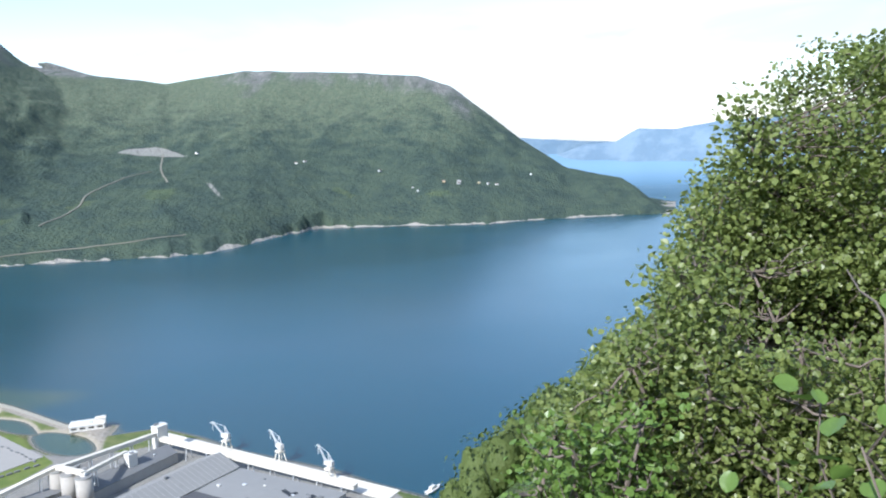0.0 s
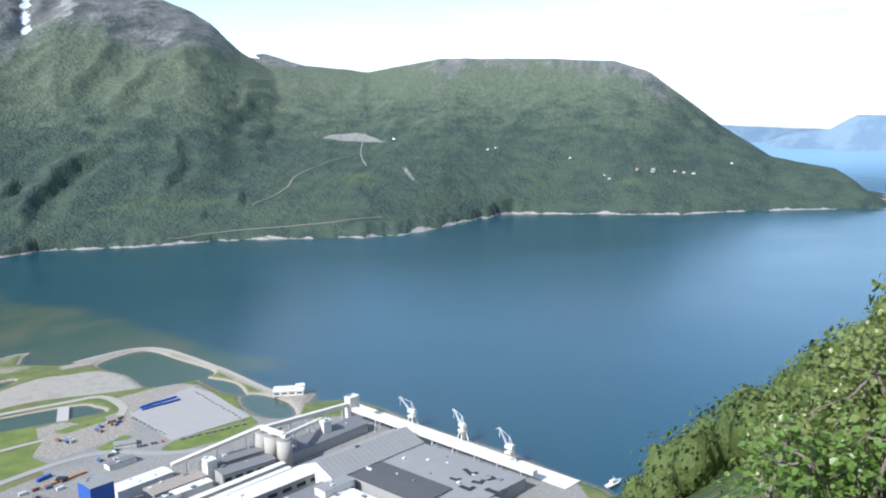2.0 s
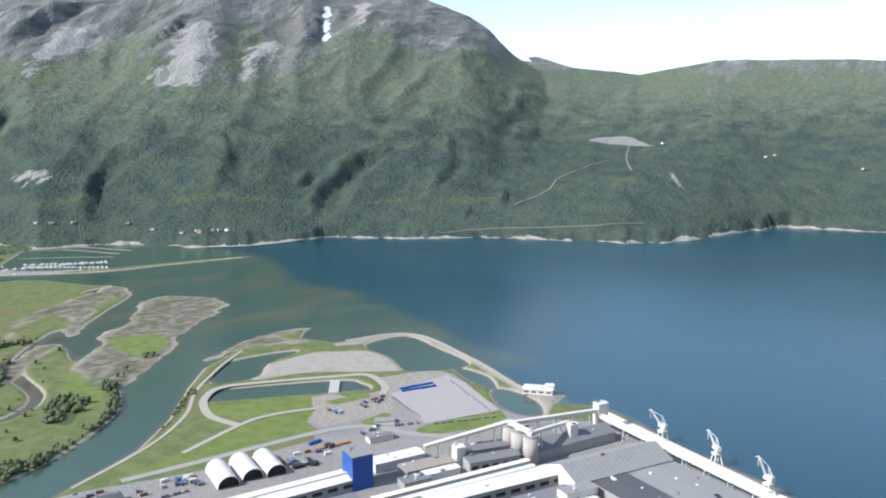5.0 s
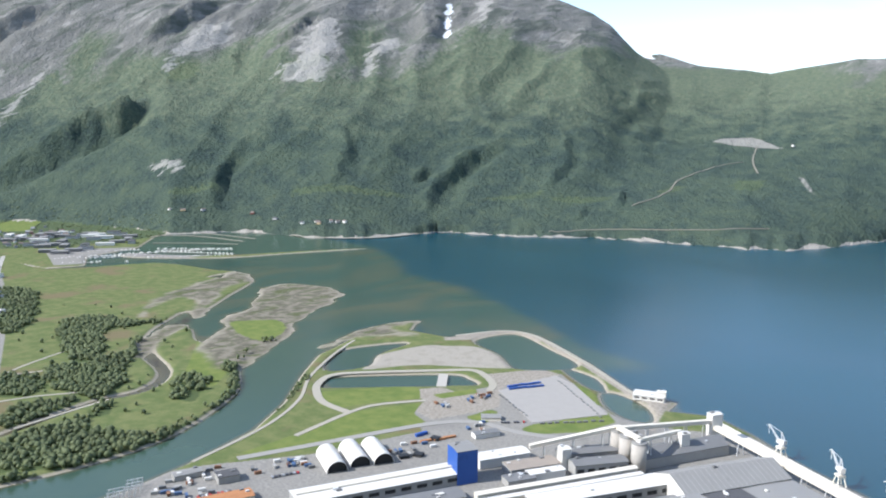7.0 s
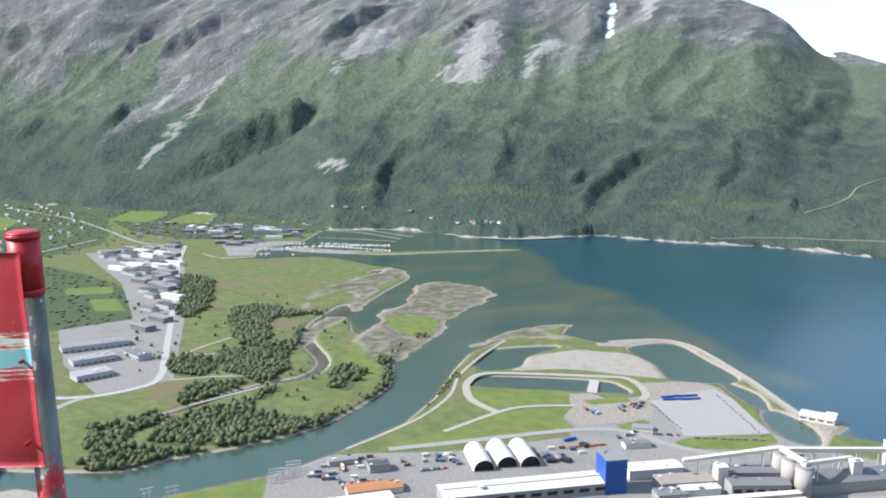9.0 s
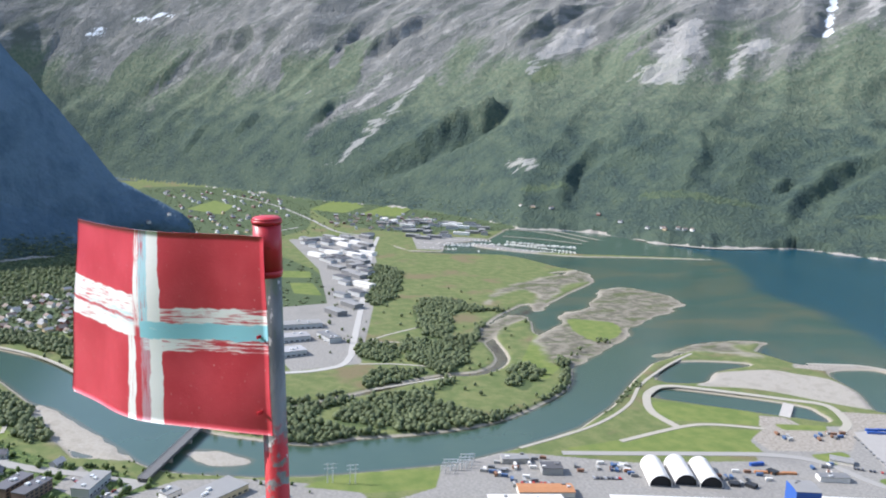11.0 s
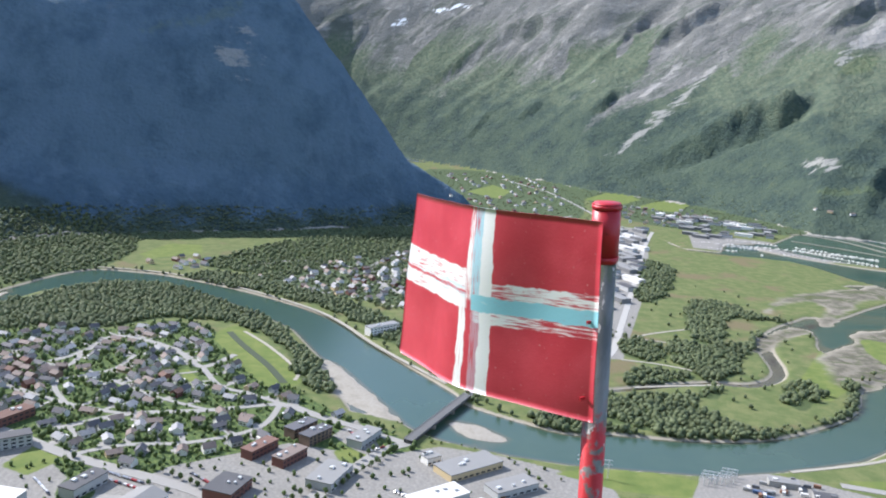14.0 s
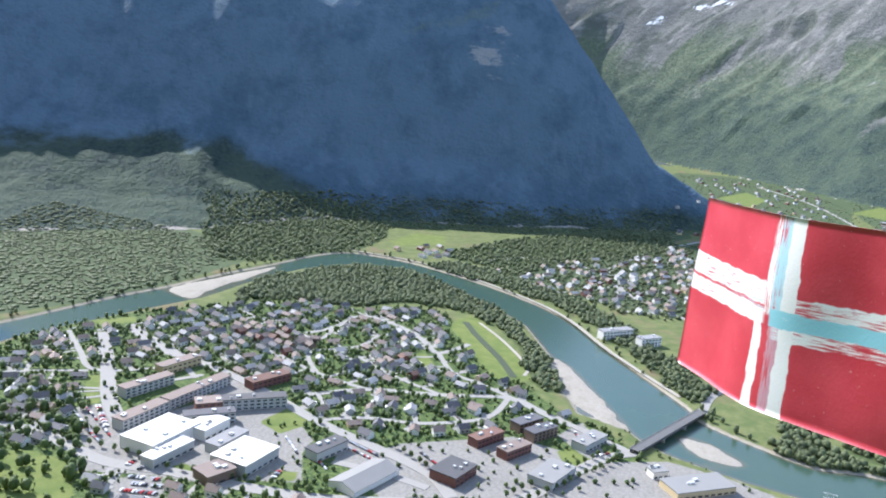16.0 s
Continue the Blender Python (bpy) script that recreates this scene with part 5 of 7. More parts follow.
first_crane = quay_crane(0.75)
first_crane.matrix_basis = pose(-236, 744, 3.0, 0, 0, 155)
copy_thing(first_crane, pose(-177, 715, 3.0, 0, 0, 135))
last_crane = quay_crane(1.05)
last_crane.matrix_basis = pose(-124, 673, 3.0, 0, 0, 150)


def slab(name, label, cat, pts, z0, z1, mat, kind="structure"):
    bm = bmesh.new()
    lo = [bm.verts.new((x, y, z0)) for x, y in pts]
    hi = [bm.verts.new((x, y, z1)) for x, y in pts]
    n = len(pts)
    bm.faces.new(hi)
    bm.faces.new(lo[::-1])
    for i in range(n):
        bm.faces.new((lo[i], lo[(i + 1) % n], hi[(i + 1) % n], hi[i]))
    bmesh.ops.recalc_face_normals(bm, faces=bm.faces[:])
    me = bpy.data.meshes.new(name)
    bm.to_mesh(me)
    bm.free()
    me.materials.append(mat)
    return tagged(new(name, me), label, cat, kind=kind)


slab("pavement", "pale concrete quay along the fjord", "quay", [(-322, 800), (-60, 648), (-70, 630), (-330, 782)], -3, 3.1, CREAM)
slab("pavement", "pale paved storage yard", "yard", [(-546, 720), (-539, 775), (-530, 815), (-495, 800), (-412, 736), (-457, 661)], 1.5, 3.0, PAVE)
slab("pavement", "concrete strip across the canal", "causeway", [(-640, 722), (-630, 728), (-600, 690), (-610, 684)], -2, 2.9, CONC)


def stack(name, label, cat, mat, sx, sy, sz, group, spots, layers=1):
    """Stacked goods; one is built and copied to the spots (x, y, turn)."""
    firsto = None
    for x, y, t in spots:
        m = pose(x, y, ground_z(x, y) if firsto is None else firsto.matrix_basis.translation.z, 0, 0, t)
        if firsto is None:
            firsto = thing(name, label, cat, m, group)
            for i in range(layers):
                bm = bmesh.new()
                box(bm, -sx / 2 + 0.1 * i, sx / 2 - 0.1 * i, -sy / 2, sy / 2, i * sz / layers, (i + 1) * sz / layers - 0.08)
                part("layer", bm, mat, firsto)
        else:
            copy_thing(firsto, m)


rs = random.Random(4)
edge = lambda a, b, n, off=0: [(a[0] + (b[0] - a[0]) * (i + 0.5) / n + rs.uniform(-1, 1), a[1] + (b[1] - a[1]) * (i + 0.5) / n + rs.uniform(-1, 1),
                                math.degrees(math.atan2(b[1] - a[1], b[0] - a[0]))) for i in range(n)]
stack("metal_stack", "stack of grey blue aluminium billets in the yard", "billets", MID, 5, 2.2, 1.6, "billets in the yard", edge((-450, 664), (-405, 716), 9), 2)
stack("metal_stack", "low row of blue grey metal billets on the paving", "billets", MID, 4, 1.8, 1.2, "low billets in the yard",
      edge((-518, 800), (-410, 722), 14) + edge((-540, 712), (-470, 672), 9), 2)
stack("blue_container", "blue shipping container in the yard", "container", BLUE, 12, 2.5, 2.6, "blue containers", edge((-546, 738), (-526, 776), 4) + edge((-538, 732), (-518, 768), 4), 1)
stack("timber_pile", "orange brown pile of long goods", "pile", RUST, 12, 3, 2.0, "orange piles", edge((-505, 545), (-490, 578), 3), 3)
stack("blue_container", "blue container by the works road", "container", BLUE, 8, 3, 3, "blue stores", edge((-519, 552), (-516, 566), 2), 1)
stack("scrap_heap", "dark heap of stored material", "heap", SHADE, 9, 7, 3, "dark heaps", [(-485, 520, 20), (-492, 508, 60), (-500, 560, 10)], 3)


def switchgear():
    ob = thing("switchgear", "white lattice switchgear rack in the substation", "switchgear", pose(-600, 297, 2.5, 0, 0, 72), "substation racks")
    for x in (-6, -2, 2, 6):
        bm = bmesh.new()
        beam(bm, (x, 0, 0), (x, 0, 7), 0.45)
        part("post", bm, STEEL, ob)
    bm = bmesh.new()
    box(bm, -6.5, 6.5, -0.3, 0.3, 6.6, 7.3)
    part("crossbar", bm, STEEL, ob)
    return ob


sg = switchgear()
for i in range(1, 7):
    copy_thing(sg, pose(-600 + (i % 4) * 5.5 - 14, 297 + (i // 4) * 15 - 4 * (i % 4), 2.5, 0, 0, 72))


def pylon():
    ob = thing("power_pylon", "pale steel H-frame power pylon on the grass", "pylon", pose(-614, 185, 2.5, 0, 0, 80), "power pylons")
    for x in (-2.2, 2.2):
        bm = bmesh.new()
        tube(bm, (x, 0, 0), (x, 0, 17), 0.35, 0.22, 8)
        part("post", bm, STEEL, ob)
    for z in (16.2, 12.5):
        bm = bmesh.new()
        beam(bm, (-5, 0, z), (5, 0, z), 0.4)
        part("crossarm", bm, STEEL, ob)
    return ob


pyl = pylon()
copy_thing(pyl, pose(-606, 202, 2.5, 0, 0, 80))


def boat():
    ob = thing("boat", "small white workboat at rest on the fjord", "boat", pose(-33, 652, 0.0, 0, 0, 55))
    bm = bmesh.new()
    prof = [(-9, 2.2), (-6, 2.8), (4, 2.8), (8, 1.6), (11, 0.0)]
    top = [bm.verts.new((x, w, 1.6 + max(0, x) * 0.08)) for x, w in prof] + [bm.verts.new((x, -w, 1.6 + max(0, x) * 0.08)) for x, w in prof[-2::-1]]
    low = [bm.verts.new((x * 0.9, w * 0.7, -0.5)) for x, w in prof] + [bm.verts.new((x * 0.9, -w * 0.7, -0.5)) for x, w in prof[-2::-1]]
    bm.faces.new(top)
    bm.faces.new(low[::-1])
    for i in range(len(top)):
        bm.faces.new((low[i], low[(i + 1) % len(top)], top[(i + 1) % len(top)], top[i]))
    bmesh.ops.recalc_face_normals(bm, faces=bm.faces[:])
    part("hull", bm, WHITE, ob)
    bm = bmesh.new()
    box(bm, -3, 3, -1.6, 1.6, 1.6, 4.6)
    part("cabin", bm, WHITE, ob)
    bm = bmesh.new()
    beam(bm, (0, 0, 4.6), (0, 0, 8), 0.2)
    part("mast", bm, STEEL, ob)


boat()

# ---- roads ----
ROAD = plain("road_grey", (0.27, 0.262, 0.243), 0.9, 0, 0.15, 0.2)
HILLTRACK = plain("hill_track", (0.2, 0.19, 0.155), 0.95, 0, 0.2, 0.2)
PALE_ROAD = plain("pale_road", (0.36, 0.35, 0.325), 0.9, 0, 0.1, 0.2)
TRACK = plain("gravel_track", (0.32, 0.3, 0.25), 0.95, 0, 0.15, 0.2)


def ribbon(name, label, line, width, mat, z=None, lift=0.35, cat="road"):
    """A road laid on the ground along a curve, with a kerb's thickness."""
    c = np.array(smooth_line(line, 8))
    t = np.gradient(c, axis=0)
    t /= np.hypot(t[:, 0], t[:, 1])[:, None] + 1e-9
    n = np.stack([-t[:, 1], t[:, 0]], 1) * width / 2
    h = ground_height(c[:, 0], c[:, 1])[0] if z is None else np.full(len(c), z)
    h = np.maximum(h, 2.3) if z is None else h
    k = len(c)
    vs = []
    for i in range(k):
        a, b = c[i] + n[i], c[i] - n[i]
        vs += [(a[0], a[1], h[i] + lift), (b[0], b[1], h[i] + lift), (a[0], a[1], h[i] - 0.6), (b[0], b[1], h[i] - 0.6)]
    fs = []
    for i in range(k - 1):
        a, b = 4 * i, 4 * i + 4
        fs += [(a, a + 1, b + 1, b), (a + 1, a + 3, b + 3, b + 1), (a + 2, a, b, b + 2)]
    me = bpy.data.meshes.new(name)
    me.from_pydata(vs, [], fs)
    me.materials.append(mat)
    if me.polygons[0].normal.z < 0:
        me.flip_normals()
    return tagged(new(name, me), label, cat, kind="structure")


STREETS = [
    ([(-793, -520), (-736, -436), (-700, -353), (-665, -289), (-627, -230), (-591, -157), (-567, -114), (-537, -90)], 11),
    ([(-677, -260), (-713, -211), (-728, -141), (-747, -77), (-725, -42), (-675, 27), (-664, 42)], 8),
    ([(-850, -330), (-885, -308), (-945, -292), (-929, -244), (-889, -201), (-848, -171), (-893, -144)], 8),
    ([(-848, -171), (-793, -143), (-773, -110), (-748, -74)], 6),
    ([(-906, -451), (-873, -383), (-837, -311), (-885, -308)], 6),
    ([(-757, -532), (-682, -472), (-598, -412), (-545, -358)], 14),
    ([(-526, -463), (-522, -417), (-500, -352), (-502, -297), (-500, -241), (-503, -182), (-520, -120)], 12),
    ([(-540, -60), (-556, -38), (-641, 14), (-668, 46)], 11),
    ([(-748, -566), (-699, -516), (-658, -468), (-692, -410), (-729, -368)], 6),
    ([(-789, -365), (-736, -272), (-713, -211)], 6),
    ([(-627, -230), (-648, -195), (-657, -140), (-691, -90), (-747, -77)], 6),
    ([(-800, -250), (-760, -200), (-728, -141)], 5),
    ([(-880, -250), (-830, -260), (-790, -300), (-736, -272)], 5),
    ([(-676, -372), (-694, -391), (-719, -410), (-730, -440), (-775, -505)], 6),
    ([(-600, -560), (-618, -542), (-637, -509), (-653, -473)], 5),
    ([(-696, 5), (-707, -22), (-735, -60), (-747, -77)], 6),
    ([(-686, -370), (-650, -400), (-618, -432)], 6),
    ([(-560, -190), (-556, -150), (-545, -110)], 8),
]
for line, w in STREETS:
    ribbon("road", "pale grey street between the houses", line, w, ROAD)
ribbon("road", "straight pale road across the delta", [(-1979, 715), (-1722, 607), (-1466, 510), (-1235, 421), (-1012, 334), (-957, 312), (-921, 283), (-917, 219), (-960, 170), (-1100, 150), (-1300, 180)], 9, PALE_ROAD)
ribbon("road", "works road behind the shore", [(-602, 404), (-580, 462), (-556, 528), (-530, 592), (-500, 624), (-452, 630), (-414, 645)], 9, ROAD)
ribbon("road", "pale gravel track round the canal", [(-617, 554), (-663, 557), (-700, 578), (-722, 601), (-732, 632), (-704, 672), (-647, 735), (-615, 763), (-570, 739), (-553, 712)], 9, TRACK)
ribbon("road", "gravel track over the meadow", [(-607, 474), (-618, 558), (-612, 595), (-585, 638)], 6, TRACK)
ribbon("road", "gravel track along the river bank", [(-625, 372), (-650, 470), (-690, 545), (-745, 605), (-800, 690), (-835, 760)], 4, TRACK)
ribbon("road", "pale track on the breakwater", [(-748, 880), (-713, 948), (-660, 957), (-527, 884), (-436, 823), (-400, 812)], 6, TRACK)
for line in ([(-1020, 357), (-1047, 400), (-1072, 454)], [(-1014, 347), (-1010, 378), (-998, 408)], [(-923, 313), (-910, 356), (-884, 399)], [(-827, 297), (-837, 357), (-843, 403)]):
    ribbon("road", "pale gravel track through the delta meadows", line, 4, TRACK)
ribbon("beach", "pale sand beach at the head of the fjord", [(-2041, 1356), (-1926, 1418), (-1747, 1443), (-1643, 1520), (-1602, 1635), (-1605, 1714)], 18, TRACK, 2.2, 0.2, "beach")
for line in ([(-2099, 1132), (-1998, 1226), (-1812, 1256)], [(-2143, 1098), (-2081, 1257), (-1835, 1309)], [(-1953, 1072), (-1873, 1151), (-1779, 1215)]):
    ribbon("mole", "low grassy mole beside the boat harbour", line, 9, HILLTRACK, 0.9, 0.2, "mole")
ribbon("road", "street through the houses across the river", [(-1130, 120), (-1200, 60), (-1330, 10), (-1450, 20), (-1700, 130), (-1980, 330), (-2200, 560)], 8, ROAD)
for line in ([(-1315, 39), (-1229, 21), (-1145, 29), (-1138, 57), (-1146, 82)], [(-1364, -200), (-1434, -108), (-1353, 25), (-1317, 44)], [(-1257, -129), (-1200, -70), (-1235, -19), (-1315, 39)],
             [(-1315, 39), (-1477, 99), (-1673, 155)]):
    ribbon("road", "pale street among the houses across the river", line, 7, ROAD)
ribbon("road", "approach road to the bridge on the far bank", [(-778, 107), (-850, 130), (-905, 190), (-917, 225)], 9, ROAD)
ribbon("road", "pale valley road", [(-1990, 705), (-2100, 640), (-2400, 640), (-2800, 620), (-3200, 520)], 10, ROAD)
ribbon("road", "river bank path", [(-820, 90), (-940, 18), (-1085, -58), (-1203, -180), (-1285, -310), (-1312, -430)], 5, TRACK)
ribbon("road", "pale path on the flood bank", [(-985, -148), (-930, -112), (-850, -72), (-815, -70)], 4, TRACK)


for line in ([(-790, 2256), (-884, 2177), (-1003, 2121), (-1124, 2073), (-1219, 2014), (-1303, 1941)], [(-1076, 2777), (-1139, 2661), (-1170, 2489), (-1145, 2348), (-1177, 2194)],
             [(-1124, 3031), (-1057, 2816), (-978, 2657)]):
    ribbon("road", "pale hillside road cut through the wood", line, 5, HILLTRACK, None, 2.0)


# ---- bridge ----
def bridge():
    a, b = Vector((-664, 42, 6.2)), Vector((-781, 108, 6.2))
    ob = thing("bridge", "grey steel girder road bridge over the green river", "bridge", Matrix.Translation((a.x, a.y, 0)))
    o = Vector((a.x, a.y, 0))
    side = (b - a).cross(Vector((0, 0, 1))).normalized()
    bm = bmesh.new()
    beam(bm, a - o, b - o, 9, 0.7)
    part("deck", bm, plain("bridge_asphalt", (0.12, 0.12, 0.12), 0.85, 0, 0.2, 0.3), ob)
    for s in (-1, 1):
        bm = bmesh.new()
        beam(bm, a - o + side * s * 3.6 - Vector((0, 0, 1.6)), b - o + side * s * 3.6 - Vector((0, 0, 1.6)), 0.6, 2.4)
        part("girder", bm, DARK, ob, "dark steel girder")
        bm = bmesh.new()
        for z in (0.9, 1.5):
            beam(bm, a - o + side * s * 4.4 + Vector((0, 0, z)), b - o + side * s * 4.4 + Vector((0, 0, z)), 0.15)
        for i in range(41):
            p = a.lerp(b, i / 40) - o + side * s * 4.4
            beam(bm, p, p + Vector((0, 0, 1.5)), 0.14)
        part("railing", bm, MID, ob)
    for t in (0.02, 0.36, 0.68, 0.98):
        p = a.lerp(b, t) - o
        bm = bmesh.new()
        beam(bm, p + side * 4 - Vector((0, 0, 6)), p - side * 4 - Vector((0, 0, 6)), 1.8, 7)
        part("pier", bm, CONC, ob)


bridge()

# ---- houses ----
ROOFS = [plain("tiles_dark", (0.1, 0.1, 0.11), 0.75, 0, 0.3, 0.5, rnd=0.3), plain("tiles_brown", (0.2, 0.16, 0.14), 0.8, 0, 0.3, 0.5, rnd=0.3),
         plain("tiles_red", (0.15, 0.088, 0.07), 0.8, 0, 0.3, 0.5, rnd=0.25), plain("tiles_grey", (0.28, 0.28, 0.285), 0.75, 0, 0.25, 0.5, rnd=0.3)]
WALLS = [plain("boards_white", (0.7, 0.69, 0.66), 0.7, 0, 0.1, 0.5), plain("boards_grey", (0.4, 0.41, 0.41), 0.7, 0, 0.15, 0.5),
         plain("boards_ochre", (0.5, 0.4, 0.24), 0.75, 0, 0.15, 0.5), plain("boards_red", (0.16, 0.072, 0.058), 0.75, 0, 0.2, 0.5),
         plain("boards_brown", (0.17, 0.12, 0.09), 0.8, 0, 0.2, 0.5)]
PANE = Nodes("window_pane")
PANE = PANE.done((0.03, 0.04, 0.05), 0.08, 0, 0.6)
HOUSE_WORDS = {0: "white", 1: "grey", 2: "ochre", 3: "red", 4: "brown"}
ROOF_WORDS = {0: "dark", 1: "brown", 2: "red tiled", 3: "grey"}


def house(L, W, eave, pitch, wall, roof, windows=True, porch=False):
    ob = thing("house", "%s wooden house with a %s gable roof in a garden" % (HOUSE_WORDS[wall], ROOF_WORDS[roof]), "house", None, "houses of the town")
    top = eave + W / 2 * pitch
    bm = bmesh.new()
    prism(bm, [(-W / 2, -0.8), (W / 2, -0.8), (W / 2, eave), (0, top), (-W / 2, eave)], -L / 2, L / 2)
    if porch:
        box(bm, -L * 0.2, L * 0.2, W / 2, W / 2 + 2.4, -0.8, eave * 0.75)
    part("wall", bm, WALLS[wall], ob)
    bm = bmesh.new()
    e = W / 2 + 0.6
    prism(bm, [(-e, eave - 0.6 * pitch), (0, top + 0.05), (e, eave - 0.6 * pitch), (e, eave - 0.6 * pitch + 0.3), (0, top + 0.35), (-e, eave - 0.6 * pitch + 0.3)], -L / 2 - 0.6, L / 2 + 0.6)
    cover = part("roof", bm, ROOFS[roof], ob)
    bm = bmesh.new()
    box(bm, L * 0.18, L * 0.18 + 0.8, -0.4, 0.4, top - 0.8, top + 1.2)
    part("chimney", bm, CONC, cover)
    if windows:
        for s in (-1, 1):
            bm = bmesh.new()
            box(bm, -L * 0.3, -L * 0.08, s * W / 2 - 0.05, s * W / 2 + 0.05, 1.0, 2.4)
            part("window", bm, PANE, ob, "dark glass pane")
            bm = bmesh.new()
            box(bm, L * 0.1, L * 0.32, s * W / 2 - 0.05, s * W / 2 + 0.05, 1.0, 2.4)
            part("window", bm, PANE, ob, "dark glass pane")
    return ob


def apartment(cx, cy, L, W, turn, h, wall, roof, label, storeys=3, bays=8, name="apartment_block"):
    ob = thing(name, label, "building", pose(cx, cy, 2.4, 0, 0, turn), "larger buildings of the town")
    L, W = max(L, W), min(L, W)
    bm = bmesh.new()
    box(bm, -L / 2, L / 2, -W / 2, W / 2, 0, h)
    part("wall", bm, wall, ob)
    bm = bmesh.new()
    box(bm, -L / 2 - 0.4, L / 2 + 0.4, -W / 2 - 0.4, W / 2 + 0.4, h, h + 0.7)
    cover = part("roof", bm, roof, ob)
    rng = random.Random(int(cx + cy * 3))
    for i in range(3):
        x, y, s = rng.uniform(-L * 0.4, L * 0.4), rng.uniform(-W * 0.3, W * 0.3), rng.uniform(0.9, 2.0)
        bm = bmesh.new()
        box(bm, x - s, x + s, y - s * 0.8, y + s * 0.8, h + 0.7, h + 2.2)
        part("roof_vent", bm, STEEL, cover)
    for k in range(storeys):
        z0 = 0.9 + k * (h - 0.4) / storeys
        for s in (-1, 1):
            for i in range(bays):
                x = -L / 2 + (i + 0.5) * L / bays
                bm = bmesh.new()
                box(bm, x - L / bays * 0.3, x + L / bays * 0.3, s * W / 2 - 0.06, s * W / 2 + 0.06, z0, z0 + 1.5)
                part("window", bm, PANE, ob, "dark glass pane")
    return ob


BIG = []


def place(cx, cy, L, W, turn, h, wall, roof, label, storeys=2, bays=6, name="apartment_block"):
    BIG.append((cx, cy, max(L, W) * 0.62))
    return apartment(cx, cy, L, W, turn, h, wall, roof, label, storeys, bays, name)


W_, G_, O_, R_, B_ = WALLS
place(-545, -330, 52, 34, 167, 10, W_, WHITE, "white flat roofed shopping centre", 1, 6, "shopping_centre")
place(-573, -305, 30, 22, 167, 9, W_, WHITE, "white wing of the shopping centre", 1, 4, "shopping_centre")
place(-522, -310, 42, 13, 165, 8, G_, WHITE, "low grey shop with a pale roof", 1, 6, "shop")
place(-536, -253, 40, 34, 166, 9, G_, WHITE, "blue grey store with a bright white roof", 1, 6, "shop")
place(-556, -278, 36, 14, 166, 8, G_, ROOFS[3], "grey flat roofed store building", 1, 5, "shop")
place(-574, -366, 50, 13, 166, 9.5, G_, ROOFS[1], "long grey apartment block with a flat brown roof", 3, 9)
place(-638, -350, 76, 12, 165, 9.5, G_, ROOFS[1], "long pale grey apartment block with a brown roof", 3, 14)
place(-633, -398, 52, 12, 158, 9.5, G_, ROOFS[1], "grey apartment block with a brown roof", 3, 9)
place(-692, -400, 46, 12, 158, 9, O_, ROOFS[1], "ochre terraced block of flats", 2, 8)
place(-590, -312, 42, 12, 125, 10, G_, ROOFS[0], "dark grey office block in town", 3, 8, "office_building")
place(-635, -292, 56, 13, 122, 10, G_, DARK, "grey office block with a dark roof along the street", 3, 10, "office_building")
place(-612, -325, 22, 16, 125, 10, R_, ROOFS[1], "dark red brick building in town", 3, 4, "office_building")
place(-690, -304, 44, 14, 150, 8, R_, ROOFS[2], "red brick school building with tiled roof", 2, 8, "school")
place(-505, -262, 24, 20, 150, 8, B_, ROOFS[1], "brown hall with a low roof", 1, 3, "hall")
place(-572, -200, 34, 14, 155, 8, G_, DARK, "dark flat roofed shop", 1, 5, "shop")
place(-570, -96, 30, 24, 158, 8, R_, DARK, "dark brick building with a flat black roof", 2, 5, "office_building")
place(-594, -22, 38, 22, 156, 7, G_, GREY, "grey flat roofed store", 1, 6, "shop")
place(-668, 4, 34, 15, 150, 7, G_, GREY, "grey workshop by the river road", 1, 6, "workshop")
place(-682, -52, 30, 12, 142, 9, B_, ROOFS[0], "dark apartment house with a black roof", 3, 6)
place(-668, -38, 30, 12, 142, 9, B_, ROOFS[0], "dark apartment house with balconies and black roof", 3, 6)
place(-640, -82, 32, 12, 145, 8, R_, ROOFS[2], "red brown housing block with a tiled roof", 2, 7)
place(-626, -56, 30, 12, 145, 8, R_, ROOFS[1], "red brown housing block with a brown roof", 2, 7)
place(-617, 90, 54, 24, 122, 6, O_, GREY, "low brown bus depot with a pale roof", 1, 9, "depot")
place(-630, 60, 14, 10, 122, 6, W_, GREY, "small white kiosk building", 1, 3, "kiosk")
place(-582, 120, 40, 18, 118, 6, G_, GREY, "grey low store by the yards", 1, 6, "shop")
place(-560, 60, 46, 20, 122, 7, G_, WHITE, "pale roofed store with a yard", 1, 6, "shop")
place(-1000, 22, 46, 12, 128, 11, W_, ROOFS[3], "long white apartment block across the river", 3, 9)
place(-985, 62, 30, 12, 128, 11, W_, ROOFS[3], "white apartment block across the river", 3, 6)
place(-1123, 278, 84, 24, 86, 7, G_, GREY, "long grey industrial shed by the delta road", 1, 10, "industrial_shed")
place(-1056, 258, 52, 22, 92, 7, G_, ROOFS[3], "grey industrial shed with a grey roof", 1, 7, "industrial_shed")
place(-990, 240, 42, 24, 96, 7, G_, ROOFS[3], "grey industrial shed by the road", 1, 6, "industrial_shed")
place(-1045, 310, 40, 18, 10, 7, G_, MID, "blue grey metal clad warehouse", 1, 5, "industrial_shed")

hall(-540, -158, 50, 26, 156, 11, GREY, W_, "sports hall with a rounded pale metal roof", 4.0, 0, name="sports_hall")
BIG.append((-540, -158, 30))

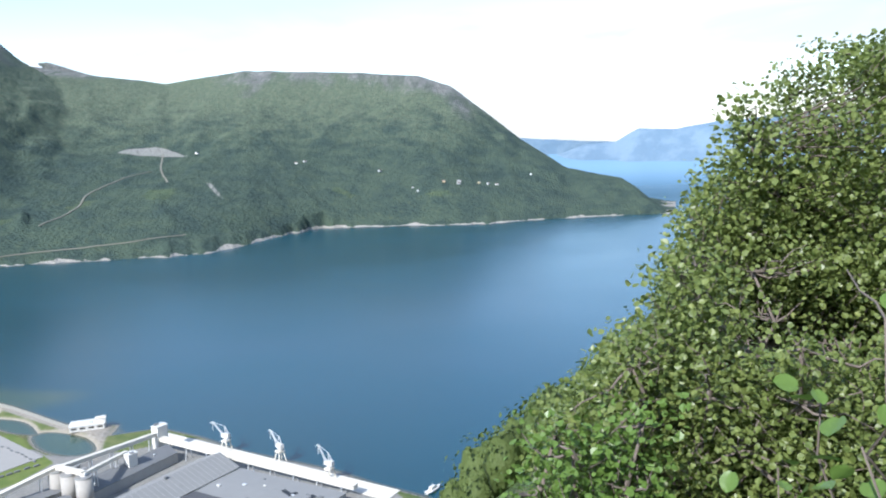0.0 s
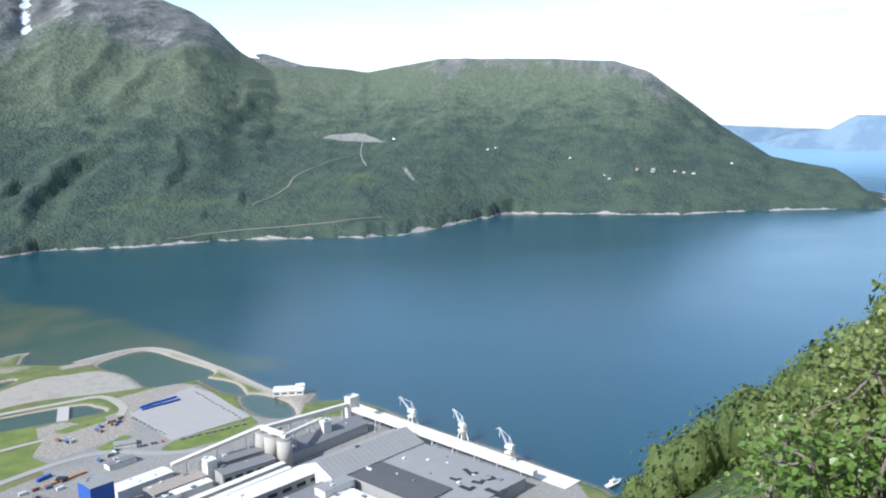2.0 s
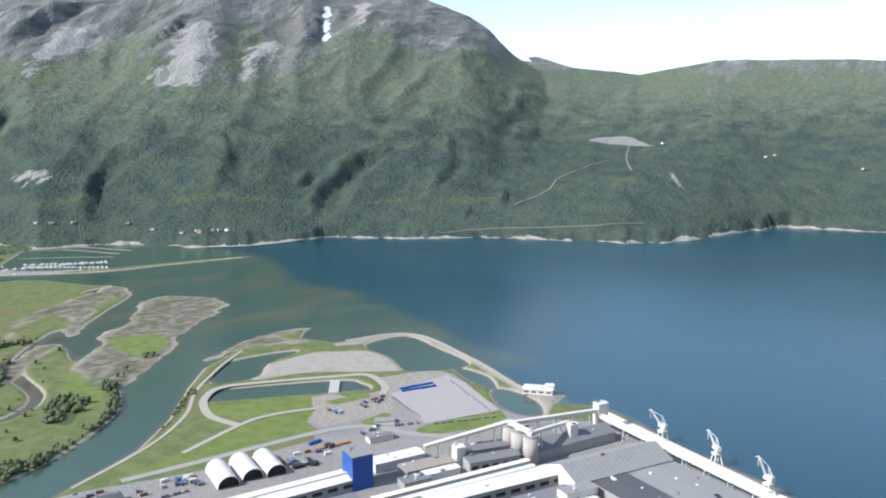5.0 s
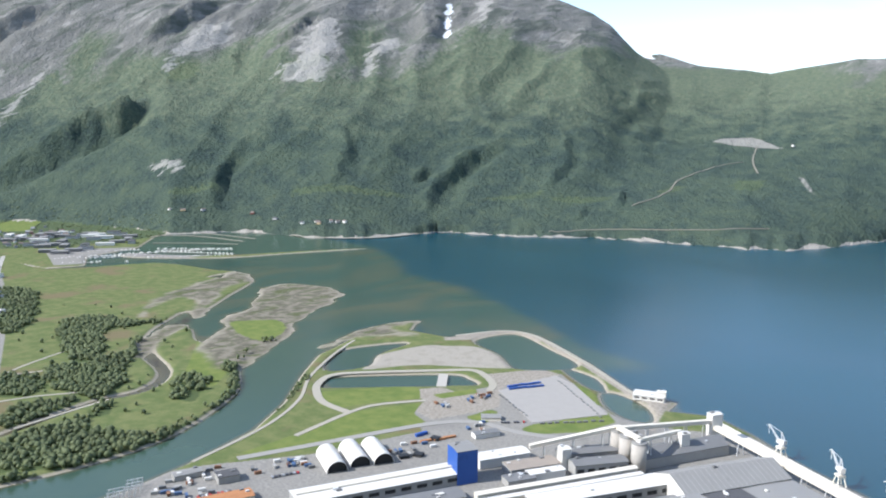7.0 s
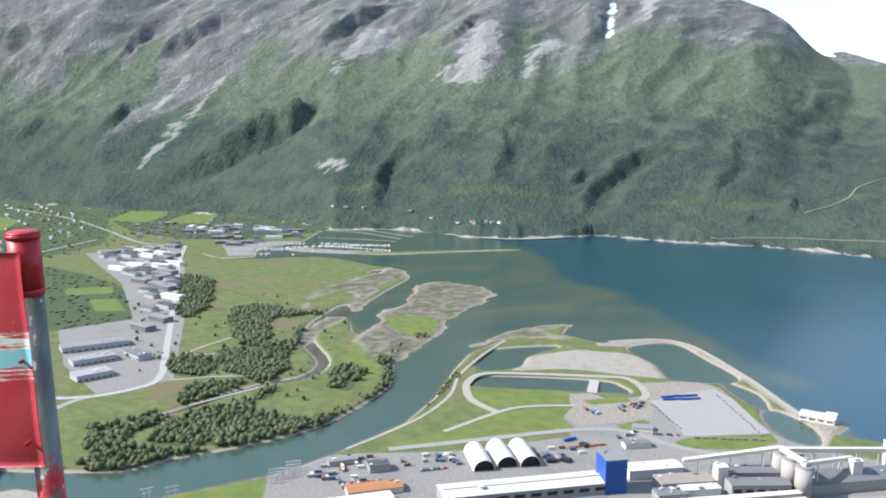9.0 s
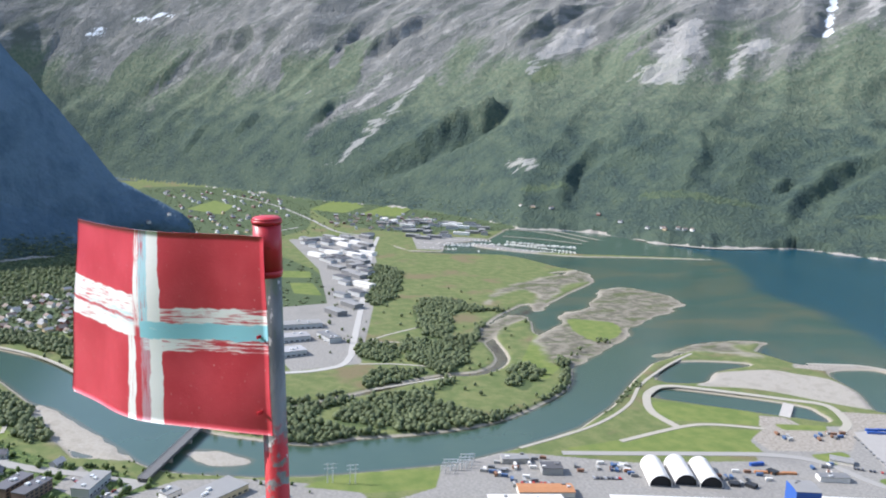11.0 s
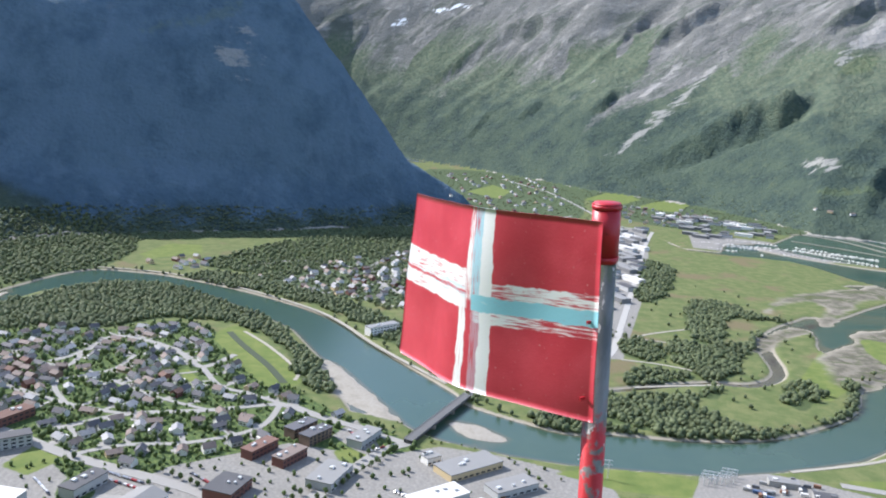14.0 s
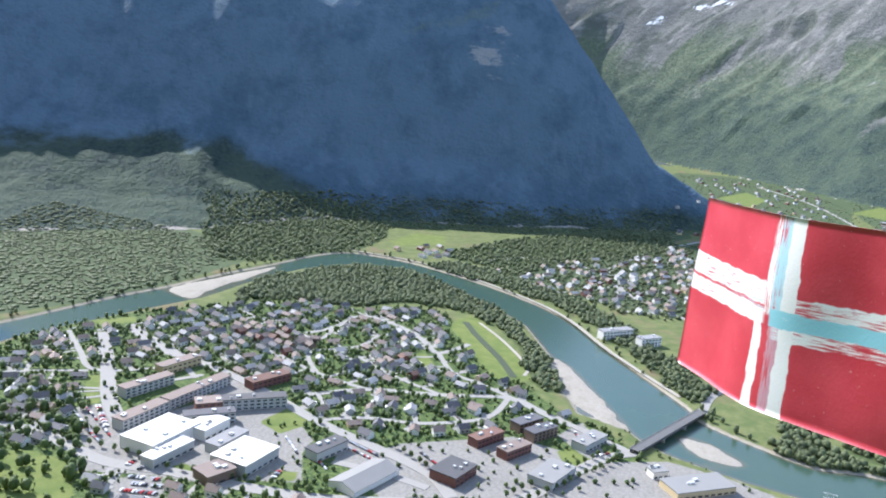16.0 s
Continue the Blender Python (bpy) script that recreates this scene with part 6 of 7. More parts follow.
rng = random.Random(11)
variants = [house(L, W, e, p, w, r, True, k % 2 == 0) for k, (L, W, e, p, w, r) in enumerate([
    (12, 8.5, 4.2, 0.75, 0, 0), (11, 8, 3.2, 0.6, 1, 3), (13, 8.5, 3.0, 0.5, 2, 1), (10, 8, 4.8, 0.8, 0, 1), (12, 9, 3.4, 0.6, 0, 3), (11, 8, 3.6, 0.65, 0, 1), (14, 8, 3.0, 0.5, 1, 0), (10, 7.5, 4.6, 0.8, 1, 0)])]
row_variants = [house(9, 8.5, 5.0, 0.55, 1, 1), house(9, 8.5, 5.0, 0.55, 3, 2), house(10, 8.5, 5.0, 0.5, 4, 1), house(12, 8, 4.6, 0.5, 1, 0)]
far_variants = ["far"]
FAR = []
ALL_LINES = [np.array(smooth_line(l, 6)) for l, _ in STREETS]
PTS = np.concatenate(ALL_LINES)
DIRS = np.concatenate([np.degrees(np.arctan2(*np.gradient(l, axis=0).T[::-1])) for l in ALL_LINES])
HOUSES = []


def inside(poly, x, y):
    return float(outline_sd(np.array([x]), np.array([y]), poly)[0])


def settle(poly, gap, kinds, clear, used, turn=None, skip=0.1, lots=True):
    """Houses scattered over an outline, clear of streets and larger buildings, in line with the nearest street."""
    p = np.array(poly, float)
    xs = np.arange(p[:, 0].min(), p[:, 0].max(), gap)
    ys = np.arange(p[:, 1].min(), p[:, 1].max(), gap * 0.92)
    cand = [(x + rng.uniform(-0.28, 0.28) * gap + (gap / 2 if j % 2 else 0), y + rng.uniform(-0.28, 0.28) * gap) for j, y in enumerate(ys) for x in xs]
    cx, cy = np.array(cand).T
    sd = outline_sd(cx, cy, poly)
    land = land_sd(cx, cy)
    wood = union_sd(WOODS)(cx, cy)
    taken = union_sd(BUILT + GRASS, False)(cx, cy) if lots else np.full(cx.shape, -9.0)
    zz, _, _, hill, near = ground_height(cx, cy)
    for i, (x, y) in enumerate(cand):
        if sd[i] < 4 or land[i] < 16 or wood[i] > 2 or taken[i] > -4 or near[i] or rng.random() < skip:
            continue
        d = np.hypot(PTS[:, 0] - x, PTS[:, 1] - y)
        k = int(d.argmin())
        if d[k] < clear or any(math.hypot(x - bx, y - by) < br + 5 for bx, by, br in BIG):
            continue
        a = (DIRS[k] if turn is None else turn) + rng.choice((0, 0, 90)) + rng.uniform(-6, 6)
        kind = rng.choice(kinds)
        m = pose(x, y, zz[i], 0, 0, a)
        if kind == "far":
            FAR.append((x, y, zz[i], a))
            continue
        if kind in used:
            copy_thing(kind, m)
        else:
            kind.matrix_basis = m
            used.add(kind)
        HOUSES.append((x, y))


seen = set()
ROW = [(-800, -420), (-760, -330), (-800, -270), (-860, -330), (-850, -400)]
ROW2 = [(-740, -180), (-790, -230), (-850, -220), (-800, -160)]
settle(ROW, 15, row_variants, 8, seen, None, 0.1)
settle(ROW2, 15, row_variants + variants[:3], 8, seen, None, 0.1)
for x, y in HOUSES:
    BIG.append((x, y, 4))
settle(TOWN, 19.5, variants, 10, seen, None, 0.1)
settle([(-1265, -189), (-1438, -53), (-1735, 130), (-1500, 190), (-1115, 110), (-1131, 10), (-1210, -94)], 26, far_variants, 6, seen, 30, 0.15)
settle([(-1371, -380), (-1529, -306), (-1296, -231), (-1254, -312)], 28, far_variants, 6, seen, 50, 0.3)
settle([(-1700, 160), (-1980, 330), (-2300, 560), (-2900, 700), (-3400, 640), (-3300, 300), (-2500, 200), (-2000, 100)], 58, far_variants, 6, seen, 20, 0.35)
settle([(-2050, 760), (-2300, 1050), (-2500, 1000), (-2500, 750), (-2200, 640)], 40, far_variants, 6, seen, 70, 0.25)
for k in variants + row_variants:
    if k not in seen:
        k.matrix_basis = pose(-1000, 60, 2.6)


for x, y in [(-631, 3054), (-604, 3081), (-316, 3058), (-73, 2941), (-18, 2990), (57, 3016), (90, 3010), (121, 3015), (264, 3216), (-184, 2906), (-164, 2877), (-999, 3043), (-20, 2960),
             (-2013, 1424), (-1929, 1445), (-1834, 1476), (-1795, 1492), (-1780, 1529), (-1748, 1552), (-2121, 1328), (-2178, 1247), (-2150, 1279), (-1810, 1500), (-1765, 1540)]:
    FAR.append((x, y + rng.uniform(-10, 10), ground_z(x, y) + 1.5, rng.uniform(0, 90)))


def driveways():
    """Pale paved drives from the streets to the houses, as one mesh laid on the gardens."""
    vs, fs = [], []
    for x, y in HOUSES:
        d = np.hypot(PTS[:, 0] - x, PTS[:, 1] - y)
        k = int(d.argmin())
        if d[k] > 42:
            continue
        u = Vector((PTS[k, 0] - x, PTS[k, 1] - y, 0)).normalized()
        n = Vector((-u.y, u.x, 0))
        o = Vector((x, y, 0)) + n * rng.uniform(-5, 5)
        w = rng.uniform(1.6, 2.6)
        for a, b, wide in ((0.0, d[k] - 2, w), (3.5, 8.5, w + 2.5)):
            z = 2.85 if wide == w else 2.87
            b0 = len(vs)
            vs += [tuple(o + u * s + n * q + Vector((0, 0, zz))) for zz in (z, 2.2) for s, q in ((a, -wide), (b, -wide), (b, wide), (a, wide))]
            fs += [(b0, b0 + 1, b0 + 2, b0 + 3)] + [(b0 + i, b0 + (i + 1) % 4, b0 + 4 + (i + 1) % 4, b0 + 4 + i) for i in range(4)]
    me = bpy.data.meshes.new("driveway")
    me.from_pydata(vs, [], fs)
    me.materials.append(ROAD)
    tagged(new("driveway", me), "pale paved drives and yards between the gardens", "paving", kind="structure")


driveways()
ribbon("ditch", "dark overgrown ditch along the grassy flood bank", [(-980, -165), (-939, -146), (-907, -129), (-859, -103), (-806, -80)], 8, plain("ditch_weed", (0.05, 0.065, 0.04), 0.9, 0, 0.4, 0.3), None, 0.3, "ditch")


def far_houses():
    """The small houses far over the river and up the valley, as one mass."""
    vs, fs, mats = [], [], []
    slots = [WALLS[0], WALLS[1], WALLS[2], WALLS[3], ROOFS[0], ROOFS[1], ROOFS[3]]
    for x, y, z, a in FAR:
        L, W, e, p = rng.uniform(4.5, 7), rng.uniform(3.6, 4.6), rng.uniform(3.2, 5.5), rng.uniform(0.5, 0.8)
        t = e + W * p
        m = pose(x, y, z, 0, 0, a)
        k = len(vs)
        for s in (-1, 1):
            for q, w in ((-W, -1), (W, -1), (W, e), (0, t), (-W, e), (-W - 0.6, e - 0.5 * p), (0, t + 0.35), (W + 0.6, e - 0.5 * p)):
                vs.append(tuple(m @ Vector((s * (L + (0.5 if w == t + 0.35 or abs(q) > W else 0)), q, w))))
        wall, roof = rng.choice((0, 0, 1, 1, 2, 3)), rng.choice((4, 5, 5, 6))
        for f in ((0, 1, 2, 3, 4), (12, 11, 10, 9, 8), (1, 9, 10, 2), (0, 4, 12, 8)):
            fs.append(tuple(k + i for i in f))
            mats.append(wall)
        for f in ((5, 6, 14, 13), (6, 7, 15, 14)):
            fs.append(tuple(k + i for i in f))
            mats.append(roof)
    me = bpy.data.meshes.new("distant_houses")
    me.from_pydata(vs, [], fs)
    for m in slots:
        me.materials.append(m)
    me.polygons.foreach_set("material_index", np.array(mats, np.int32))
    tagged(new("distant_houses", me), "small pale houses scattered over the valley floor", "houses", kind="stuff")


far_houses()


# sheds of the far trading estate and the boat harbour
def shed(L, W, h, wall, roof, label):
    ob = thing("industrial_shed", label, "shed", None, "sheds of the trading estate")
    bm = bmesh.new()
    box(bm, -L / 2, L / 2, -W / 2, W / 2, -0.5, h)
    part("wall", bm, wall, ob)
    bm = bmesh.new()
    prism(bm, [(-W / 2 - 0.5, h), (W / 2 + 0.5, h), (W / 2 + 0.5, h + 0.4), (0, h + 1.4), (-W / 2 - 0.5, h + 0.4)], -L / 2 - 0.5, L / 2 + 0.5)
    part("roof", bm, roof, ob)
    bm = bmesh.new()
    box(bm, -3, 3, W / 2 - 0.1, W / 2 + 0.12, 0, h * 0.7)
    part("door", bm, SHADE, ob)
    return ob


shed_kinds = [shed(38, 18, 7, MID, GREY, "pale shed with a grey roof"), shed(34, 18, 7, G_, DARK, "grey shed with a darker roof"),
              shed(44, 16, 7, W_, WHITE, "long white metal clad shed"), shed(26, 16, 6, G_, MID, "small pale shed with grey roof"), shed(30, 20, 7, G_, DARK, "grey shed with a black roof")]
settle([(-1975, 490), (-2037, 720), (-1412, 500), (-1150, 395), (-1160, 330), (-1300, 400), (-1560, 450)], 41, shed_kinds, 6, seen, 22, 0.2, False)
settle([(-2100, 780), (-1990, 800), (-1900, 790), (-1890, 1000), (-2050, 1110), (-2280, 1080), (-2350, 850)], 46, shed_kinds[:3], 6, seen, 55, 0.3, False)
for k in shed_kinds:
    if k not in seen:
        k.matrix_basis = pose(-1100, 330, 2.6)


def moored():
    ob = thing("moored_boat", "small white boat moored at a floating jetty", "boat", pose(-1720, 880, 0.2), "boats in the harbour")
    bm = bmesh.new()
    prism(bm, [(-1.6, 1.2), (1.6, 1.2), (1.0, -0.3), (-1.0, -0.3)], -5, 4)
    part("hull", bm, WHITE, ob)
    bm = bmesh.new()
    box(bm, -2, 2, -1.1, 1.1, 1.2, 2.8)
    part("cabin", bm, WHITE, ob)
    return ob


mb = moored()
for (ax, ay), (bx, by) in (((-1947, 821), (-1862, 987)), ((-1866, 780), (-1772, 955)), ((-1811, 1000), (-1724, 1159)), ((-1793, 770), (-1760, 840)), ((-1735, 942), (-1638, 1097)), ((-1867, 798), (-1798, 1013)), ((-1798, 1013), (-1659, 1110)), ((-1845, 1030), (-1724, 1153))):
    a, b = Vector((ax, ay, 0)), Vector((bx, by, 0))
    n = max(4, int((b - a).length / 9))
    for i in range(n):
        p = a.lerp(b, i / (n - 1))
        copy_thing(mb, pose(p.x + rng.choice((-5, 5)) + rng.uniform(-1, 1), p.y, 0.2, 0, 0, rng.uniform(-20, 20)))
    ob = thing("jetty", "long floating jetty in the boat harbour", "jetty", Matrix.Translation((a.x, a.y, 0)), "jetties")
    bm = bmesh.new()
    beam(bm, (0, 0, 0.5), (b.x - a.x, b.y - a.y, 0.5), 4, 1.0)
    part("deck", bm, CONC, ob)

# cars parked in rows
CARS = [plain("car_white", (0.7, 0.7, 0.7), 0.3, 0, 0.05, 1), plain("car_dark", (0.05, 0.055, 0.07), 0.3, 0, 0.05, 1), plain("car_silver", (0.4, 0.41, 0.43), 0.3, 0.4, 0.05, 1), plain("car_red", (0.35, 0.03, 0.03), 0.3, 0, 0.05, 1)]


def car(mat, word):
    ob = thing("car", "%s parked car on the paving" % word, "car", pose(-520, -220, 2.8), "parked cars")
    bm = bmesh.new()
    prism(bm, [(-2.2, 0.3), (2.2, 0.3), (2.2, 0.9), (1.2, 1.0), (0.6, 1.5), (-1.3, 1.5), (-2.0, 1.0), (-2.2, 0.9)], -0.88, 0.88)
    part("body", bm, mat, ob)
    bm = bmesh.new()
    prism(bm, [(1.05, 1.02), (0.55, 1.42), (-1.2, 1.42), (-1.8, 1.02)], -0.9, 0.9)
    part("glass", bm, PANE, ob)
    for x in (-0.8, 0.8):
        for y in (-1.35, 1.35):
            bm = bmesh.new()
            tube(bm, (x - 0.12, y, 0.32), (x + 0.12, y, 0.32), 0.32, n=8)
            part("wheel", bm, SHADE, ob)
    return ob


cars = [car(m, w) for m, w in zip(CARS, ("white", "dark", "silver", "red"))]
for (x, y), (dx, dy), n, turn in (((-500, -330), (-3.2, 0.6), 14, 10), ((-497, -318), (-3.2, 0.6), 12, 10), ((-560, -392), (-2.2, -2.0), 12, 45), ((-552, -384), (-2.2, -2.0), 10, 45),
                                  ((-585, -240), (2.4, 2.0), 10, -50), ((-560, -205), (2.2, 2.2), 8, -45), ((-600, -130), (2.2, 2.4), 9, -40), ((-480, -230), (-0.6, 3.2), 14, 80),
                                  ((-470, -230), (-0.6, 3.2), 14, 80), ((-655, 20), (2.0, -2.4), 5, 40), ((-575, 30), (2.2, 2.6), 10, 35), ((-560, 20), (2.2, 2.6), 8, 35),
                                  ((-575, -418), (1.9, 2.4), 20, -40), ((-566, -424), (1.9, 2.4), 20, -40), ((-545, -400), (1.7, 2.4), 14, -40), ((-485, -318), (-0.4, 2.9), 8, 80), ((-476, -316), (-0.4, 2.9), 10, 80), ((-466, -312), (-0.4, 2.9), 9, 80),
                                  ((-690, -10), (2.0, 0.8), 9, -60), ((-600, -195), (1.4, 2.6), 14, -30), ((-585, -185), (1.4, 2.6), 12, -30),
                                  ((-560, 330), (1.2, 3.0), 12, 70), ((-545, 400), (1.2, 3.0), 8, 70), ((-480, 640), (2.2, 2.4), 9, 45)):
    for i in range(n):
        if rng.random() < 0.8:
            copy_thing(rng.choice(cars), pose(x + dx * i, y + dy * i, 2.85, 0, 0, turn + rng.uniform(-4, 4)))
for k, c in enumerate(cars):
    c.matrix_basis = pose(-520 - 3 * k, -222, 2.85, 0, 0, 15)


# stores and machines lying about the works yards
def crate(mat, word):
    ob = thing("storage_container", "%s steel storage container on the works yard" % word, "container", pose(-560, 420, 2.6), "containers about the works")
    bm = bmesh.new()
    box(bm, -3, 3, -1.25, 1.25, 0.15, 2.6)
    part("body", bm, mat, ob)
    for x in (-2.0, -1.0, 0.0, 1.0, 2.0):
        bm = bmesh.new()
        box(bm, x - 0.08, x + 0.08, -1.32, 1.32, 0.2, 2.55)
        part("rib", bm, mat, ob)
    return ob


crates = [crate(m, w) for m, w in ((WHITE, "white"), (WALLG, "grey"), (plain("rust_dull", (0.2, 0.11, 0.07), 0.85, 0, 0.35, 0.3), "rusty"), (plain("blue_dull", (0.07, 0.12, 0.22), 0.6, 0, 0.25, 0.2), "blue"), (MID, "dark grey"))]
for (cx, cy, sx, sy, n) in ((-590, 350, 12, 30, 14), (-560, 420, 12, 25, 12), (-500, 525, 14, 20, 10), (-480, 615, 16, 16, 8), (-575, 330, 20, 20, 12), (-545, 690, 10, 25, 10), (-560, 640, 10, 12, 6), (-360, 690, 10, 24, 8), (-560, 100, 26, 40, 10)):
    for i in range(n):
        copy_thing(rng.choice(crates), pose(cx + rng.uniform(-sx, sx), cy + rng.uniform(-sy, sy), 2.75, 0, 0, 65 + rng.choice((0, 90)) + rng.uniform(-8, 8)))
for k, c in enumerate(crates):
    c.matrix_basis = pose(-556 + 5 * k, 436, 2.75, 0, 0, 65)

# ---- trees ----
def leaf_mat(name, dark, light, rough=0.6):
    m = Nodes(name)
    p = m.pos()
    r = m.island()
    c = m.mix(r, dark, light)
    c = m.mix(m.step(m.noise(p, 0.02, 3), 0.45, 0.65), c, m.mix(r, tuple(0.75 * v for v in dark), tuple(0.8 * v for v in light)))
    c = m.mix(m.math("MULTIPLY", m.noise(p, 1.2, 3), 0.5), c, dark)
    m.bump(m.noise(p, 1.6, 3), 0.6, 0.5)
    m.done(c, rough, 0, 0.25)
    # light that comes through the leaves
    thin = m.add("BsdfTranslucent")
    m.put(thin.inputs[0], c)
    both = m.add("MixShader")
    both.inputs[0].default_value = 0.35
    out = next(n for n in m.n if n.type == "OUTPUT_MATERIAL")
    m.mat.node_tree.links.new(m.bsdf.outputs[0], both.inputs[1])
    m.mat.node_tree.links.new(thin.outputs[0], both.inputs[2])
    m.mat.node_tree.links.new(both.outputs[0], out.inputs[0])
    return m.mat


WOODLAND = leaf_mat("woodland_leaves", (0.125, 0.162, 0.082), (0.215, 0.25, 0.122))
GARDEN = leaf_mat("garden_leaves", (0.08, 0.13, 0.048), (0.175, 0.232, 0.08))
HILLWOOD = leaf_mat("hillside_leaves", (0.1, 0.145, 0.04), (0.21, 0.265, 0.085))
BARK = plain("bark", (0.14, 0.12, 0.1), 0.9, 0, 0.35, 3, 0.4)


def crown_template(seed, lumps, tufts, flatness=1.0, core=0.42, tuft=1.0):
    """Vertices and faces of a crown about 1 across: uneven lumps under a coat of loose tufts."""
    r = np.random.RandomState(seed)
    g = (1 + 5 ** 0.5) / 2
    ico = np.array([(-1, g, 0), (1, g, 0), (-1, -g, 0), (1, -g, 0), (0, -1, g), (0, 1, g), (0, -1, -g), (0, 1, -g), (g, 0, -1), (g, 0, 1), (-g, 0, -1), (-g, 0, 1)]) / math.hypot(1, g)
    faces = [(0, 11, 5), (0, 5, 1), (0, 1, 7), (0, 7, 10), (0, 10, 11), (1, 5, 9), (5, 11, 4), (11, 10, 2), (10, 7, 6), (7, 1, 8), (3, 9, 4), (3, 4, 2), (3, 2, 6), (3, 6, 8), (3, 8, 9), (4, 9, 5), (2, 4, 11), (6, 2, 10), (8, 6, 7), (9, 8, 1)]
    vs, fs = [], []
    for k in range(lumps):
        c = np.array([0, 0, 0.55]) if k == 0 else np.array([*(r.uniform(-0.3, 0.3, 2)), r.uniform(0.35, 0.85)])
        s = (core if k == 0 else core * r.uniform(0.5, 0.76))
        b = len(vs)
        vs += list(c + ico * s * (1 + r.uniform(-0.25, 0.25, (12, 1))) * [1, 1, 1.05 * flatness])
        fs += [tuple(b + i for i in f) for f in faces]
    n0 = len(vs)
    for k in range(tufts):
        d = r.normal(size=3)
        d /= np.linalg.norm(d)
        c = np.array([0, 0, 0.55]) + d * [0.46, 0.46, 0.48 * flatness] * r.uniform(0.75, 1.12)
        u = np.cross(d, r.normal(size=3))
        u /= np.linalg.norm(u) + 1e-6
        w = np.cross(d, u) + d * r.uniform(-0.5, 0.5)
        s = r.uniform(0.05, 0.12) * (90 / max(tufts, 30)) ** 0.35 * tuft
        b = len(vs)
        vs += [c - u * s, c + w * s * 0.7, c + u * s, c - w * s * 0.8 + d * s * 0.4]
        fs.append((b, b + 1, b + 2, b + 3))
    return np.array(vs), fs


def scatter(name, label, spots, templates, mat, cat="trees"):
    """One mass of trees: spots are rows of x, y, z, height, width."""
    rr = np.random.RandomState(5)
    parts_v, loops, lens, off = [], [], [], 0
    flat = [(np.array([i for f in tf for i in f]), np.array([len(f) for f in tf])) for _, tf in templates]
    for x, y, z, h, w in spots:
        k = rr.randint(len(templates))
        tv = templates[k][0]
        a = rr.uniform(0, 6.28)
        c, s = math.cos(a), math.sin(a)
        parts_v.append(np.stack([x + (tv[:, 0] * c - tv[:, 1] * s) * w, y + (tv[:, 0] * s + tv[:, 1] * c) * w, z + tv[:, 2] * h], 1))
        loops.append(flat[k][0] + off)
        lens.append(flat[k][1])
        off += len(tv)
    loops, lens = np.concatenate(loops), np.concatenate(lens)
    starts = np.concatenate([[0], np.cumsum(lens)[:-1]])
    me = bpy.data.meshes.new(name)
    co = np.concatenate(parts_v)
    me.vertices.add(len(co))
    me.vertices.foreach_set("co", co.ravel())
    me.loops.add(len(loops))
    me.loops.foreach_set("vertex_index", np.array(loops, np.int32))
    me.polygons.add(len(starts))
    me.polygons.foreach_set("loop_start", np.array(starts, np.int32))
    me.update(calc_edges=True)
    me.polygons.foreach_set("use_smooth", lens == 3)
    me.materials.append(mat)
    return tagged(new(name, me), label, cat, kind="stuff")


def sample(poly, gap, seed, field=None, keep=1.0):
    r = np.random.RandomState(seed)
    p = np.array(poly, float)
    xs, ys = np.meshgrid(np.arange(p[:, 0].min() - gap, p[:, 0].max() + gap, gap), np.arange(p[:, 1].min() - gap, p[:, 1].max() + gap, gap))
    x = xs.ravel() + r.uniform(-0.45, 0.45, xs.size) * gap
    y = ys.ravel() + r.uniform(-0.45, 0.45, xs.size) * gap
    ok = (outline_sd(x, y, smooth_line(poly, 3, True)) + (fbm(x / 25, y / 25, 3) - 0.5) * 26 > 0) & (r.uniform(size=x.size) < keep)
    x, y = x[ok], y[ok]
    z, sd, mud, hill, near = ground_height(x, y)
    ok = (sd > 1.5) & ~near & (z < 45)
    return x[ok], y[ok], z[ok]


low_t = [crown_template(70 + k, 1, 6, 0.9) for k in range(8)]
far_t = [crown_template(k, 1, 8, 1.0 + 0.25 * (k % 3)) for k in range(8)]
spots = []
rr = np.random.RandomState(3)
GAPS = (5.6, 5.4, 6.5, 6.5, 5.6, 5.4, 5.6, 6.5, 6.5, 6.5, 4.5, 5.6, 9.5, 9, 6)
for k, (poly, gap) in enumerate(zip(WOODS, GAPS)):
    x, y, z = sample(poly, gap, 20 + k)
    for a, b, c in zip(x, y, z):
        h = rr.uniform(3.6, 7.6) if k != 10 else rr.uniform(2, 4)
        spots.append((a, b, c - 0.8, h, h * rr.uniform(1.05, 1.4)))
spots += [(-929 + rr.uniform(-11, 11), 679 + rr.uniform(-11, 11), 0.3, h, h) for h in rr.uniform(3.5, 6, 12)]
# loose trees and bushes over the delta and along the banks
x, y, z = sample([(-1250, 640), (-960, 600), (-720, 400), (-700, 200), (-900, 250), (-1500, 480)], 21, 77, keep=0.22)
spots += [(a, b, c - 0.4, h, h) for a, b, c, h in zip(x, y, z, rr.uniform(2.5, 7, len(x)))]
bank = np.array(smooth_line(RIVER_N, 10))
for (bx, by) in bank[::1]:
    for s in range(2):
        if rr.uniform() < 0.75:
            d = rr.uniform(6, 20)
            a = rr.uniform(0, 6.28)
            px_, py_ = bx + math.cos(a) * d, by + math.sin(a) * d
            zz_, sd_, *_ = ground_height(np.array([px_]), np.array([py_]))
            if sd_[0] > 2:
                h = rr.uniform(3, 8)
                spots.append((px_, py_, zz_[0] - 0.4, h, h * 0.9))
scatter("riverside_wood", "dense green broadleaf wood along the river and delta", spots, far_t, WOODLAND, "wood")

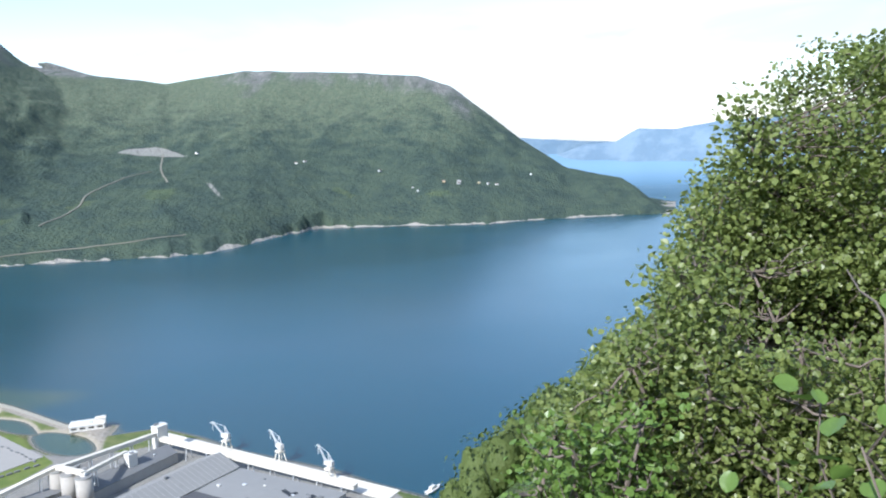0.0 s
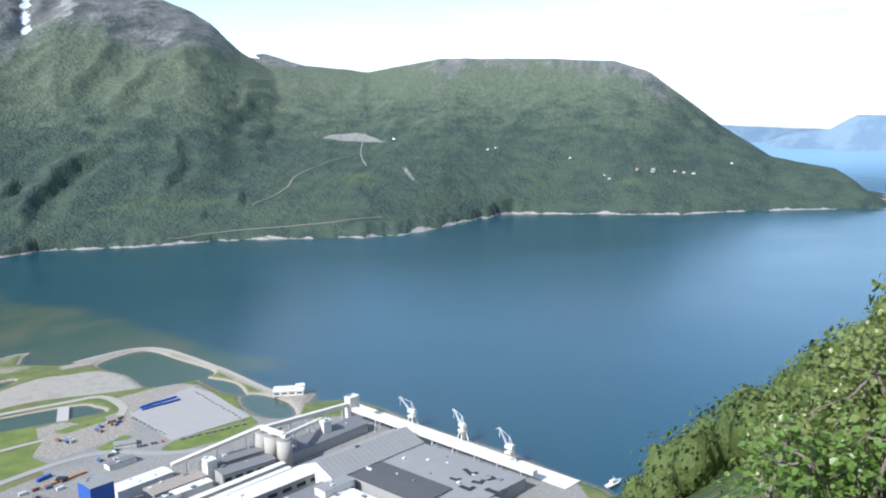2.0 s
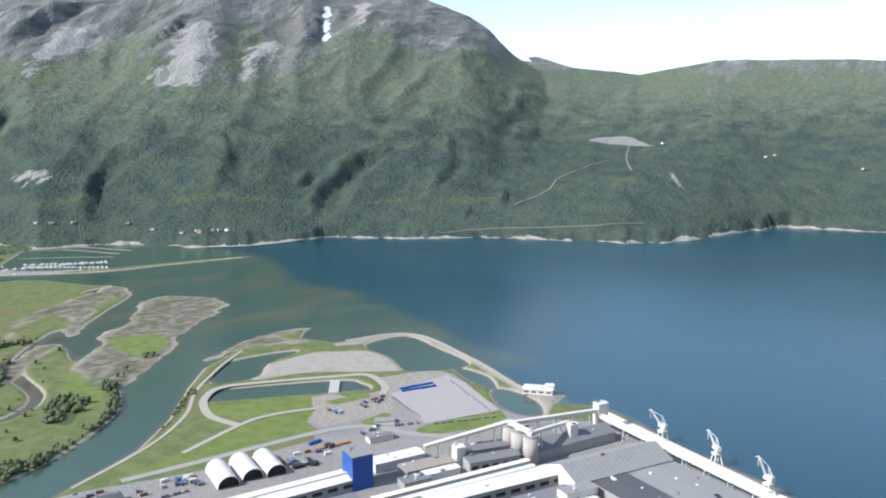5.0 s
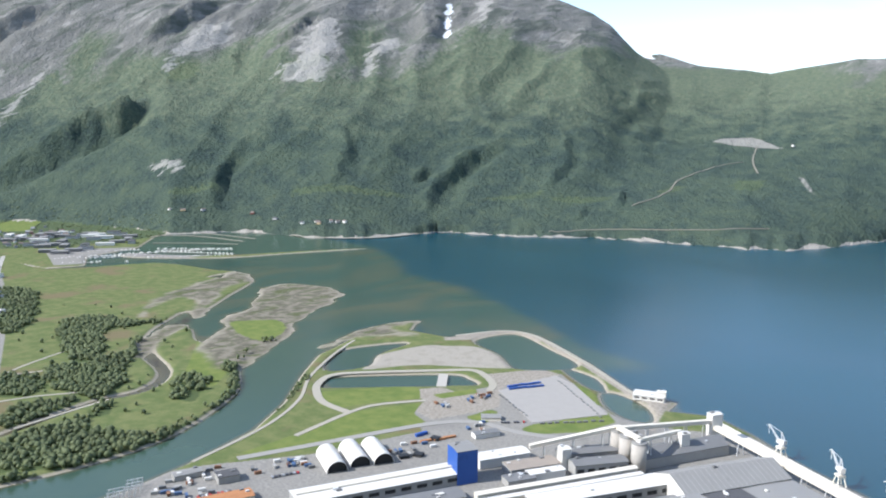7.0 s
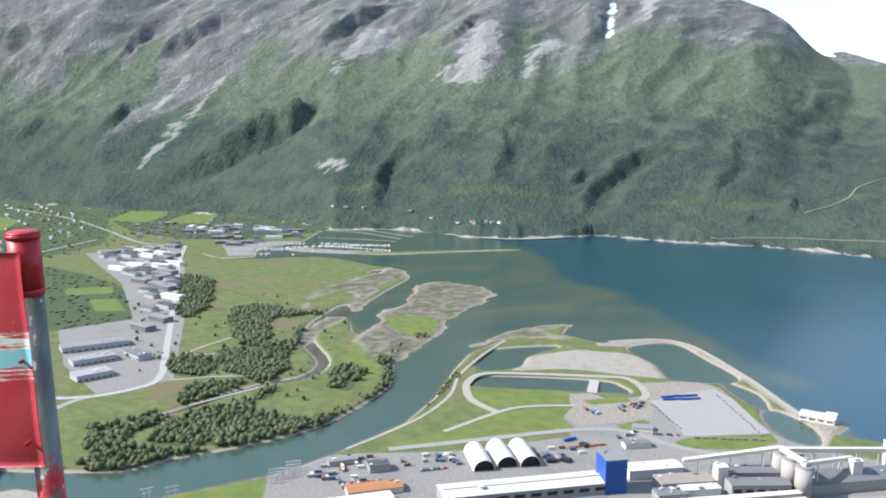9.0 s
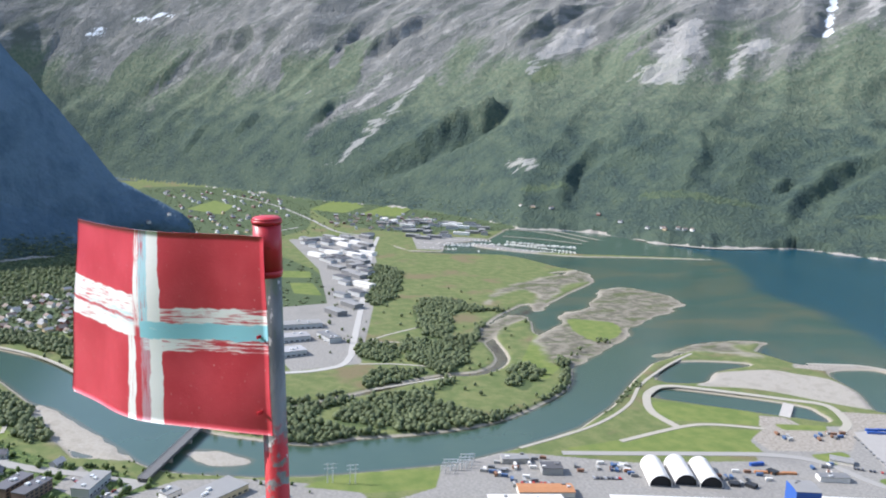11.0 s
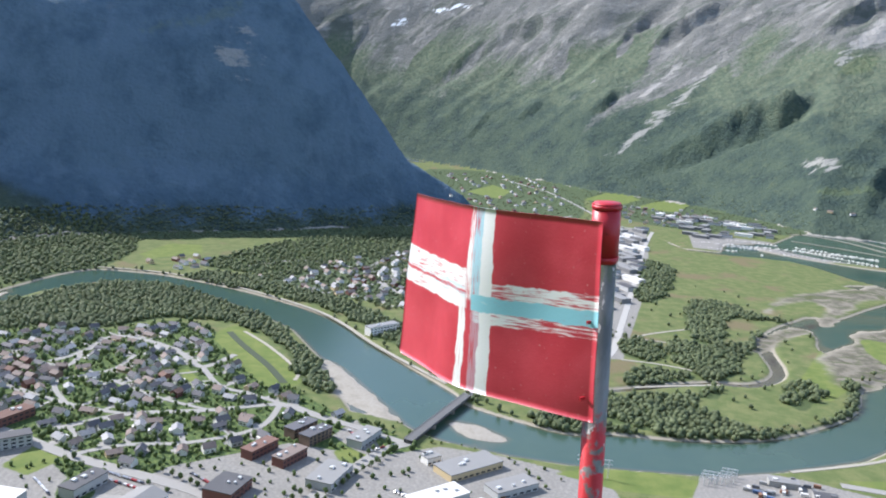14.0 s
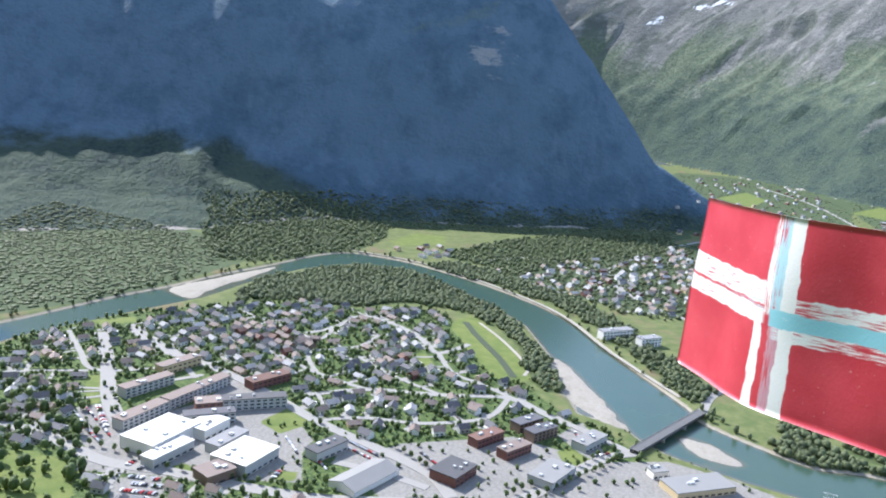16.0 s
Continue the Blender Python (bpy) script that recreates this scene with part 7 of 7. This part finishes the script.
# valley floor beyond the river: hedges and thickets, and the wooded foot of the dark wall
spots = []
for k, (poly, gap, keep) in enumerate([
        ([(-1320, -450), (-1560, -440), (-1760, 130), (-2000, 120), (-2000, -200), (-1700, -700), (-1200, -640)], 9.5, 0.85),
        ([(-1130, 120), (-1265, -150), (-1438, -40), (-1735, 150), (-1900, 330), (-1560, 430), (-1260, 370), (-1250, 250)], 16, 0.6),
        ([(-1900, 130), (-2100, 620), (-2500, 700), (-3300, 700), (-3400, 250), (-2500, 150)], 22, 0.7),
        ([(-760, -680), (-1150, -560), (-1250, -640), (-1300, -1000), (-700, -1000)], 8.5, 0.85),
        ([(-2080, 1180), (-2030, 1000), (-2100, 760), (-2500, 700), (-3200, 900), (-3000, 1450), (-2300, 1340)], 19, 0.7)]):
    x, y, z = sample(poly, gap, 60 + k, keep=keep)
    for a, b, c in zip(x, y, z):
        h = rr.uniform(2.0, 3.6)
        spots.append((a, b, c - 0.9, h, h * rr.uniform(2.5, 3.8)))
x, y, z = sample([(-1265, -189), (-1438, -53), (-1735, 130), (-1500, 190), (-1115, 110), (-1131, 10), (-1210, -94)], 10, 88, keep=0.7)
spots += [(a, b, c - 0.5, h, h * 1.3) for a, b, c, h in zip(x, y, z, rr.uniform(3.5, 7.5, len(x)))]
lawn_sd = union_sd(GRASS, False)
built_sd = union_sd(BUILT, False)
sx, sy = np.array([s[0] for s in spots]), np.array([s[1] for s in spots])
keep = (lawn_sd(sx, sy) < -2) & (built_sd(sx, sy) < 0)
spots = [s for s, k in zip(spots, keep) if k]
scatter("valley_trees", "green thickets and hedgerow trees over the valley floor", spots, low_t, WOODLAND, "trees")

# garden trees in the town
spots = []
x, y, z = sample(TOWN, 5.6, 91, keep=0.66)
ok = union_sd(BUILT + GRASS, False)(x, y) < -1
x, y, z = x[ok], y[ok], z[ok]
hx = np.array(HOUSES + [(b[0], b[1]) for b in BIG])
for a, b, c in zip(x, y, z):
    d = np.hypot(PTS[:, 0] - a, PTS[:, 1] - b).min()
    if d < 5.5 or np.hypot(hx[:, 0] - a, hx[:, 1] - b).min() < 5.8:
        continue
    if any(math.hypot(a - q[0], b - q[1]) < q[2] * 0.9 for q in BIG if q[2] > 6):
        continue
    h = rr.uniform(1.8, 6.5)
    spots.append((a, b, c - 0.3, h, h * rr.uniform(0.75, 1.15)))
x, y, z = sample([(-400, -480), (-520, -480), (-620, -520), (-560, -400), (-480, -360), (-420, -380)], 13, 92, keep=0.6)
spots += [(a, b, c - 0.3, h, h * 0.85) for a, b, c, h in zip(x, y, z, rr.uniform(6, 12, len(x)))]
# small trees on the verges of the car parks and yards
x, y, z = sample([(-700, -430), (-440, -430), (-440, -100), (-530, 150), (-640, 160), (-720, 0), (-640, -250)], 11, 93, keep=0.45)
for a, b, c in zip(x, y, z):
    if np.hypot(PTS[:, 0] - a, PTS[:, 1] - b).min() > 8 and all(math.hypot(a - q[0], b - q[1]) > q[2] * 1.05 for q in BIG):
        h = rr.uniform(1.8, 4.5)
        spots.append((a, b, c - 0.3, h, h * rr.uniform(0.8, 1.3)))
scatter("garden_trees", "green garden trees and hedges between the houses", spots, far_t, GARDEN, "trees")


# street trees that stand singly
def street_tree():
    ob = thing("tree", "young green street tree with a slim trunk", "tree", pose(-600, -10, 2.6), "avenue trees")
    bm = bmesh.new()
    tube(bm, (0, 0, -0.3), (0, 0, 2.6), 0.16, 0.1, 7)
    part("trunk", bm, BARK, ob)
    tv, tf = crown_template(44, 3, 60)
    me = bpy.data.meshes.new("crown")
    me.from_pydata((tv * [4.2, 4.2, 5.5] + [0, 0, 1.0]).tolist(), [], tf)
    me.materials.append(GARDEN)
    o = new("crown", me)
    o.parent = ob
    return ob


st = street_tree()
for (ax, ay), (bx, by), n in (((-545, -40), (-650, 32), 14), ((-552, -52), (-655, 18), 14), ((-600, -150), (-560, -95), 8), ((-505, -300), (-510, -190), 12), ((-515, -330), (-522, -410), 8)):
    for i in range(n):
        t = i / (n - 1)
        copy_thing(st, pose(ax + (bx - ax) * t + rng.uniform(-1, 1), ay + (by - ay) * t + rng.uniform(-1, 1), 2.6, 0, 0, rng.uniform(0, 360)))

# the wood on the steep slope beside the lookout
near_t = [crown_template(200 + k, 2, 170, 1.0 + 0.2 * (k % 3), 0.36, 0.62) for k in range(5)]
mid_t = [crown_template(240 + k, 2, 60, 1.0 + 0.2 * (k % 3), 0.37, 0.6) for k in range(5)]
spots = []
for k in range(14000):
    r, a = 22 + 480 * rr.uniform() ** 0.8, rr.uniform(-42, 12)
    x, y = float(-math.sin(radians(a)) * r), float(math.cos(radians(a)) * r)
    spots.append((x, y, a, r))
arr = np.array(spots)
z, sd, mud, hill, near = ground_height(arr[:, 0], arr[:, 1])
grid, spots2 = set(), []
for (x, y, a, r), zz in zip(spots, z):
    g = 2.3 if r < 90 else 3.4
    cell = (int(x // g), int(y // g), g)
    if cell in grid or zz < 6 or (r < 60 and a > 0):
        continue
    grid.add(cell)
    h = rr.uniform(3, 6.5)
    # keep the crowns under the line of sight over the slope
    top = float(table(a, [(-42, 3), (-20, -4), (-14, -12), (-9, -16.0), (-4, -19.3), (0, -22.2), (1.4, -23.3), (4, -27), (12, -34)]))
    room = 300 + r * math.tan(radians(top)) - zz
    if room < 0.8:
        continue
    h = min(h, room)
    spots2.append((x, y, zz - 0.6, h, max(h * 0.8, 3.0 if r > 90 else 2.0)))
spots2 = spots2[:2300]
scatter("hillside_wood", "sunlit birch and hazel wood on the steep slope", [q for q in spots2 if math.hypot(q[0], q[1]) < 110], near_t, HILLWOOD, "wood")
scatter("hillside_wood", "sunlit birch and hazel wood further down the slope", [q for q in spots2 if math.hypot(q[0], q[1]) >= 110], mid_t, HILLWOOD, "wood")

# ---- the leafy tree and shrubs beside the lookout ----
def real_leaf(name, dark, light):
    m = Nodes(name)
    p = m.pos()
    r = m.island()
    c = m.mix(r, dark, light)
    c = m.mix(m.step(m.noise(p, 1.5, 3), 0.4, 0.7), c, m.mix(r, light, dark))
    c = m.mix(m.math("MULTIPLY", m.step(m.noise(p, 60, 3), 0.55, 0.75), 0.35), c, tuple(min(1, v * 1.5) for v in light))
    m.put(m.bsdf.inputs["Base Color"], c)
    m.bsdf.inputs["Roughness"].default_value = 0.38
    m.bsdf.inputs["Specular IOR Level"].default_value = 0.45
    tr = m.add("BsdfTranslucent")
    m.put(tr.inputs[0], m.mix(0.5, c, (0.2, 0.3, 0.04)))
    mixer = m.add("MixShader")
    mixer.inputs[0].default_value = 0.3
    m.l.new(m.bsdf.outputs[0], mixer.inputs[1])
    m.l.new(tr.outputs[0], mixer.inputs[2])
    m.l.new(mixer.outputs[0], m.n["Material Output"].inputs[0])
    return m.mat


LEAF = real_leaf("tree_leaves", (0.085, 0.125, 0.03), (0.25, 0.29, 0.09))
LEAF_FRESH = real_leaf("fresh_leaves", (0.09, 0.16, 0.03), (0.17, 0.26, 0.06))
TWIG = plain("twig_bark", (0.16, 0.13, 0.11), 0.85, 0, 0.35, 20, 0.3)
BIRCH = plain("pale_birch_bark", (0.5, 0.46, 0.42), 0.8, 0, 0.35, 25, 0.4)
STAND = Vector((0.44, 0.24, 300.0))
LEAF_OUTLINE = np.array([(0, 0, 0), (-0.36, 0.25, 0.07), (-0.4, 0.58, 0.09), (0, 1.0, -0.05), (0.4, 0.58, 0.09), (0.36, 0.25, 0.07)])
LEAF_FACES = [(0, 1, 2, 3), (0, 3, 4, 5)]


def leaf_mass(name, clumps, per, size, mat, parent, seed, spread=0.24):
    """The leaves of one crown: clumps of loose, folded leaves facing mostly up and out."""
    r = np.random.RandomState(seed)
    cl = np.array(clumps)
    counts = np.maximum(6, (per * r.uniform(0.5, 1.4, len(cl))).astype(int))
    q = np.repeat(cl, counts, 0)
    k = len(q)
    q = q + np.clip(r.normal(size=(k, 3)), -1.7, 1.7) * [spread, spread, spread * 0.75]
    nrm = np.array([0, 0, 0.8]) + r.normal(size=(k, 3)) * 0.7
    nrm /= np.linalg.norm(nrm, axis=1)[:, None]
    u = np.cross(nrm, r.normal(size=(k, 3)))
    u /= np.linalg.norm(u, axis=1)[:, None] + 1e-9
    w = np.cross(nrm, u)
    s = size * r.uniform(0.65, 1.3, (k, 1, 1))
    L = LEAF_OUTLINE[None]
    v = q[:, None] + s * (L[:, :, :1] * w[:, None] * 1.05 + L[:, :, 1:2] * u[:, None] + L[:, :, 2:] * nrm[:, None])
    allv = [v.reshape(-1, 3)]
    base_i = np.arange(k)[:, None] * 6
    faces = np.concatenate([base_i + np.array(f) for f in LEAF_FACES]).tolist()
    me = bpy.data.meshes.new(name)
    base = np.array(parent.matrix_basis.translation)
    me.from_pydata((np.concatenate(allv) - base).tolist(), [], faces)
    me.materials.append(mat)
    o = new(name, me)
    o.parent = parent
    return o


def limb(bm, a, b, ra, rb, r, bend=0.12, n=5, sides=6):
    """A crooked, tapering branch from a to b, in one skin."""
    a, b = Vector(a), Vector(b)
    L = (b - a).length
    pts = [a.lerp(b, i / n) + Vector(r.normal(size=3)) * bend * L * 0.25 * math.sin(math.pi * i / n) + Vector((0, 0, -bend * L * 0.3 * math.sin(math.pi * i / n))) for i in range(n + 1)]
    rows = []
    for i, p in enumerate(pts):
        d = pts[min(i + 1, n)] - pts[max(i - 1, 0)]
        q = d.to_track_quat("Z", "Y").to_matrix()
        w = ra + (rb - ra) * i / n
        rows.append([bm.verts.new(p + q @ Vector((math.cos(6.28318 * k / sides) * w, math.sin(6.28318 * k / sides) * w, 0))) for k in range(sides)])
    for i in range(n):
        for k in range(sides):
            bm.faces.new((rows[i][k], rows[i][(k + 1) % sides], rows[i + 1][(k + 1) % sides], rows[i + 1][k]))
    bm.faces.new(rows[-1])
    return pts


TREE_TOP = [(-40, 5.0), (-26.8, 5.2), (-24.7, 5.65), (-22.1, 6.1), (-20.15, 5.2), (-19.1, 3.3), (-18.2, -0.5), (-17.2, -2.6), (-16.1, -4), (-14.9, -6.7), (-14, -8.6),
            (-13.5, -11.3), (-11.3, -12.7), (-9.4, -15.3), (-7, -18), (-4.8, -20), (-4, -22.5), (-3.5, -27)]


def grow(name, label, az, dist, low, high, count, per, size, mat, seed, stems, spread, birch=False):
    """A tree or shrub whose clumps fill a stretch of the thicket between two heights of view."""
    r = np.random.RandomState(seed)
    foot = STAND + bearing(sum(az) / 2, sum(dist) / 2)
    foot.z = ground_z(foot.x, foot.y) - 0.05
    ob = thing(name, label, "tree" if birch else "shrub", Matrix.Translation(foot), "thicket by the lookout")
    clumps = []
    tries = 0
    while len(clumps) < count and tries < count * 60:
        tries += 1
        a, d = r.uniform(*az), r.uniform(*dist)
        e = r.uniform(low, high)
        margin = math.degrees(spread / d) * 1.2
        if e > float(table(a, TREE_TOP)) - margin + r.uniform(-0.8, 0.5):
            continue
        q = STAND + bearing(a, d, d * math.tan(radians(e)))
        gz = 298.3 - 0.24 * math.hypot(q.x, q.y)
        if q.z < gz + 0.1:
            continue
        if float(fbm(np.array([q.x * 1.5]), np.array([q.z * 1.5 + q.y]), 2)[0]) < 0.36:
            continue
        clumps.append(tuple(q))
    leaf_mass("crown", clumps, per, size, mat, ob, seed + 1, spread)
    cl = np.array(clumps)
    tops = cl[np.argsort(-cl[:, 2])]
    spine = []
    for k in range(stems):
        tip = Vector(tops[int(k * len(tops) * 0.22 / max(stems, 1)) % len(tops)])
        bm = bmesh.new()
        start = foot + Vector((r.uniform(-0.25, 0.25), r.uniform(-0.25, 0.25), 0))
        w = 0.055 if birch else 0.022
        pts = limb(bm, start - foot, tip - foot, w, 0.008, r, 0.35, 8, 8)
        part("stem", bm, BIRCH if birch and k == 0 else TWIG, ob, "", True)
        spine += [p + foot for p in pts]
    sp = np.array([tuple(p) for p in spine])
    bm = bmesh.new()
    for c in clumps:
        below = sp[sp[:, 2] < c[2] + 0.15]
        if not len(below):
            continue
        k = int(np.linalg.norm(below - np.array(c), axis=1).argmin())
        limb(bm, Vector(below[k]) - foot, Vector(c) - foot, 0.009, 0.003, r, 0.25, 4, 4)
        for j in range(3):
            limb(bm, Vector(c) - foot, Vector(c) - foot + Vector(np.clip(r.normal(size=3), -1.2, 1.2)) * spread * 0.8, 0.003, 0.0015, r, 0.2, 2, 3)
    tagged(part("branchwork", bm, TWIG, ob, "", True), kind="stuff")
    return ob


grow("birch_tree", "tall leafy birch with sunlit green leaves and pale stems", (-37, -13.5), (5.2, 7.6), -13, 6.5, 620, 92, 0.038, LEAF, 31, 5, 0.11, True)
grow("hazel_shrub", "dense green hazel shrub below the birch", (-36, -12), (4.0, 6.2), -22, -8, 410, 84, 0.036, LEAF, 41, 5, 0.11)
grow("hazel_shrub", "broad green shrub on the slope edge", (-34, -6), (3.6, 5.4), -32, -14, 500, 80, 0.032, LEAF, 51, 6, 0.1)
grow("willow_shrub", "low shrub with fresh light green shoots", (-13, -4.5), (3.2, 4.2), -30, -20, 60, 40, 0.036, LEAF_FRESH, 61, 5, 0.1)


# a hazel shoot close by, its leaves large enough to tell apart
def shoot(seed, az, el, d, n, size, label):
    r = np.random.RandomState(seed)
    tip = STAND + bearing(az, d, d * math.tan(radians(el)))
    foot = STAND + bearing(az - 3, d * 1.1)
    foot.z = ground_z(foot.x, foot.y) - 0.05
    ob = thing("hazel_shoot", label, "shoot", Matrix.Translation(foot), "shoots by the lookout")
    bm = bmesh.new()
    pts = limb(bm, Vector((0, 0, 0)), tip - foot, 0.008, 0.003, r, 0.2, 8, 6)
    part("stem", bm, TWIG, ob, "", True)
    me = bpy.data.meshes.new("leaf")
    grid = []
    for i in range(7):
        v = i / 6
        half = 0.46 * math.sin(math.pi * min(1, 0.08 + v * 0.92)) ** 0.7
        for s in (-1, -0.5, 0, 0.5, 1):
            grid.append((s * half, v, 0.09 * abs(s) - 0.16 * v * v))
    me.from_pydata(grid, [], [(i * 5 + j, i * 5 + j + 1, i * 5 + j + 6, i * 5 + j + 5) for i in range(6) for j in range(4)])
    me.polygons.foreach_set("use_smooth", np.ones(24, bool))
    me.materials.append(LEAF_FRESH)
    for k in range(n):
        t = 0.35 + 0.65 * k / (n - 1)
        q = pts[0].lerp(pts[-1], t) + Vector(r.normal(size=3)) * 0.07
        o = new("leaf", me)
        o.parent = ob
        m = pose(q.x, q.y, q.z, r.uniform(-50, 30), r.uniform(-40, 40), r.uniform(0, 360))
        s = size * r.uniform(0.7, 1.15)
        o.matrix_basis = m @ Matrix.Diagonal((s, s, s, 1))
    return ob


shoot(3, -24.0, -17, 2.1, 20, 0.062, "hazel shoot with round light green leaves")
shoot(4, -27.5, -12, 2.0, 16, 0.062, "hazel shoot with broad fresh leaves")
shoot(5, -21.5, -22, 2.2, 14, 0.058, "low hazel shoot with round leaves")
shoot(6, -26.5, -20, 1.9, 14, 0.06, "leafy hazel shoot close to the path")
shoot(7, -28.5, -4.5, 2.3, 9, 0.055, "thin hazel shoot with a few leaves")

bm = bmesh.new()
bough = thing("fallen_branch", "bare pale birch branch caught in the thicket", "branch", Matrix.Translation(STAND + bearing(-31, 2.6, -0.75)))
limb(bm, (0, 0, 0), (STAND + bearing(-25.2, 3.1, -0.5)) - (STAND + bearing(-31, 2.6, -0.75)), 0.007, 0.003, np.random.RandomState(9), 0.1, 6, 8)
part("wood", bm, BARK, bough, "", True)
